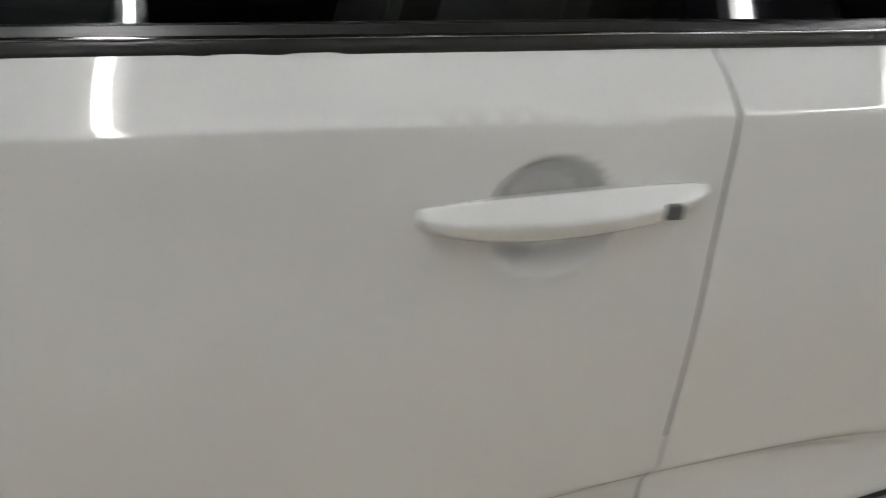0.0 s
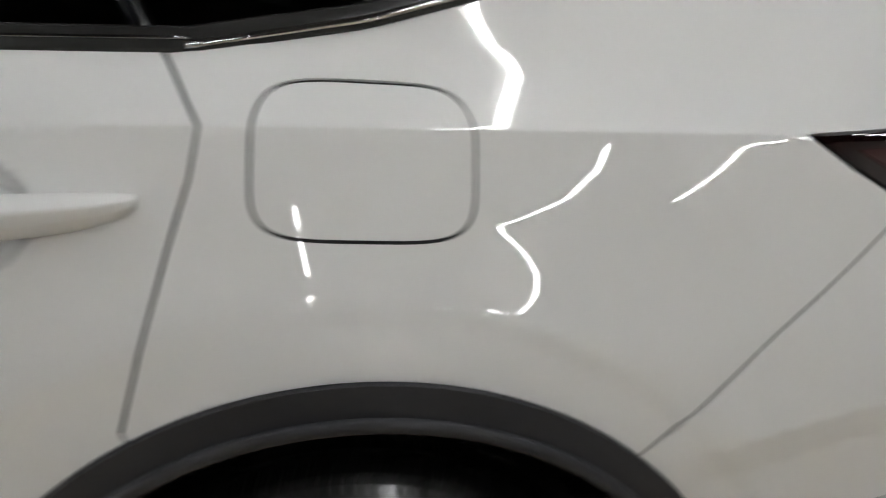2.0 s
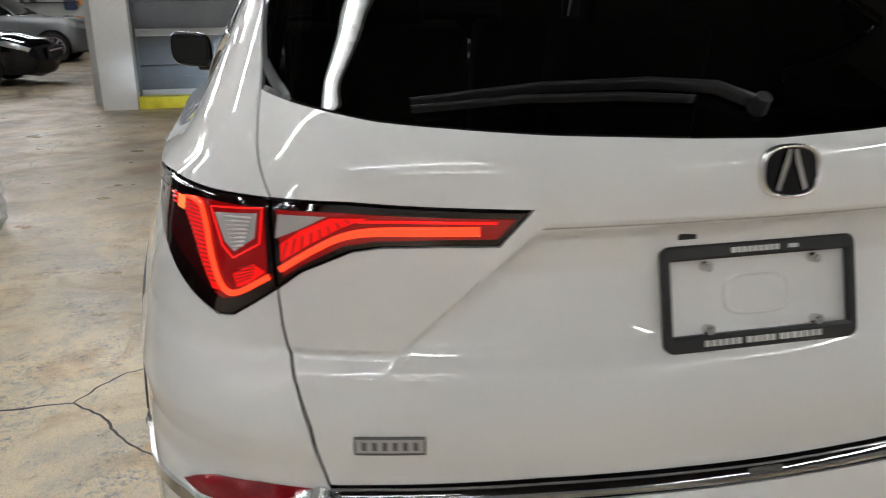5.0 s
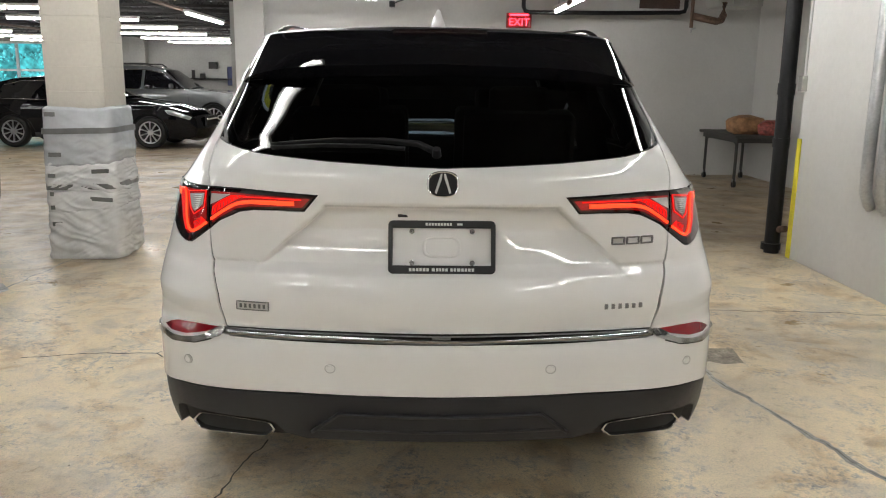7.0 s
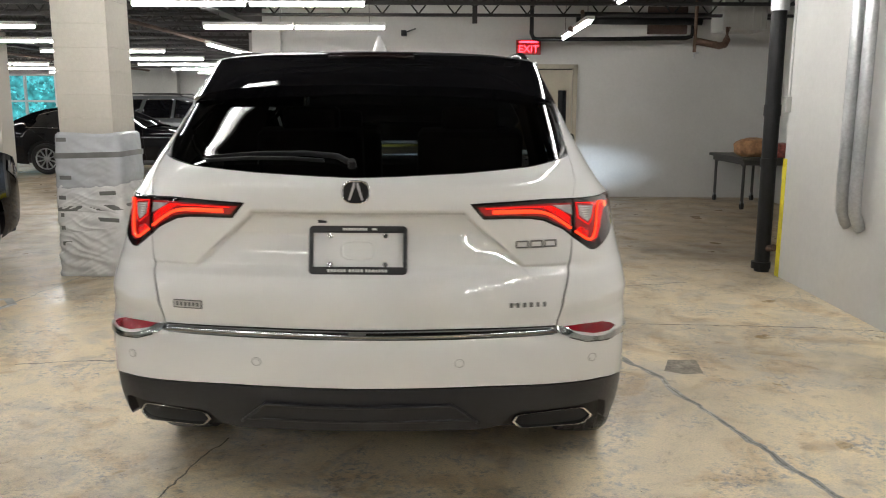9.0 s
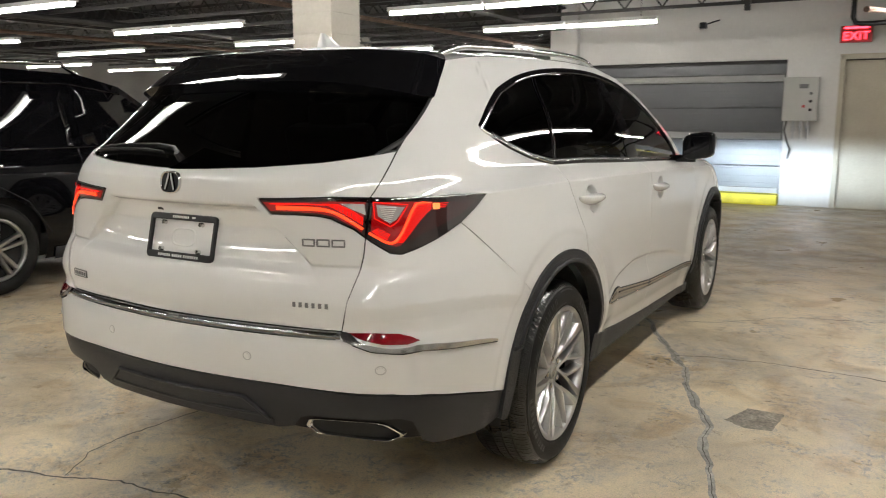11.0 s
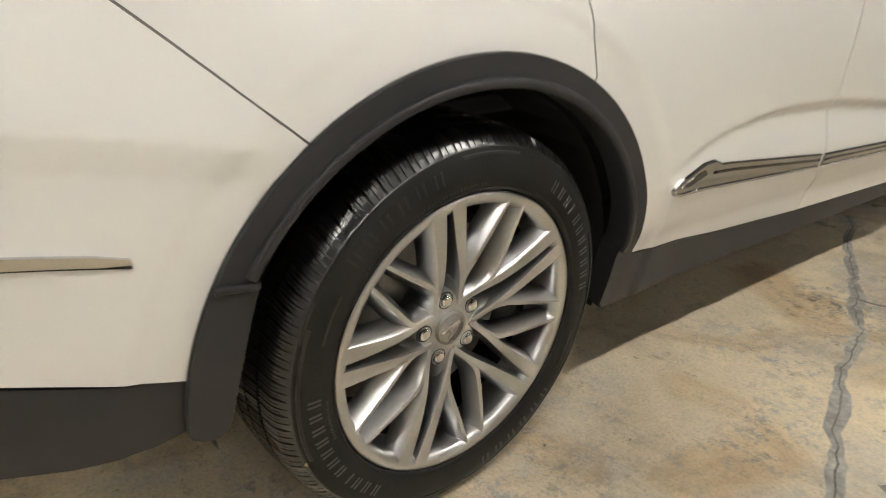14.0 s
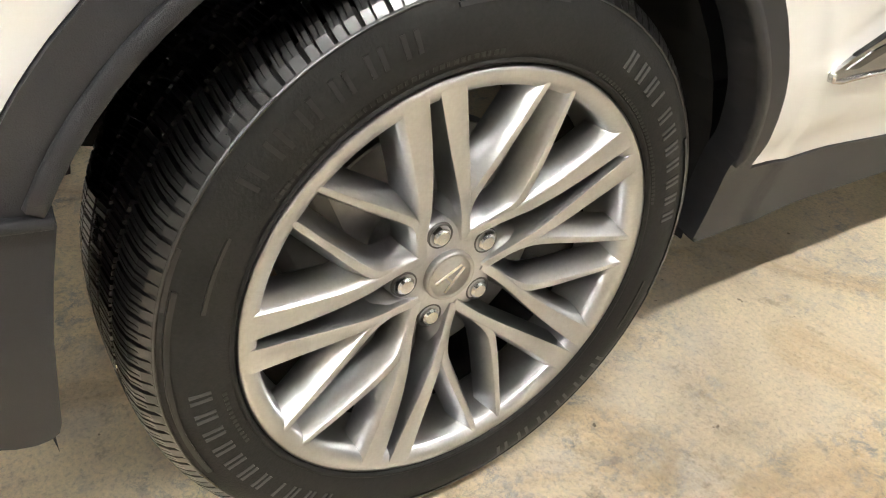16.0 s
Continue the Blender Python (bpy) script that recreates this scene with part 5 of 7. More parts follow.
strip("window_border", GLASS_LOW[::-1][:2] + [(-0.796, 1.343), (-0.680, 1.44), (-0.574, 1.532)], 0.018, M_PLATE, off=-0.006, high=0.003)


def spoiler_off(u, z):
    return 0.004 + 0.036 * step01((1.66 - z) / 0.14) * step01((-0.64 - u) / 0.40)


M_SPOILER = material("black_spoiler_top", (0.006, 0.006, 0.007), 0.3, stain=0.2)
spoiler = centre_panel("spoiler", [(MID, 1.507), (-1.13, 1.499), (-0.79, 1.483), (-0.632, 1.474), (-0.565, 1.54), (-0.475, 1.612), (-0.62, 1.630), (-0.9, 1.644), (MID, 1.650)], M_GLOSS_BLACK, off=spoiler_off, depth=0.05, gap=0.001)
us = np.linspace(-0.478, MID, 40)
zs = np.interp(-us, (0.475, 0.62, 0.9, -MID), (1.612, 1.630, 1.644, 1.650))
lip, _ = raised(us, zs, spoiler_off)
ys, zr = np.array([p[0] for p in edge_pts]), np.array([p[1] for p in edge_pts])
verts, faces = [], []
for k in range(40):
    x = float(lip[k, 0])
    t = min(x / 0.632, 1.0)
    top = (x, -0.347, 1.6245 + 0.040 * (1 - t**2.6))
    for q in range(7):
        w = q / 6
        y = top[1] + (float(lip[k, 1]) - top[1]) * w
        verts.append((x, y, top[2] + (float(lip[k, 2]) - top[2]) * w + 0.010 * math.sin(math.pi * w)))
for k in range(39):
    for q in range(6):
        a = k * 7 + q
        faces.append((a, a + 1, a + 8, a + 7))
mv, mf = mirror_vf(verts, faces)
solid("spoiler_top", verts + mv, [tuple(reversed(f)) for f in faces] + [tuple(reversed([i + len(verts) for i in f])) for f in mf], M_SPOILER, spoiler, smooth=True)
centre_strip("brake_light", [(MID, 1.642), (-1.30, 1.638)], 0.018, M_BRAKE, parent=spoiler, off=spoiler_off, high=0.009)

# black strips added in the panel gaps to hold the shade there
for line in (GATE_DOWN, GATE_UP, D_SEAM, B_SEAM[:4] + [(1.299, 0.72)]):
    strip("seam_fill", line, 0.012, M_GAP, off=-0.0045, high=0.0012, sink=0.004)
# grey strip added to lighten the bumper's gap
strip("seam_fill", [arch(0, 0.513, 126.8, 126.8, 1)[0], (-0.646, 1.071)], 0.012, M_SEAM, off=-0.002, high=0.0006, sink=0.004)
strip("seam_fill", [(1.299, 0.725), (1.299, 0.66), (1.316, 0.52), (1.342, 0.40)], 0.016, M_GAP, off=-0.028, high=0.0012, sink=0.004)
strip("seam_fill", FUEL, 0.010, M_GAP, off=-0.0045, high=0.0012, sink=0.004, sides=(-1,), closed=True)

# black lower body
sill_top = [(0.50, 0.402), (0.893, 0.362), (1.345, 0.327), (2.078, 0.290), (2.40, 0.287)]
panel("sill_cladding", sill_top + [(2.40, 0.235), (1.35, 0.252), (0.46, 0.275)], M_CLAD, off=0.003, gap=0.0, depth=0.03)
for hub in (0.0, 2.89):
    outer, inner = arch(hub, 0.514, 182, -4, 40), arch(hub, 0.460, -10, 150 if hub == 0 else 182, 40)
    panel("arch_cladding", outer + [(hub + 0.485, 0.285)] + inner + ([(station(0.985, y), z) for y, z in ((-0.403, 0.590), (-0.417, 0.54), (-0.433, 0.474), (-0.448, 0.40), (-0.456, 0.362), (-0.462, 0.347), (-0.472, 0.340))] + [(station(0.985, y), z) for y, z in ((-0.486, 0.338), (-0.505, 0.343))] if hub == 0 else []), M_CLAD, off=0.010, gap=0.0, depth=0.05, grid=0.02)
for hub in (0.0, 2.89):
    strip("arch_bevel", arch(hub, 0.469, 8, 150 if hub == 0 else 176, 40), 0.018, M_CLAD, off=0.008, high=0.010, sink=0.02)
centre_panel("bumper_cladding", [(MID, 0.567), (-1.19, 0.570), (-0.88, 0.561), (-0.78, 0.545), (-0.60, 0.492)] + arch(0, 0.513, 170, 181, 5) + [(-0.53, 0.348), (-0.62, 0.345), (-0.76, 0.362), (-0.795, 0.385), (-0.825, 0.462), (-0.86, 0.478), (-1.10, 0.474), (-1.128, 0.462), (-1.150, 0.425), (-1.20, 0.41), (MID, 0.41)], M_CLAD, off=-0.004, gap=0.0, depth=0.03, fine=((-1.57, -1.1, 0.41, 0.54, 0.012),))
centre_panel("diffuser", [(MID, 0.512), (-1.30, 0.518), (-1.215, 0.44), (-1.215, 0.425), (-1.30, 0.425), (-1.32, 0.438), (-1.42, 0.438), (-1.44, 0.425), (MID, 0.425)], M_CLAD, off=0.001, gap=0.0, depth=0.012)
centre_strip("diffuser_ridge", [(MID, 0.507), (-1.302, 0.513), (-1.222, 0.442)], 0.010, M_CLAD, off=0.001, high=0.007)
centre_strip("crease_strip", [(MID, 0.452), (-1.24, 0.456)], 0.010, M_CLAD, off=0.001, high=0.005)

# inner dark shell, wheel wells and floor pan
inner_line = [(MID, 0.42), (-0.62, 0.36)] + arch(0, 0.47, 176, 2, 20) + [(0.62, 0.30), (2.3, 0.30)] + arch(2.89, 0.47, 178, 4, 20) + [(3.9, 0.34), (3.9, 0.90), (3.3, 0.98), (2.4, 1.09), (2.1, 1.105), (1.3, 1.14), (0.2, 1.19), (-0.2, 1.27), (-0.5, 1.14), (-0.9, 1.14), (MID, 1.22)]
centre_panel("body_frame", inner_line, M_GAP, off=-0.032, depth=0.0, gap=0.0, grid=0.07)
part("floor_pan", joined(box_bm((1.20, 3.1, 0.06), (0, 2.07, 0.31), 0.01), box_bm((1.66, 1.75, 0.06), (0, 1.44, 0.29), 0.01), box_bm((1.30, 0.62, 0.04), (0, -0.66, 0.47), 0.01)), M_GAP, CAR)
for hub in (0.0, 2.89):
    for s in (1, -1):
        v, f = [], []
        for k in range(25):
            a = radians(-12 + 202 * k / 24)
            for x in (0.60, 0.80, 0.925):
                v.append((s * x, hub + 0.455 * math.cos(a), 0.372 + 0.455 * math.sin(a)))
        for k in range(24):
            for q in range(2):
                i = 3 * k + q
                f.append((i, i + 1, i + 4, i + 3))
        n0 = len(v)
        v.append((s * 0.60, hub, 0.372))
        f += [(n0, 3 * k, 3 * k + 3) for k in range(24) if 3 <= k <= 20 or hub > 0]
        solid("wheel_well", v, f, M_LINER, CAR)
strip("arch_notch", [(station(0.985, -0.47), 0.602), (station(0.985, -0.405), 0.596)], 0.012, M_CLAD, off=0.014, high=0.004)

# chrome strips, reflectors and sensors
centre_strip("tail_strip", [(MID, 0.7435), (-1.27, 0.746), (-1.006, 0.746)], 0.024, M_STRIP, high=0.009, sink=0.01, label="bright chrome strip across the tail")
part("strip_badge", box_bm((0.055, 0.004, 0.020), (0, -1.1015, 0.745), 0.001), M_BADGE_DARK, CAR)
panel("bumper_strip", chaikin([(-1.004, 0.757), (-0.985, 0.757), (-0.955, 0.728), (-0.90, 0.714), (-0.85, 0.711), (-0.80, 0.721), (-0.66, 0.694), (-0.53, 0.669), (-0.527, 0.656), (-0.66, 0.678), (-0.80, 0.700), (-0.85, 0.695), (-0.93, 0.704), (-0.975, 0.722), (-1.004, 0.734)], 1, True), M_BRIGHT_STRIP, off=lambda u, z: bumper_off(u, z) + 0.007, gap=0.0, depth=0.012, grid=0.015, label="bright chrome strip under the reflector")
strip("strip_seam", [(-0.975, 0.720), (-0.93, 0.702), (-0.85, 0.693), (-0.80, 0.698), (-0.66, 0.676), (-0.528, 0.654)], 0.003, M_GAP, off=lambda u, z: bumper_off(u, z) + 0.001, high=0.003, sink=0.01)
panel("reflector", [(-0.988, 0.754), (-0.92, 0.757), (-0.86, 0.754), (-0.83, 0.744), (-0.806, 0.731), (-0.84, 0.722), (-0.90, 0.724), (-0.955, 0.738)], M_REFLECTOR, off=lambda u, z: bumper_off(u, z) + 0.004, gap=0.0, depth=0.01, grid=0.02, label="unlit dark red reflector")
for x, y, z in ((0.325, -1.092, 0.655), (0.768, -0.983, 0.645)):
    u = station(x, y)
    ring = [(u + 0.013 * math.cos(a), z + 0.013 * math.sin(a)) for a in (2 * math.pi * k / 20 for k in range(20))]
    dot = [(u + 0.009 * math.cos(a), z + 0.009 * math.sin(a)) for a in (2 * math.pi * k / 20 for k in range(20))]
    panel("parking_sensor", dot, M_PAINT, off=0.003, gap=0.0, depth=0.006, grid=0.01)
    strip("sensor_ring", ring, 0.003, M_BADGE, closed=True, high=0.0012, step=0.004)

# lower door strips: chrome lens shapes with a dark insert at the rear tip
REAR_STRIP = [(0.572, 0.554), (0.62, 0.570), (0.70, 0.588), (0.742, 0.589), (0.775, 0.576), (0.82, 0.572), (1.288, 0.518), (1.288, 0.484), (0.60, 0.536), (0.578, 0.542)]
FRONT_STRIP = [(1.318, 0.515), (2.30, 0.452), (2.325, 0.440), (2.315, 0.424), (1.318, 0.481)]
for line in (REAR_STRIP, FRONT_STRIP):
    panel("door_strip", line, M_STRIP, off=0.006, gap=0.0, depth=0.022, grid=0.02, label="bright chrome lower door strip")
    strip("strip_seam", [q for q in line if q[1] >= np.interp(q[0], (0.57, 1.3, 2.33), (0.555, 0.5, 0.432))], 0.003, M_GAP, off=0.001, high=0.006, sink=0.02)
    low = [q for q in line if q[1] < np.interp(q[0], (0.57, 1.3, 2.33), (0.555, 0.5, 0.432))]
    strip("strip_edge", sorted(low), 0.006, M_SATIN, off=0.006, high=0.004, sink=0.02, label="raised lower edge of the strip")
strip("strip_insert", [(0.74, 0.562), (0.82, 0.556), (1.286, 0.503)], 0.007, M_GLOSS_BLACK, off=0.0062, high=0.0015)
strip("strip_insert", [(1.32, 0.500), (2.28, 0.440)], 0.007, M_GLOSS_BLACK, off=0.0062, high=0.0015)
panel("strip_insert", [(0.604, 0.553), (0.66, 0.568), (0.70, 0.574), (0.712, 0.562), (0.64, 0.548)], M_GLOSS_BLACK, off=0.0072, gap=0.0, depth=0.004, grid=0.02)

# door handles
for yr, zr_, yf, zf in ((0.238, 1.069, 0.526, 1.053), (1.328, 1.031, 1.626, 1.012)):
    n, m = 30, 14
    us = np.linspace(yr, yf, n)
    t = (us - yr) / (yf - yr)
    zc = zr_ + (zf - zr_) * t - 0.012 * np.sin(math.pi * t)
    place, norm = raised(us, zc)
    full = np.sin(math.pi * (0.012 + 0.976 * t))
    lens = full ** 0.36
    bow = 0.004 + 0.034 * full ** 0.5
    zt = zr_ + (zf - zr_) * t
    verts, faces = [], []
    for k in range(n):
        sec = ((-0.004, 0.008), (0.35 * bow[k], 0.0085), (0.93 * bow[k], -0.007), (bow[k], -0.010), (0.985 * bow[k], -0.014), (0.93 * bow[k], -0.024), (0.86 * bow[k], -0.027), (0.25 * bow[k], -0.039), (-0.004, -0.040))
        for o, h in sec:
            verts.append(tuple(place[k] + norm[k] * o + np.array((0, 0, zt[k] - zc[k] + h * lens[k]))))
    m = 9
    for k in range(n - 1):
        for j in range(m):
            faces.append((k * m + j, k * m + (j + 1) % m, (k + 1) * m + (j + 1) % m, (k + 1) * m + j))
    faces += [tuple(range(m)), tuple((n - 1) * m + j for j in reversed(range(m)))]
    for s in (1, -1):
        v, f = (verts, faces) if s > 0 else mirror_vf(verts, faces)
        h = fixed_normals(solid("door_handle", v, f, M_PAINT, CAR, smooth=True))
        if s < 0 and yr > 1:
            c, nn = raised(np.array([yr + 0.052]), np.array([zr_ - 0.016]))
            part("lock", box_bm((0.018, 0.019, 0.015), (-(float(c[0, 0]) + 0.024), float(c[0, 1]), zr_ - 0.015), 0.003), M_BADGE_DARK, h)

# tail lamps
for s in (1, -1):
    lamp_out = LAMP_TOP + LAMP_LOW[:-1]
    body = panel("tail_lamp", lamp_out, M_LAMP_BLACK, off=0.002, sides=(s,), gap=0.002, grid=0.02, label="lit red tail lamp with a smoked lens")[0]
    gate_lamp = panel("gate_lamp", INNER_LAMP, M_LAMP_BLACK, off=0.002, sides=(s,), gap=0.003, grid=0.02, label="lit red tail lamp on the tailgate")[0]
    thin = dict(gap=0.0, depth=0.002, grid=0.012, sides=(s,))
    panel("front_lens", [(-0.575, 1.136), (-0.69, 1.142), (-0.752, 1.146), (-0.780, 1.106), (-0.820, 1.060), (-0.842, 1.022), (-0.80, 1.044), (-0.72, 1.072), (-0.64, 1.100)], M_LAMP_DEEP, off=0.0030, parent=body, label="unlit dark red lens", **thin)
    panel("red_lens", [(-0.752, 1.146), (-0.80, 1.150), (-0.914, 1.154), (-0.923, 1.062), (-0.880, 1.024), (-0.856, 1.017), (-0.842, 1.022), (-0.820, 1.060), (-0.780, 1.106)], M_LAMP_RED, off=0.0030, parent=body, **thin)
    panel("rib_bed", [(-0.748, 1.144), (-0.775, 1.148), (-0.800, 1.146), (-0.822, 1.096), (-0.840, 1.052), (-0.852, 1.028), (-0.838, 1.028), (-0.815, 1.056), (-0.790, 1.087), (-0.764, 1.112), (-0.750, 1.122)], M_LAMP_BED, off=0.0044, parent=body, **thin)
    panel("rib_bed", [(-0.872, 1.056), (-0.903, 1.075), (-0.921, 1.066), (-0.897, 1.047), (-0.880, 1.038)], M_LAMP_BED, off=0.0044, parent=body, **thin)
    for k in range(19):
        z = 1.139 - 0.0056 * k
        ua = float(np.interp(z, (1.028, 1.056, 1.087, 1.112, 1.122, 1.14), (-0.838, -0.815, -0.790, -0.764, -0.750, -0.749)))
        ub = float(np.interp(z, (1.028, 1.052, 1.096, 1.146), (-0.850, -0.838, -0.818, -0.796)))
        strip("rib", [(ua, z), (ub, z + 0.0015)], 0.0017, M_LAMP_LINE, parent=body, sides=(s,), off=0.0052, high=0.0006, sink=0.001)
    for k in range(5):
        strip("rib", [(-0.878 + 0.0005 * k, 1.044 + 0.0050 * k), (-0.902 - 0.001 * k, 1.056 + 0.0042 * k)], 0.0017, M_LAMP_LINE, parent=body, sides=(s,), off=0.0052, high=0.0006, sink=0.001)
    strip("lit_band", chaikin([(-0.748, 1.143), (-0.792, 1.146), (-0.808, 1.125), (-0.833, 1.070), (-0.853, 1.036), (-0.868, 1.027), (-0.885, 1.032), (-0.904, 1.045), (-0.927, 1.061)], 2), [0.003, 0.008, 0.009, 0.009, 0.009, 0.008, 0.008], M_LAMP_BAND, parent=body, sides=(s,), off=0.006, high=0.002, sink=0.002, step=0.008)
    panel("amber_lamp", [(-0.720, 1.140), (-0.744, 1.142), (-0.744, 1.122), (-0.722, 1.122)], M_LAMP_AMBER, off=0.0048, parent=body, label="lit amber element", **thin)
    for k in range(3):
        strip("lit_rib", [(-0.690 - 0.006 * k, 1.138 - 0.006 * k), (-0.719, 1.139 - 0.006 * k)], 0.0026, M_LAMP_RIB, parent=body, sides=(s,), off=0.0046, high=0.001, sink=0.001)
    panel("lens_frame", [(-0.817, 1.143), (-0.916, 1.156), (-0.913, 1.103), (-0.871, 1.076), (-0.848, 1.091)], M_LAMP_RED, off=0.0040, parent=body, **thin)
    strip("frame_edge", [(-0.819, 1.142), (-0.914, 1.154), (-0.911, 1.104), (-0.871, 1.078), (-0.850, 1.092)], 0.003, M_LAMP_RIB, parent=body, sides=(s,), off=0.0046, high=0.0012, sink=0.001, closed=True, step=0.01)
    panel("clear_lens", [(-0.829, 1.135), (-0.906, 1.146), (-0.903, 1.111), (-0.872, 1.087), (-0.854, 1.098)], M_LAMP_CLEAR, off=0.0050, parent=body, label="clear ribbed reversing lens", **thin)
    for k in range(8):
        z = 1.134 - 0.0058 * k
        strip("lens_rib", [(-0.852 - 0.0025 * k, z), (-0.898 + 0.0016 * k, z + 0.005)], 0.0030, M_LENS_RIB, parent=body, sides=(s,), off=0.0060, high=0.0018, sink=0.001)
    panel("red_lens", [(-0.934, 1.155), (-1.02, 1.158), (-1.222, 1.151), (-1.200, 1.124), (-1.134, 1.124), (-1.06, 1.121), (-1.02, 1.112), (-0.97, 1.082), (-0.945, 1.063)], M_LAMP_RED, off=0.0032, parent=gate_lamp, **thin)
    strip("lit_band", chaikin([(-0.942, 1.073), (-0.982, 1.103), (-1.018, 1.126), (-1.05, 1.134), (-1.09, 1.136), (-1.18, 1.136)], 2), [0.009, 0.009, 0.010, 0.012, 0.013, 0.013], M_LAMP_BAND, parent=gate_lamp, sides=(s,), off=0.006, high=0.002, sink=0.002, step=0.008)
    panel("rib_bed", [(-0.941, 1.108), (-0.968, 1.130), (-1.006, 1.150), (-1.05, 1.152), (-1.02, 1.138), (-0.98, 1.112), (-0.942, 1.084)], M_LAMP_BED, off=0.0042, parent=gate_lamp, **thin)
    strip("lit_rib", [(-1.04, 1.1475), (-1.09, 1.149), (-1.20, 1.147)], 0.004, M_LAMP_RIB, parent=gate_lamp, sides=(s,), off=0.005, high=0.001, sink=0.001)
    panel("clear_lens", [(-0.937, 1.149), (-1.002, 1.152), (-0.966, 1.131), (-0.934, 1.115)], M_LAMP_CLEAR, off=0.0045, parent=gate_lamp, label="clear reversing lens", **thin)
    for k in range(8):
        q = k / 7
        strip("rib", [(-0.945 - 0.085 * q, 1.088 + 0.056 * q), (-0.950 - 0.075 * q, 1.112 + 0.038 * q)], 0.0018, M_LAMP_LINE, parent=gate_lamp, sides=(s,), off=0.0050, high=0.0006, sink=0.001)

# exhaust tips in dark hollows
panel("exhaust_hollow", [(-1.180, 0.390), (-1.180, 0.50), (-0.81, 0.50), (-0.81, 0.38)], M_LINER, off=-0.075, gap=0.0, depth=0.0, grid=0.03)
for s in (1, -1):
    ring = [(0.503, -1.024, 0.430), (0.518, -1.026, 0.456), (0.752, -0.950, 0.458), (0.796, -0.890, 0.404), (0.756, -0.925, 0.386), (0.532, -1.010, 0.402)]
    ring = [tuple(i + (j - i) * w for i, j in zip(a, b)) for a, b in zip(ring, ring[1:] + ring[:1]) for w in (0.10, 0.30, 0.70, 0.90)]
    ring = chaikin(ring, 1, True)
    c = Vector((0.645, -0.965, 0.424))
    verts, faces = [], []
    levels = ((1.0, 0.30), (1.0, 0.0), (0.985, -0.005), (0.935, -0.004), (0.92, 0.02), (0.90, 0.26))
    for k, dy in levels:
        for p in ring:
            q = c + (Vector(p) - c) * k
            verts.append((s * q.x, q.y + dy, q.z))
    n = len(ring)
    for a in range(len(levels) - 1):
        for j in range(n):
            faces.append((a * n + j, a * n + (j + 1) % n, (a + 1) * n + (j + 1) % n, (a + 1) * n + j))
    tip = solid("exhaust_tip", verts, faces if s < 0 else [tuple(reversed(f)) for f in faces], M_CHROME, CAR, "polished chrome exhaust finisher", smooth=True)
    back = [((c + (Vector(p) - c) * 0.915).x * s, (c + (Vector(p) - c) * 0.915).y + 0.10, (c + (Vector(p) - c) * 0.915).z) for p in ring]
    solid("tip_inside", back, [tuple(range(n))], M_GAP, tip)

# number plate frame, emblem and badges
plate = Matrix.Translation((0, -1.040, 1.0105)) @ Matrix.Rotation(radians(-14.3), 4, "X")
rim = []
for cx, cz, a0 in ((0.143, 0.064, 0), (-0.143, 0.064, 90), (-0.143, -0.064, 180), (0.143, -0.064, 270)):
    for k in range(6):
        a = radians(a0 + 18 * k)
        rim.append((cx + 0.014 * math.cos(a), cz + 0.014 * math.sin(a), math.copysign(0.1440, cx), 0.0560 if cz > 0 else -0.0535))
verts, faces = [], []
for x, z, ix, iz in rim:
    for w, o in ((0.0, 0.006), (0.0, -0.003), (0.18, -0.006), (0.82, -0.006), (1.0, -0.003), (1.0, 0.006)):
        verts.append((x + (ix - x) * w, o, z + (iz - z) * w))
n = len(rim)
for k in range(n):
    for q in range(6):
        i, j = k * 6 + q, k * 6 + (q + 1) % 6
        m = (k + 1) % n * 6
        faces.append((i, j, m + (q + 1) % 6, m + q))
frame_ob = fixed_normals(solid("plate_frame", verts, faces, M_PLATE, CAR, "black dealer number plate frame without a plate"))
frame_ob.matrix_basis = plate
for x in (-0.088, 0.088):
    for z in (-0.046, 0.046):
        part("screw", joined(rod_bm((x, 0.004, z), (x, -0.010, z), 0.0075, sides=16), rod_bm((x, -0.010, z), (x, -0.012, z), 0.004, sides=6)), M_SATIN, frame_ob)
wide = (0.011, 0.011, 0.010, 0.010, 0.011, 0.010, 0.006, 0.013, 0.010, 0.008, 0.010, 0.010, 0.005, 0.010, 0.010, 0.013, 0.010, 0.010, 0.011, 0.010)
x = -0.098
for k, w in enumerate(wide):
    if k not in (6, 12):
        part("letter_bar", box_bm((w * 0.72, 0.001, 0.009), (x + w / 2, -0.0063, -0.066), 0), M_LETTER_WHITE, frame_ob)
    x += w * 0.97
for k in range(9):
    part("letter_bar", box_bm((0.0066, 0.001, 0.008), (-0.045 + 0.0088 * k, -0.0063, 0.067), 0), M_LETTER_WHITE, frame_ob)
part("plate_mark", box_bm((0.016, 0.001, 0.006), (0.052, -0.0063, 0.067), 0), M_LETTER_WHITE, frame_ob)
v, f = [], []
for k in range(48):
    a = 2 * math.pi * k / 48
    cx, cz = math.copysign(abs(math.cos(a)) ** 0.6, math.cos(a)), math.copysign(abs(math.sin(a)) ** 0.6, math.sin(a))
    for w, o in ((1.10, 0.0), (1.04, -0.0022), (0.98, -0.0022), (0.90, 0.0)):
        q = plate @ Vector((0.052 * cx * w, 0.0095 + o, 0.029 * cz * w))
        v.append(tuple(q))
for k in range(48):
    k2 = (k + 1) % 48
    for j in range(3):
        f.append((4 * k + j, 4 * k2 + j, 4 * k2 + j + 1, 4 * k + j + 1))
solid("plate_boss", v, [tuple(reversed(q)) for q in f], M_PAINT, CAR, smooth=True)
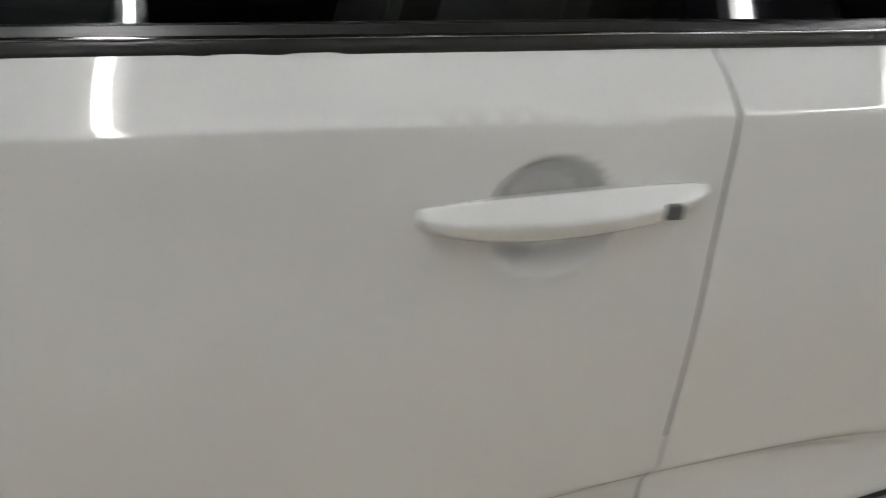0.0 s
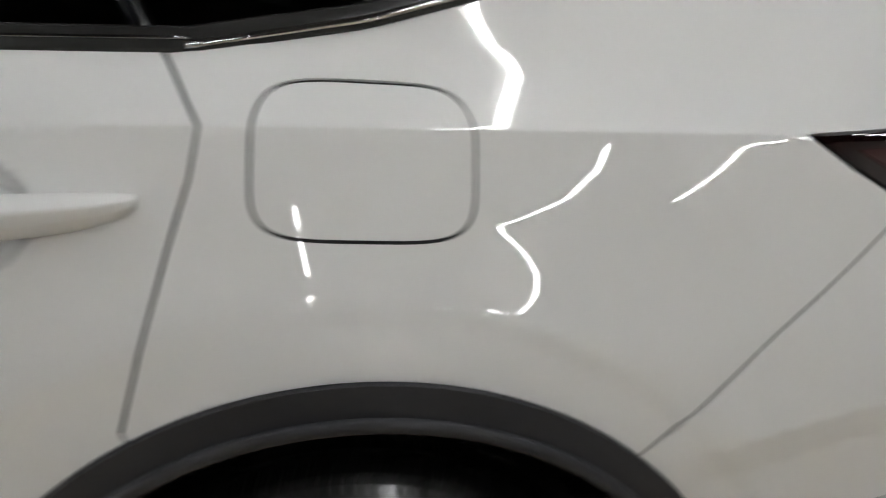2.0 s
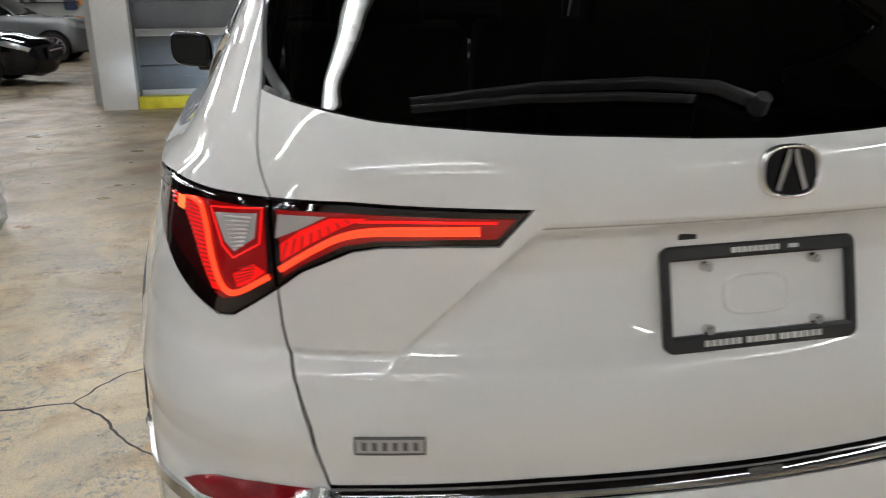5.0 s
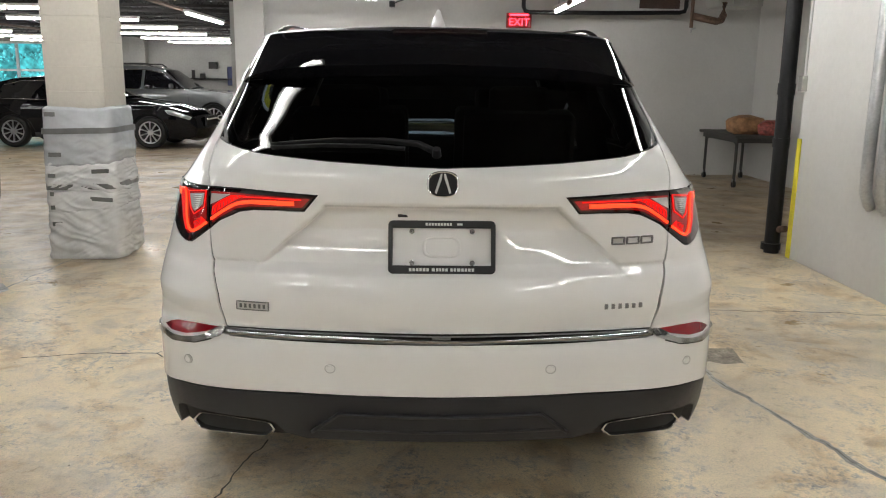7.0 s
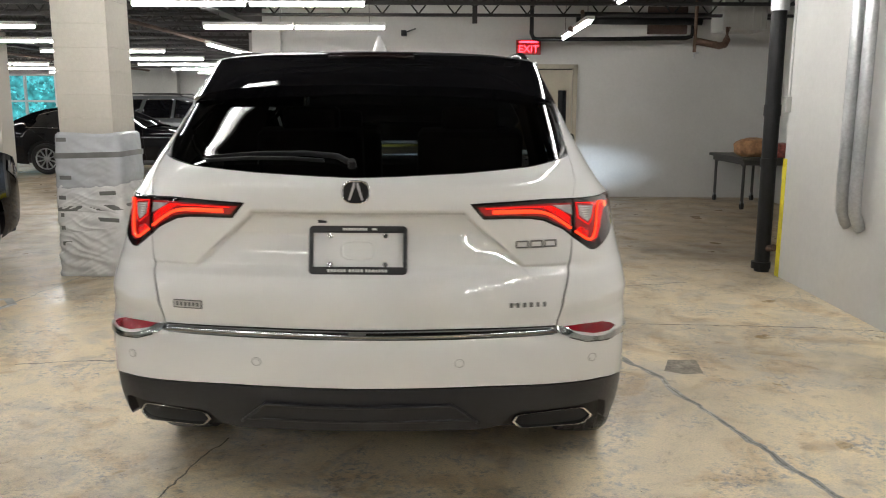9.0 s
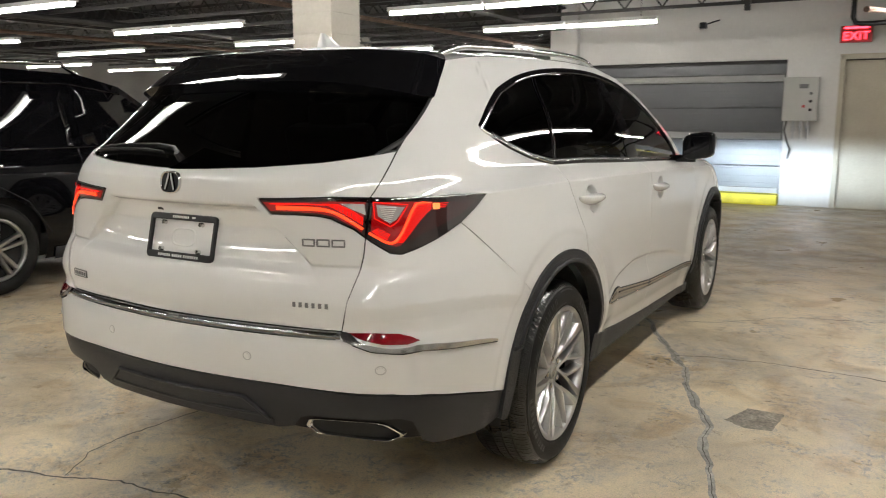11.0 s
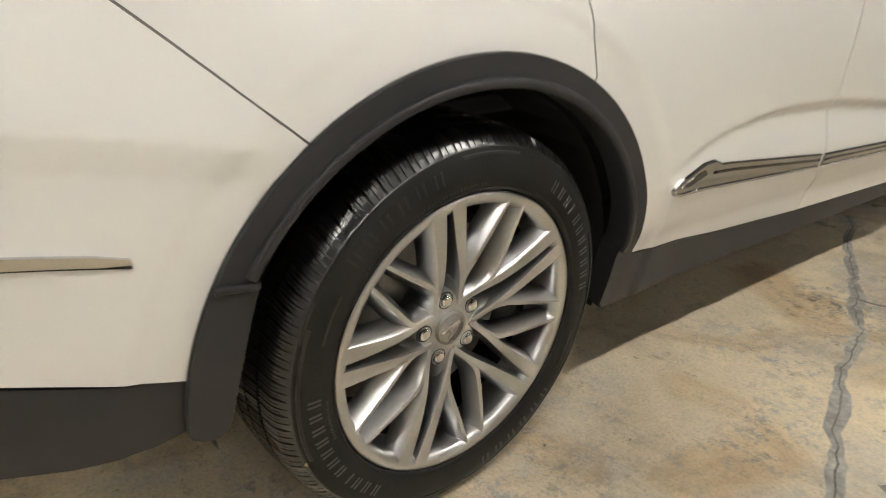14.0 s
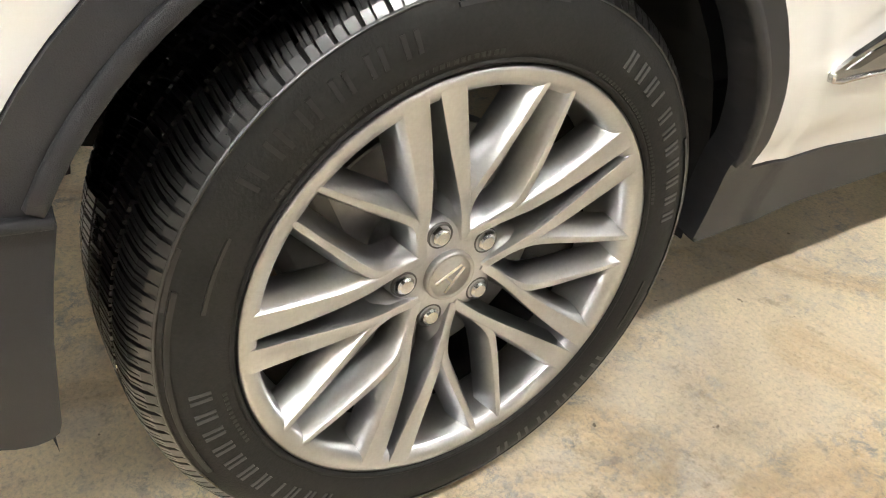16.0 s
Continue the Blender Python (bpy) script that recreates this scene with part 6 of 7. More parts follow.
part("gate_switch", box_bm((0.030, 0.02, 0.010), (-0.115, -1.012, 1.100), 0.003), M_PLATE, CAR)

em = Matrix.Translation((0, -1.0735, 1.2)) @ Matrix.Rotation(radians(-7), 4, "X")
v, f = [], []
for k in range(48):
    a = 2 * math.pi * k / 48
    cx, cz = math.copysign(abs(math.cos(a)) ** 0.75, math.cos(a)), math.copysign(abs(math.sin(a)) ** 0.75, math.sin(a))
    for w, o in ((1.0, 0.006), (1.0, -0.003), (0.93, -0.006), (0.85, -0.002), (0.85, 0.004)):
        v.append((0.046 * cx * w, o, 0.037 * cz * w))
for k in range(48):
    k2 = (k + 1) % 48
    for j in range(4):
        f.append((5 * k + j, 5 * k2 + j, 5 * k2 + j + 1, 5 * k + j + 1))
emblem = solid("emblem", v, [tuple(reversed(q)) for q in f], M_CHROME, CAR, "oval chrome emblem on a black ground", smooth=True)
emblem.matrix_basis = em
oval = [(0.040 * math.copysign(abs(math.cos(a)) ** 0.75, math.cos(a)), -0.0005, 0.032 * math.copysign(abs(math.sin(a)) ** 0.75, math.sin(a))) for a in (2 * math.pi * k / 48 for k in range(48))]
solid("ground", oval, [tuple(range(48))], M_GLOSS_BLACK, emblem)
for s in (-1, 1):
    leg = [(s * 0.0022, 0.030), (s * 0.0070, 0.030), (s * 0.0235, -0.023), (s * 0.0180, -0.027), (s * 0.0085, 0.002), (s * 0.0040, 0.014)]
    v = [(x, y, z) for y in (-0.005, 0.0) for x, z in leg]
    q = [tuple(range(6)), tuple(reversed(range(6, 12)))] + [(k, (k + 1) % 6 + 0, (k + 1) % 6 + 6, k + 6) for k in range(6)]
    bm = bmesh.new()
    vs = [bm.verts.new(p) for p in v]
    for face in q:
        bm.faces.new([vs[i] for i in face])
    bmesh.ops.recalc_face_normals(bm, faces=bm.faces)
    part("mark", bm, M_CHROME, emblem)


def badge(name, s, ua, ub, z, high, count, mat, framed, label, slope=0.0):
    if framed:
        v, f, n = sheet([(ua, z - high / 2), (ub, z + slope - high / 2), (ub, z + slope + high / 2), (ua, z + high / 2)], 0.0035, depth=0.004, grid=0.012, gap=0.0)
        if s < 0:
            v, f, n = flipped((v, f, n))
        base = solid(name, v, f, M_BADGE, CAR, label, normals=n)
        ring = [(ua, z - high / 2), (ub, z + slope - high / 2), (ub, z + slope + high / 2), (ua, z + high / 2)]
        strip("rim", ring, 0.003, M_BADGE_DARK, parent=base, sides=(s,), off=0.0035, high=0.0012, closed=True, step=0.01)
    else:
        base = None
    n = count
    letters = []
    for k in range(n):
        p = ua + (ub - ua) * (k + (0.9 if framed else 0.5)) / (n + (0.8 if framed else 0.0))
        w = abs(ub - ua) / n * (0.42 if framed else 0.45)
        hh = high * (0.52 if framed else 1.0)
        zz = z + slope * (p - ua) / (ub - ua)
        v, f = band([(p - w / 2, zz), (p + w / 2, zz)], hh, off=0.0036 if framed else 0.0, high=0.0014 if framed else 0.003, sink=0.001, step=0.02)
        letters.append((v, f))
    if base is None:
        v, f = letters[0]
        if s < 0:
            v, f = mirror_vf(v, f)
        base = solid(name, v, f, mat, CAR, label)
        letters = letters[1:]
    for v, f in letters:
        if s < 0:
            v, f = mirror_vf(v, f)
        solid("letter_bar", v, f, M_BADGE_DARK if framed else mat, base)


badge("dealer_badge", -1, station(0.604, -1.024), station(0.509, -1.048), 0.8295, 0.024, 6, M_BADGE, True, "small silver framed dealer badge")
ua, ub = station(0.64, -0.97), station(0.50, -1.012)
first_shape = None
for k in range(3):
    pa, pb = ua + (ub - ua) * (k + 0.10) / 3, ua + (ub - ua) * (k + 0.90) / 3
    v, f = band([(pa, 1.018), (pb, 1.018), (pb, 1.038), (pa, 1.038)], 0.0052, high=0.004, sink=0.001, closed=True, step=0.006)
    if first_shape is None:
        first_shape = solid("model_badge", v, f, M_BADGE_GREY, CAR, "dark grey model badge of three plain shapes")
    else:
        solid("badge_shape", v, f, M_BADGE_GREY, first_shape)
badge("drive_badge", 1, station(0.61, -1.021), station(0.48, -1.05), 0.8355, 0.016, 6, M_BADGE_GREY, False, "small grey badge low on the tailgate")

# roof antenna, rails, mirrors, wiper
fin = []
for k in range(9):
    t = k / 8
    y, w, h = -0.245 + 0.16 * t, 0.037 * math.sin(math.pi * (0.25 + 0.70 * t)) + 0.004, 0.078 * (1 - t) ** 0.8 * (1 if t > 0.08 else 0.93) + 0.004
    fin.append([(-w, y, 0), (-w * 0.55, y, h * 0.6), (-w * 0.16, y + 0.004, h), (w * 0.16, y + 0.004, h), (w * 0.55, y, h * 0.6), (w, y, 0)])
v = [(x, y, z + 1.668) for row in fin for x, y, z in row]
f = [(6 * k + j, 6 * k + j + 1, 6 * k + j + 7, 6 * k + j + 6) for k in range(8) for j in range(5)] + [tuple(reversed(range(6))), tuple(range(48, 54))]
solid("antenna", v, [tuple(reversed(q)) for q in f], M_PAINT, CAR, smooth=True)
for s in (1, -1):
    pts = []
    for k in range(26):
        y = -0.30 + 1.75 * k / 25
        e = shell(max(y, -0.30), float(np.interp(max(y, -0.30), [p[0] for p in ROOF_EDGE], [p[1] for p in ROOF_EDGE])))
        lift = 0.036 * min(1.0, k / 2.5, (25 - k) / 2.5) ** 0.6 if 0 < k < 25 else 0.004
        pts.append((s * (float(e[0]) - 0.035), y, float(e[2]) + lift))
    v, f = tube(pts, 0.014, 10)
    solid("roof_rail", v, f, M_SATIN, CAR, "satin silver roof rail", smooth=True)
    bm = bmesh.new()
    bmesh.ops.create_uvsphere(bm, u_segments=48, v_segments=28, radius=1.0)
    soft = lambda c, e: math.copysign(abs(c) ** e, c)
    for q in bm.verts:
        x, y, z = soft(q.co.x, 0.55), soft(q.co.y, 0.7), soft(q.co.z, 0.55)
        grow = 1.0 if y < 0 else 1.0 - 0.30 * y * y
        q.co = Vector((0.098 * x * grow, max(0.085 * y, -0.055), 0.082 * z * grow + 0.012 * x * s))
    mir = part("door_mirror", bm, M_GLOSS_BLACK, CAR, "gloss black door mirror", smooth=True)
    mir.location = (s * 1.050, 2.09, 1.208)
    part("mirror_foot", box_bm((0.16, 0.05, 0.045), (-s * 0.10, 0.015, -0.080), 0.014), M_GLOSS_BLACK, mir)
    part("mirror_glass", box_bm((0.145, 0.006, 0.115), (0, -0.0565, 0.002), 0.0025), M_GLOSS_BLACK, mir)
arm_v, arm_f = band([(-1.545, 1.282), (-1.50, 1.300), (-1.40, 1.308), (-1.25, 1.306), (-1.16, 1.298), (-1.085, 1.290)], [0.016, 0.011, 0.008, 0.006, 0.005, 0.004], off=0.010, high=0.006, sink=0.010)
v, f = mirror_vf(arm_v, arm_f)
wiper = solid("rear_wiper", v, f, M_PIPE_BLACK, CAR, "black rear wiper arm and blade", smooth=True)
v, f = mirror_vf(*band([(-1.46, 1.288), (-1.36, 1.294), (-1.22, 1.294), (-1.088, 1.284)], [0.006, 0.007, 0.006, 0.004], off=0.006, high=0.006, sink=0.006))
solid("blade", v, f, M_PIPE_BLACK, wiper, smooth=True)
c, nn = raised(np.array([-1.553]), np.array([1.278]))
c, nn = Vector(c[0]), Vector(nn[0])
c.x, nn.x = -c.x, -nn.x
part("pivot", rod_bm(c - nn * 0.004, c + nn * 0.022, 0.014, 0.011, 20), M_PIPE_BLACK, wiper, smooth=False)

# cabin
part("cabin_floor", box_bm((1.5, 2.9, 0.04), (0, 0.75, 0.72), 0.01), M_TRIM_DARK, CAR)
part("dashboard", box_bm((1.45, 0.35, 0.35), (0, 2.05, 0.95), 0.08, segments=4), M_TRIM_DARK, CAR)
for s in (1, -1):
    part("pillar_trim", box_bm((0.05, 0.46, 0.50), (s * 0.665, 0.24, 1.36), 0.02, Matrix.Rotation(s * radians(-14), 4, "Y")), M_GAP, CAR)
for x in (-0.38, 0.38):
    for y, z in ((1.28, 0.0), (0.35, 0.02)):
        seat = part("seat", joined(box_bm((0.50, 0.14, 0.66), (x, y, 1.02 + z), 0.06, Matrix.Rotation(radians(14), 4, "X"), 3)), M_SEAT, CAR)
        part("headrest", box_bm((0.27, 0.10, 0.17), (x, y - 0.03, 1.36 + z), 0.045, segments=3), M_SEAT, seat)


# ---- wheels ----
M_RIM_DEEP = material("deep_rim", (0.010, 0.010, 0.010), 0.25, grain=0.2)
M_CAP = material("cap_silver", (0.42, 0.415, 0.40), 0.3, 1.0, grain=0.06, grain_size=200)


def wheel_meshes():
    """The shared meshes of a wheel, built facing +x about its own centre."""
    data = {}
    # tyre with tread grooves
    prof = WALL + [(0.371, 0.100), (0.3745, 0.088), (0.3762, 0.076), (0.3766, 0.0660), (0.369, 0.0650), (0.369, 0.0605), (0.3775, 0.0595), (0.379, 0.0240), (0.371, 0.0230), (0.371, 0.0180), (0.379, 0.0170), (0.379, -0.0170), (0.371, -0.0180), (0.371, -0.0230), (0.379, -0.0240), (0.3775, -0.0595), (0.369, -0.0605), (0.369, -0.0650), (0.3766, -0.0660), (0.3745, -0.088), (0.362, -0.108), (0.338, -0.124), (0.315, -0.1275), (0.285, -0.1225), (0.262, -0.098)]
    n, w0 = len(prof), len(WALL)
    cols = []
    for q in range(78):
        for a, d in ((0.0, 0.0), (0.06, 1.0), (0.78, 1.0), (0.84, 0.0), (1.72, 0.0), (1.76, 0.5), (1.92, 0.5), (1.96, 0.0), (2.72, 0.0), (2.77, 0.85), (3.12, 0.85), (3.17, 0.0), (3.88, 0.0), (3.92, 0.5), (4.08, 0.5), (4.12, 0.0)):
            cols.append((360.0 / 78 * q + a, d))
    sides = len(cols)
    verts, faces = [], []
    for j, (deg, cut) in enumerate(cols):
        for i, (r, x) in enumerate(prof):
            k = i - w0
            a = radians(deg + 1.6 * math.sin(24.0 * (x - 0.115)) * (1 if k > -2 else 0))
            if k in (0, 1, 2, 3) or 15 <= k <= 19:
                r -= 0.0085 * cut * (0.7 if k == 0 else 1.0)
            elif k == -1:
                r -= 0.0045 * (cut > 0.8)
            elif k in (6, 7, 10, 11, 14, 15):
                r -= 0.005 * cut
            verts.append((x, r * math.cos(a), r * math.sin(a)))
    for j in range(sides):
        k = (j + 1) % sides
        for i in range(n - 1):
            faces.append((j * n + i, k * n + i, k * n + i + 1, j * n + i + 1))
    tread = [f for q, f in enumerate(faces) if w0 - 2 <= q % (n - 1) <= n - 7]
    wall = [f for q, f in enumerate(faces) if not w0 - 2 <= q % (n - 1) <= n - 7]
    data["tread"], data["sidewall"] = (verts, tread), (verts, wall)
    # rim lip and bright barrel
    data["barrel"] = lathe([(0.262, 0.104), (0.2715, 0.114), (0.2745, 0.122), (0.2735, 0.1265), (0.2690, 0.1282), (0.2610, 0.1272), (0.2535, 0.1235), (0.2495, 0.1170), (0.2470, 0.1050), (0.2450, 0.080), (0.2420, 0.050)], 140)
    data["inner_barrel"] = lathe([(0.242, 0.050), (0.240, 0.040), (0.236, 0.0), (0.236, -0.03), (0.238, -0.09), (0.255, -0.10)], 90)
    return data


# the outer sidewall, as (radius, distance outward)
WALL = [(0.262, 0.104), (0.2695, 0.116), (0.277, 0.1265), (0.288, 0.1305), (0.302, 0.1320), (0.318, 0.1318), (0.332, 0.1295), (0.344, 0.1255), (0.354, 0.1195), (0.363, 0.111)]


def wall_x(r):
    return float(np.interp(r, [q[0] for q in WALL], [q[1] for q in WALL]))


def spoke(path, widths, section, deep, sink=0.0):
    """A cast spoke along (p, q) points in the wheel's plane. section: pairs of side offset, in widths plus metres, and depth."""
    verts, faces = [], []
    n = len(path)
    for k, (y, z) in enumerate(path):
        a, b = path[max(k - 1, 0)], path[min(k + 1, n - 1)]
        t = Vector((0, b[0] - a[0], b[1] - a[1])).normalized()
        s = Vector((0, -t.z, t.y))
        r = math.hypot(y, z)
        w = widths[0] + (widths[1] - widths[0]) * min(max((r - 0.10) / 0.16, 0.0), 1.0)
        x = float(np.interp(r, (0.05, 0.075, 0.095, 0.12, 0.16, 0.21, 0.262), (0.0895, 0.096, 0.103, 0.1115, 0.1185, 0.1235, 0.1275))) - sink
        for dw, add, dx in section:
            verts.append(Vector((x, y, z)) + s * (w * dw + add) + Vector((-dx * deep, 0, 0)))
    m = len(section)
    for k in range(n - 1):
        for j in range(m):
            faces.append((k * m + j, k * m + (j + 1) % m, (k + 1) * m + (j + 1) % m, (k + 1) * m + j))
    faces += [tuple(reversed(range(m))), tuple((n - 1) * m + j for j in range(m))]
    return verts, [tuple(reversed(f)) for f in faces]


# cross-sections: a flat blade with a bevelled outer flank, and a narrow ridge between two broad flanks
FLAT = ((-0.5, -0.004, 1.0), (-0.5, -0.0018, 0.30), (-0.5, -0.0008, 0.05), (-0.5, -0.0002, 0.012), (-0.5, 0.0010, 0.0), (0.5, -0.0030, 0.0), (0.5, -0.0012, 0.012), (0.5, 0.0006, 0.06), (0.5, 0.0050, 0.26), (0.5, 0.0095, 0.62), (0.5, 0.012, 1.0))
RIDGE = ((-0.5, -0.015, 1.0), (-0.5, -0.011, 0.55), (-0.5, -0.0040, 0.16), (-0.5, -0.0006, 0.02), (-0.3, 0.0, 0.0), (0.3, 0.0, 0.0), (0.5, 0.0006, 0.02), (0.5, 0.0035, 0.16), (0.5, 0.0085, 0.55), (0.5, 0.012, 1.0))


def sector(r0, r1, a0, a1, x0, x1, bulge=0.0, n=4):
    """A raised curved bar on the sidewall, from x0 under its surface to x1 over it."""
    verts, faces = [], []
    for k in range(n + 1):
        a = radians(a0 + (a1 - a0) * k / n)
        for r, x in ((r0, x0), (r0, x1), (r1, x1), (r1, x0)):
            verts.append((wall_x(r) + x, r * math.cos(a), r * math.sin(a)))
    for k in range(n):
        for j in range(4):
            faces.append((4 * k + j, 4 * k + (j + 1) % 4, 4 * k + 4 + (j + 1) % 4, 4 * k + 4 + j))
    faces += [(0, 1, 2, 3), (4 * n + 3, 4 * n + 2, 4 * n + 1, 4 * n)]
    return verts, faces


def merged(*vfs):
    v, f = [], []
    for a, b in vfs:
        n = len(v)
        v += list(a)
        f += [tuple(i + n for i in q) for q in b]
    return v, f


def build_wheel():
    d = wheel_meshes()
    w = solid("wheel", *d["barrel"], M_ALLOY, CAR, "silver multi-spoke alloy wheel on a black tyre", smooth=True)
    fixed_normals(w)
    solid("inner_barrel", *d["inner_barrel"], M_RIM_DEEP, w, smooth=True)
    fixed_normals(solid("tyre", *d["sidewall"], M_TYRE, w, "black rubber tyre sidewall", smooth=True))
    fixed_normals(solid("tread", *d["tread"], M_TREAD, w, "shiny black grooved tread"))
    for k in range(5):
        c = 102.5 + 72 * k
        for s in (1, -1):
            ca, sa = math.cos(radians(c)), math.sin(radians(c))
            turn = lambda p, q: (p * ca - s * q * sa, p * sa + s * q * ca)
            main = [turn(*q) for q in chaikin([(0.040, 0.0300), (0.075, 0.0300), (0.110, 0.0268), (0.150, 0.0240), (0.200, 0.0222), (0.258, 0.0222), (0.263, 0.0222)], 1)]
            limb = [turn(*q) for q in chaikin([(0.055, 0.0305), (0.090, 0.0310), (0.112, 0.0370), (0.135, 0.0560), (0.165, 0.0840), (0.195, 0.1120), (0.2255, 0.1400)], 1)]
            crisp(fixed_normals(solid("spoke", *spoke(main, (0.0125, 0.031), FLAT if s > 0 else tuple((-a, -b, d) for a, b, d in FLAT[::-1]), 0.042), M_ALLOY, w)))
            crisp(fixed_normals(solid("spoke", *spoke(limb, (0.0095, 0.0055), RIDGE if s > 0 else tuple((-a, -b, d) for a, b, d in RIDGE[::-1]), 0.040, 0.0015), M_ALLOY, w)))
    hub = lathe([(0.0, 0.086), (0.036, 0.086), (0.042, 0.0875), (0.062, 0.086), (0.072, 0.082), (0.077, 0.07), (0.079, 0.03), (0.08, 0.0)], 60)
    fixed_normals(solid("hub", *hub, M_ALLOY, w, smooth=True))
    cap = lathe([(0.0, 0.0945), (0.0265, 0.0945), (0.0275, 0.0930), (0.0290, 0.0930), (0.0300, 0.0950), (0.0325, 0.0950), (0.0340, 0.092), (0.034, 0.086)], 64)
    cap = fixed_normals(solid("centre_cap", *cap, M_CAP, w, smooth=True))
    lean = Matrix.Rotation(radians(-52), 4, "X")
    for s in (1, -1):
        part("cap_mark", box_bm((0.0014, 0.0042, 0.040), (0.0948, 0, 0), 0.0005, lean @ Matrix.Translation((0, s * 0.007, 0)) @ Matrix.Rotation(radians(s * 12), 4, "X")), M_SATIN, cap)
    part("cap_mark", box_bm((0.0014, 0.012, 0.003), (0.0948, 0, 0), 0.0005, lean @ Matrix.Translation((0, 0, -0.004))), M_SATIN, cap)
    for k in range(5):
        a = radians(103.5 + 72 * k)
        y, z = 0.060 * math.cos(a), 0.060 * math.sin(a)
        well = lathe([(0.0, 0.080), (0.0135, 0.080), (0.0145, 0.0875), (0.0165, 0.0875), (0.0175, 0.084)], 28)
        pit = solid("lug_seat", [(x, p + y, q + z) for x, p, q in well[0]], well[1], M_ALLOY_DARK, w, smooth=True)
        fixed_normals(pit)
        part("lug_nut", joined(rod_bm((0.070, y, z), (0.0905, y, z), 0.0118, sides=6), rod_bm((0.0905, y, z), (0.0935, y, z), 0.0112, 0.0085, sides=24)), M_SATIN, w)
    part("valve", joined(rod_bm((0.062, 0.222, 0.068), (0.086, 0.212, 0.066), 0.005), rod_bm((0.086, 0.212, 0.066), (0.094, 0.209, 0.065), 0.006)), M_BADGE_DARK, w)
    disc = lathe([(0.07, 0.022), (0.088, 0.022), (0.089, 0.026), (0.100, 0.026), (0.101, 0.030), (0.172, 0.030), (0.174, 0.028), (0.174, 0.004), (0.07, 0.004)], 90)
    fixed_normals(solid("brake_disc", *disc, M_DISC, w))
    bell = lathe([(0.0, 0.052), (0.07, 0.052), (0.076, 0.045), (0.078, 0.02)], 48)
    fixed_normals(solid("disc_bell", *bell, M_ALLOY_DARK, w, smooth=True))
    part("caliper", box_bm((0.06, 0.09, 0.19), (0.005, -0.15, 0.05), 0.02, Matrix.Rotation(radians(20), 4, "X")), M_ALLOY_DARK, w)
    # raised sidewall lettering as plain bars, ridges and small print
    for start in (54.0, 234.0):
        for k in range(11):
            a = start - 5.0 * k
            strokes = ((0.0, 0.75), (1.55, 0.75)) if k != 3 else ((0.0, 0.75),)
            fixed_normals(solid("letter_bar", *merged(*[sector(0.305, 0.327, a - d, a - d - e, -0.003, 0.0012, n=1) for d, e in strokes]), M_LETTER, w))
    for start in (140.0, 320.0):
        for k in range(6):
            a = start - 6.6 * k
            fixed_normals(solid("letter_bar", *merged(*[sector(0.312, 0.335, a - d, a - d - 0.9, -0.003, 0.0010, n=1) for d in (0.0, 2.4)]), M_LETTER_DARK, w))
        for dr, extra in ((0.347, 4), (0.311, 0)):
            fixed_normals(solid("ridge", *sector(dr, dr + 0.004, start + 9 + extra, start + 24, -0.003, 0.0012, n=8), M_LETTER_DARK, w))
        fixed_normals(solid("ridge", *sector(0.340, 0.3445, start - 44, start - 66, -0.003, 0.0022, n=10), M_LETTER_DARK, w))
        fixed_normals(solid("ridge", *sector(0.340, 0.3455, start + 20, start + 62, -0.003, 0.0024, n=18), M_LETTER_DARK, w))
    small = [sector(0.288, 0.293, 140 - 1.5 * k, 140 - 1.5 * k - (1.0 if k % 3 else 0.6), -0.002, 0.0006, n=1) for k in range(36)]
    small += [sector(0.284, 0.2875, 60 - 1.3 * k, 60 - 1.3 * k - 0.8, -0.002, 0.0006, n=1) for k in range(40)]
    small += [sector(0.290, 0.2945, 200 - 1.4 * k, 200 - 1.4 * k - 0.9, -0.002, 0.0006, n=1) for k in range(12)]
    tagged(fixed_normals(solid("small_print", *merged(*small), M_LETTER_DARK, w)), kind="stuff")
    fixed_normals(solid("shoulder_ring", *lathe([(0.3500, 0.119), (0.3510, 0.1230), (0.3530, 0.1225), (0.3550, 0.115)], 160), M_TREAD, w, smooth=True))
    fixed_normals(solid("bead_ring", *lathe([(0.2745, 0.118), (0.2775, 0.1295), (0.2805, 0.1305), (0.284, 0.126)], 120), M_TYRE, w, smooth=True))
    return w


wheel_rr = build_wheel()
wheel_rr.matrix_basis = pose(0.858, 0.0, 0.378)


def copy_part(ob, m, parent):
    c = copy_thing(ob, m)
    c.parent = parent
    return c


copy_part(wheel_rr, pose(0.862, 2.89, 0.378, 25, 0, 0), CAR)
copy_part(wheel_rr, pose(-0.858, 0.0, 0.378, 0, 0, 180), CAR)
copy_part(wheel_rr, pose(-0.862, 2.89, 0.378, 40, 0, 180), CAR)

# headlamp beams with a flat upper cut-off
for s in (1, -1):
    L = bpy.data.lights.new("headlamp_beam", "SPOT")
    L.energy, L.spot_size, L.spot_blend, L.shadow_soft_size, L.color = 1700.0, radians(12), 1.0, 0.002, (0.74, 0.88, 1.0)
    lo = new("headlamp_beam", L)
    lo.parent = CAR
    lo.matrix_basis = look((s * 0.70, 3.86, 0.76), (s * 0.75 + 0.3, 9.8, 0.50)) @ Matrix.Diagonal((4.6, 1.0, 1.0, 1.0))
    part("beam_shade", box_bm((0.16, 0.05, 0.004), (s * 0.70, 3.885, 0.7630), 0), M_GAP, CAR)

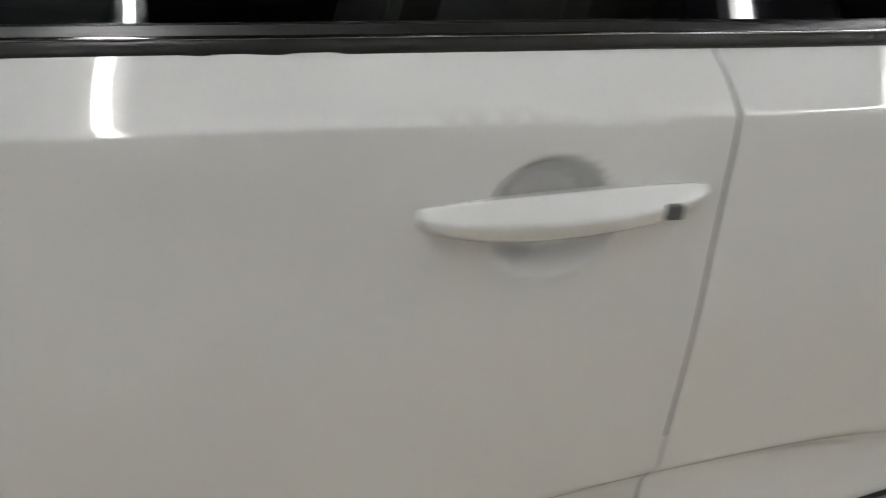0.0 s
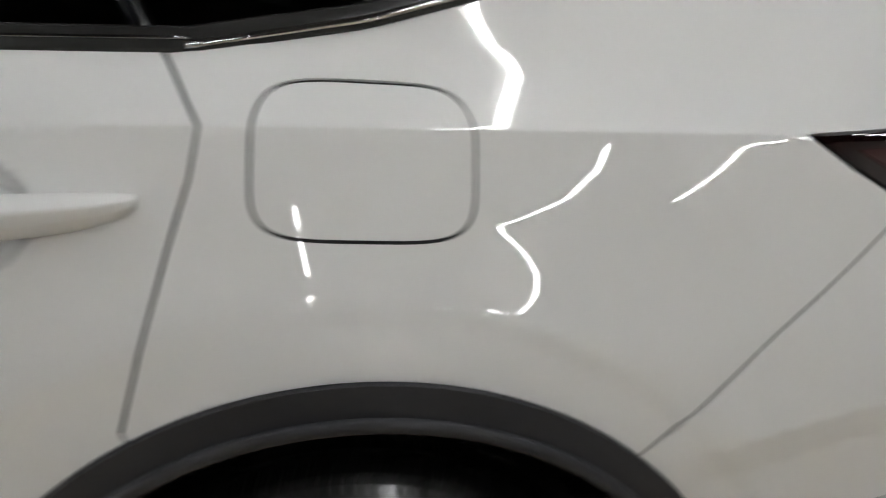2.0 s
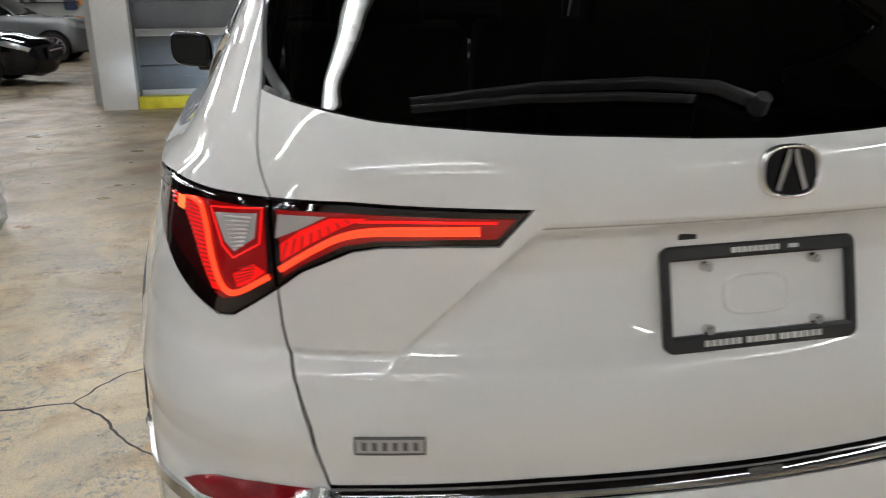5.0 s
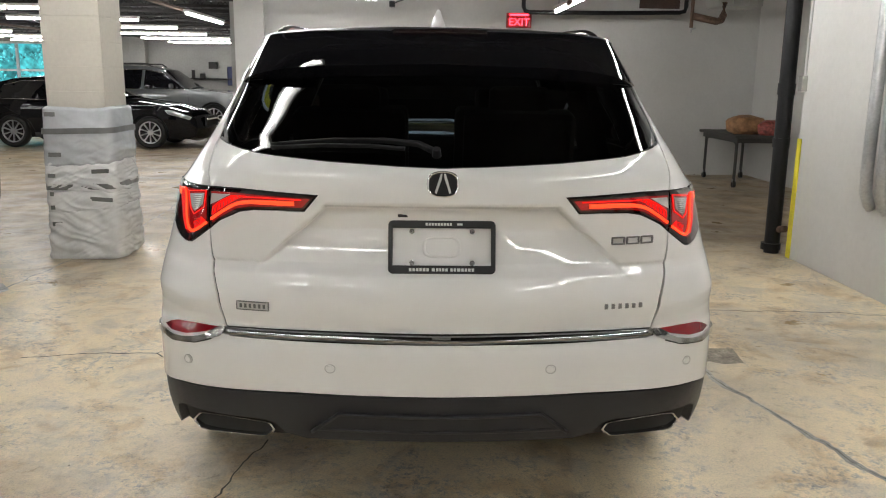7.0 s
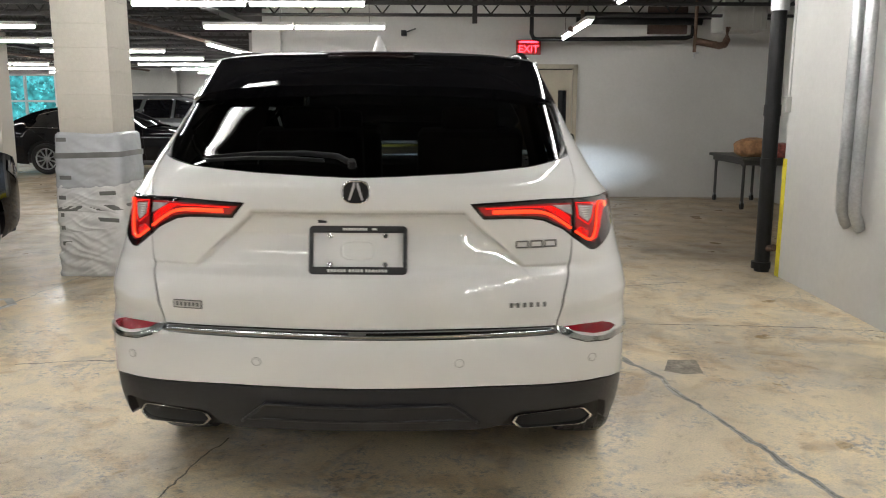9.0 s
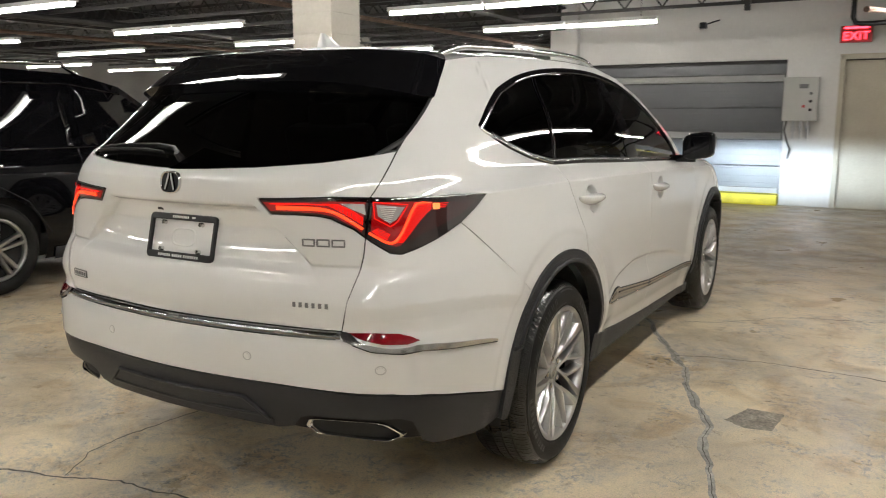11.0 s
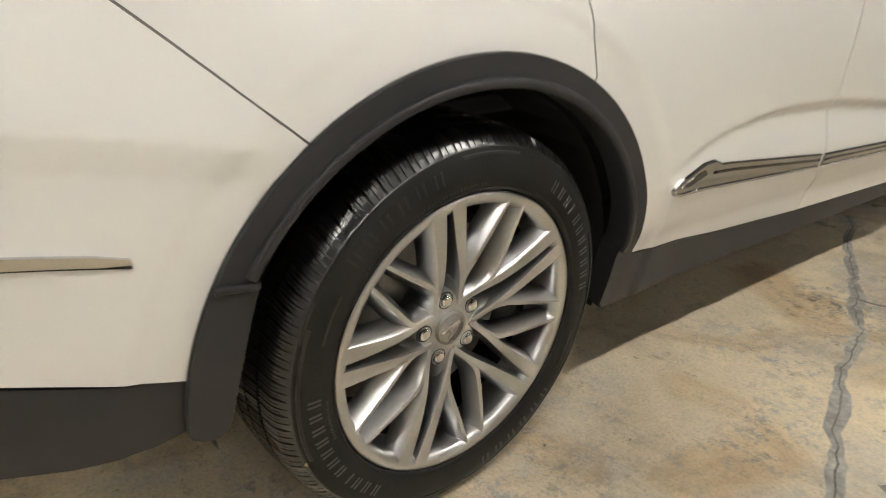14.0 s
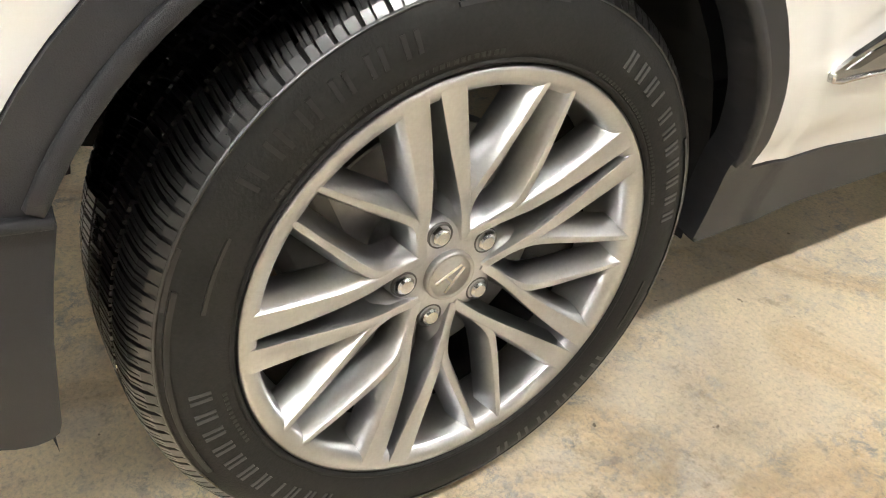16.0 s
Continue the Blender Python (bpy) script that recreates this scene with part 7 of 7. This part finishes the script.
# ---- the other parked cars ----
M_HEAD_OFF = material("clear_headlamp", (0.45, 0.46, 0.48), 0.1, 0.6, coat=1.0)
M_TAIL_OFF = material("dark_tail_lamp", (0.14, 0.006, 0.008), 0.12, coat=1.0)
# disc behind the spokes, the shade there put into its dark colour
M_RIM_SHADE = material("shaded_rim", (0.02, 0.02, 0.02), 0.5, 0.3, grain=0.2)


def flat_mesh(outline, step, grid):
    """Triangles within a closed outline of (y, z)."""
    edge = dense(outline, step)
    ys, zs = [q[0] for q in edge], [q[1] for q in edge]
    gy, gz = np.meshgrid(np.arange(min(ys) + 0.03, max(ys), grid), np.arange(min(zs) + 0.03, max(zs), grid))
    gy, gz = gy.ravel(), gz.ravel()
    ring = np.array(edge)
    far = np.hypot(gy[:, None] - ring[None, :, 0], gz[:, None] - ring[None, :, 1]).min(1) > grid * 0.45
    keep = inside(gy, gz, edge) & far
    pts = [Vector(q) for q in edge] + [Vector(q) for q in zip(gy[keep], gz[keep])]
    got = delaunay_2d_cdt(pts, [(k, (k + 1) % len(edge)) for k in range(len(edge))], [], 0, 1e-6)
    tri = np.array([f for f in got[2] if len(f) == 3])
    v = np.array([tuple(q) for q in got[0]])
    c = v[tri].mean(1)
    tri = tri[inside(c[:, 0], c[:, 1], edge)]
    a, b, d = v[tri[:, 0]], v[tri[:, 1]], v[tri[:, 2]]
    turn = (b - a)[:, 0] * (d - a)[:, 1] - (b - a)[:, 1] * (d - a)[:, 0]
    tri[turn < 0] = tri[turn < 0][:, ::-1]
    return v, [tuple(int(i) for i in t) for t in tri]


def parked_car(name, label, mat, width, profile, marks, belt, wheelbase, radius, panes, lamp, spokes, rails, seams):
    """A parked car facing +y with its rear axle at the origin. profile: (y, z) from the nose's foot over the roof to the tail's foot;
    marks: the profile's indices of windscreen foot and top, rear window top and foot."""
    car = empty(name)
    tagged(car, label, "car")
    roof = max(q[1] for q in profile)
    y1, y0 = max(q[0] for q in profile), min(q[0] for q in profile)

    def half(y, z):
        e = np.minimum(np.minimum((y - y0) / 0.55, (y1 - y) / 0.75), 1.0)
        low = np.interp(z, (0.2, 0.36, 0.60, belt - 0.10, belt), (0.93, 0.985, 1.0, 0.985, 0.945))
        high = 0.945 - 0.235 * np.clip((z - belt) / (roof - belt), 0, 1) ** 1.15
        return width / 2 * np.where(z < belt, low, high) * (1 - 0.19 * (1 - e) ** 2)

    def overlay(part_name, outline, m, off, parent, text=""):
        for s in (1, -1):
            v, f = flat_mesh(outline, 0.06, 0.12)
            verts = [(s * (float(half(y, z)) + off), y, z) for y, z in v]
            solid(part_name, verts, f if s > 0 else [tuple(reversed(q)) for q in f], m, parent, text, smooth=True)

    def ribbon(part_name, path, w, off, m):
        pts = dense(path, 0.05, False)
        for s in (1, -1):
            verts = []
            for k, (y, z) in enumerate(pts):
                (ya, za), (yb, zb) = pts[max(k - 1, 0)], pts[min(k + 1, len(pts) - 1)]
                d = math.hypot(yb - ya, zb - za) or 1.0
                ny, nz = -(zb - za) / d * w / 2, (yb - ya) / d * w / 2
                for q, o in ((-1, 0.0), (-1, off), (1, off), (1, 0.0)):
                    verts.append((s * (float(half(y + q * ny, z + q * nz)) + o), y + q * ny, z + q * nz))
            f = [(4 * k + j, 4 * k + j + 1, 4 * k + j + 5, 4 * k + j + 4) for k in range(len(pts) - 1) for j in range(3)]
            fixed_normals(solid(part_name, verts, f, m, car, smooth=True))

    foot = []
    for hub in (0.0, wheelbase):
        foot += [(hub - (radius + 0.055) * math.cos(a), radius + (radius + 0.055) * math.sin(a)) for a in (radians(-18 + 216 * k / 18) for k in range(19))]
    outline = profile + foot
    for s in (1, -1):
        v, f = flat_mesh(outline, 0.05, 0.07)
        verts = [(s * float(half(y, z)), y, z) for y, z in v]
        solid("body_side", verts, f if s > 0 else [tuple(reversed(q)) for q in f], mat, car, smooth=True)
    cuts = (0, *marks, len(profile) - 1)
    for k, (part_name, m) in enumerate((("hood", mat), ("windscreen", M_GLOSS_BLACK), ("roof", mat), ("rear_window", M_GLOSS_BLACK), ("tail", mat))):
        line = dense(profile[cuts[k]:cuts[k + 1] + 1], 0.06, False)
        verts, cols = [], 16
        for i, (y, z) in enumerate(line):
            (ya, za), (yb, zb) = line[max(i - 1, 0)], line[min(i + 1, len(line) - 1)]
            d = math.hypot(yb - ya, zb - za)
            ny, nz = (zb - za) / d, -(yb - ya) / d
            hw = float(half(y, z))
            out = 0.035 * abs(nz) + 0.12 * abs(ny) * (z < belt + 0.02)
            for c in range(cols + 1):
                t = -1 + 2 * c / cols
                verts.append((hw * t, y + ny * out * (1 - t * t), z + nz * out * (1 - t * t)))
        faces = [(i * (cols + 1) + c, i * (cols + 1) + c + 1, (i + 1) * (cols + 1) + c + 1, (i + 1) * (cols + 1) + c) for i in range(len(line) - 1) for c in range(cols)]
        ob = solid(part_name, verts, faces, m, car, smooth=True)
        fixed_normals(ob)
    part("underbody", box_bm((width * 0.86, y1 - y0 - 0.35, 0.20), (0, (y0 + y1) / 2, 0.34), 0.05), M_GAP, car)
    for hub in (0.0, wheelbase):
        part("wheel_well", box_bm((width * 0.90, 2 * radius + 0.16, 0.42), (0, hub, radius + 0.20), 0.1), M_LINER, car)
    for pane in panes:
        overlay("side_window", pane, M_GLOSS_BLACK, 0.005, car)
    top = [q for q in panes[0][1:3]] + [q for q in panes[-1][1:4]]
    bright = M_GLOSS_BLACK if name == "black_suv" else M_STRIP
    ribbon("window_strip", sorted(top, reverse=True), 0.018, 0.010, bright)
    ribbon("window_strip", [panes[0][0], panes[0][-1], panes[-1][0], panes[-1][-1]], 0.016, 0.010, bright)
    for seam in seams:
        ribbon("door_seam", seam, 0.007, 0.0015, M_GAP)
    for y in [seams[k][0][0] for k in range(min(2, len(seams)))]:
        ribbon("door_handle", [(y + 0.10, belt - 0.11), (y + 0.29, belt - 0.105)], 0.026, 0.022, M_STRIP if name == "black_suv" else mat)
    ribbon("sill", [(wheelbase - radius - 0.12, 0.27), (radius + 0.12, 0.27)], 0.10, 0.012, M_CLAD)
    overlay("head_lamp", lamp, M_HEAD_OFF, 0.010, car, "clear headlamp")
    overlay("tail_lamp", [(y0 + 0.03, belt - 0.06), (y0 + 0.30, belt - 0.05), (y0 + 0.26, belt - 0.19), (y0 + 0.03, belt - 0.24)], M_TAIL_OFF, 0.008, car)
    part("grille", box_bm((width * 0.50, 0.05, 0.22), (0, y1 + 0.095, 0.56), 0.03), M_GAP, car)
    part("grille_bar", box_bm((width * 0.50, 0.03, 0.035), (0, y1 + 0.125, 0.60), 0.01), M_CHROME, car)
    fy = profile[marks[0]][0]
    for s in (1, -1):
        bm = bmesh.new()
        bmesh.ops.create_uvsphere(bm, u_segments=20, v_segments=12, radius=1.0)
        for q in bm.verts:
            q.co = Vector((s * (width / 2 + 0.09), fy - 0.42, belt + 0.10)) + Vector((math.copysign(abs(q.co.x) ** 0.6, q.co.x) * 0.10, math.copysign(abs(q.co.y) ** 0.7, q.co.y) * 0.055, math.copysign(abs(q.co.z) ** 0.6, q.co.z) * 0.07))
        part("door_mirror", bm, mat, car, smooth=True)
        if rails:
            ra, rb = profile[marks[1]][0] - 0.35, profile[marks[2]][0] + 0.15
            x = s * width / 2 * 0.66
            tv, tf = tube([(x, rb, roof - 0.05), (x, rb + 0.12, roof + 0.045), (x, ra - 0.15, roof + 0.06), (x, ra, roof - 0.03)], 0.02, 8)
            solid("roof_rail", tv, tf, M_SATIN if name == "black_suv" else M_STEEL_DARK, car, smooth=True)
    for hub in (0.0, wheelbase):
        for s in (1, -1):
            place = lambda pts: [(s * (x + width / 2 - 0.13), y + hub, z + radius) for x, y, z in pts]
            k = radius / 0.345
            tyre = lathe([(r * k, x) for r, x in ((0.232, 0.06), (0.245, 0.105), (0.285, 0.118), (0.318, 0.108), (0.336, 0.085), (0.345, 0.05), (0.345, -0.05), (0.325, -0.10), (0.232, -0.10))], 56)
            w = fixed_normals(solid("wheel", place(tyre[0]), tyre[1], M_TYRE, car, "black tyre on a silver alloy wheel", smooth=True))
            rim = lathe([(r * k, x) for r, x in ((0.0, 0.01), (0.205, 0.01), (0.215, 0.06))], 48)
            fixed_normals(solid("rim_inside", place(rim[0]), rim[1], M_RIM_SHADE, w, smooth=True))
            lip = lathe([(r * k, x) for r, x in ((0.214, 0.055), (0.218, 0.092), (0.228, 0.098), (0.236, 0.092), (0.236, 0.07))], 56)
            fixed_normals(solid("rim", place(lip[0]), lip[1], M_ALLOY, w, smooth=True))
            cap = lathe([(0.0, 0.092), (0.030, 0.092), (0.046, 0.086), (0.058, 0.07), (0.06, 0.02)], 32)
            fixed_normals(solid("hub", place(cap[0]), cap[1], M_ALLOY, w, smooth=True))
            for q in range(spokes):
                a = 2 * math.pi * q / spokes + 0.3
                ca, sa = math.cos(a), math.sin(a)
                if spokes > 5:
                    bars = [((0.03, 0.0, 0.016), (0.225, 0.0, 0.026))]
                else:
                    bars = [((0.03, d * 0.014, 0.030), (0.222, d * 0.034, 0.030)) for d in (1, -1)]
                vs, fs = [], []
                for (pa, qa, wa), (pb, qb, wb) in bars:
                    n0 = len(vs)
                    for p, qq, ww in ((pa, qa, wa), (0.5 * (pa + pb), 0.5 * (qa + qb), 0.5 * (wa + wb)), (pb, qb, wb)):
                        for side, x in ((-0.62, 0.05), (-0.5, 0.080), (-0.3, 0.086), (0.3, 0.086), (0.5, 0.080), (0.62, 0.05)):
                            u, t = p * k, qq + side * ww
                            vs.append((x + 0.004 * (p > 0.1), u * ca - t * sa, u * sa + t * ca))
                    fs += [(n0 + 6 * i + j, n0 + 6 * i + j + 1, n0 + 6 * i + j + 7, n0 + 6 * i + j + 6) for i in range(2) for j in range(5)]
                fixed_normals(solid("spoke", place(vs), fs, M_ALLOY, w))
    return car


SUV_LINE = [(3.55, 0.30), (3.66, 0.36), (3.70, 0.55), (3.66, 0.82), (3.52, 0.97), (3.1, 1.05), (2.4, 1.10), (2.06, 1.13), (1.38, 1.64), (1.0, 1.74), (0.3, 1.77), (-0.5, 1.75), (-0.85, 1.70), (-0.99, 1.22), (-1.06, 0.92), (-1.06, 0.45), (-0.95, 0.33)]
SUV_PANES = (
    [(1.98, 1.14), (1.36, 1.58), (0.86, 1.66), (0.83, 1.13)],
    [(0.75, 1.13), (0.78, 1.66), (0.02, 1.67), (-0.16, 1.13)],
    [(-0.26, 1.14), (-0.10, 1.66), (-0.70, 1.63), (-0.84, 1.22)],
)
SUV_SEAMS = ([(0.79, 1.13), (0.80, 0.34)], [(-0.20, 1.13), (-0.10, 0.95), (0.28, 0.72), (0.46, 0.45)], [(2.05, 1.13), (2.12, 0.40)])
suv = parked_car("black_suv", "glossy black older SUV parked beside the column", M_BLACK_PAINT, 1.96, SUV_LINE, (7, 8, 12, 13), 1.12, 2.70, 0.365, SUV_PANES, [(3.60, 0.86), (3.30, 0.96), (3.26, 0.86), (3.58, 0.74)], 5, True, SUV_SEAMS)
suv.matrix_basis = pose(-4.85, 0.63, 0)
SEDAN_LINE = [(3.58, 0.20), (3.70, 0.26), (3.76, 0.44), (3.73, 0.62), (3.60, 0.74), (3.2, 0.86), (2.5, 0.95), (2.16, 0.99), (1.38, 1.36), (0.98, 1.42), (0.5, 1.44), (0.0, 1.40), (-0.30, 1.32), (-0.82, 1.08), (-1.02, 1.03), (-1.08, 0.90), (-1.06, 0.45), (-0.95, 0.26)]
SEDAN_PANES = (
    [(2.0, 0.99), (1.34, 1.315), (0.84, 1.375), (0.80, 0.985)],
    [(0.72, 0.985), (0.76, 1.375), (0.20, 1.365), (-0.16, 1.27), (-0.44, 1.07), (-0.40, 1.01)],
)
SEDAN_SEAMS = ([(0.76, 0.97), (0.77, 0.30)], [(-0.30, 0.98), (-0.05, 0.80), (0.38, 0.55), (0.46, 0.36)], [(2.12, 0.96), (2.18, 0.34)])
sedan = parked_car("black_sedan", "glossy black sedan parked across the garage", M_BLACK_PAINT, 1.86, SEDAN_LINE, (7, 8, 12, 13), 0.975, 2.80, 0.335, SEDAN_PANES, [(3.66, 0.66), (3.30, 0.80), (3.14, 0.80), (3.20, 0.72), (3.62, 0.60)], 10, False, SEDAN_SEAMS)
sedan.matrix_basis = pose(-8.47, 14.33, 0, 0, 0, -90)
grey = parked_car("grey_suv", "dark grey SUV parked behind the sedan", M_GREY_PAINT, 1.94, SUV_LINE, (7, 8, 12, 13), 1.12, 2.75, 0.37, SUV_PANES, [(3.60, 0.88), (3.26, 0.97), (3.20, 0.88), (3.58, 0.78)], 10, True, SUV_SEAMS)
grey.matrix_basis = pose(-8.62, 20.4, 0, 0, 0, -90)
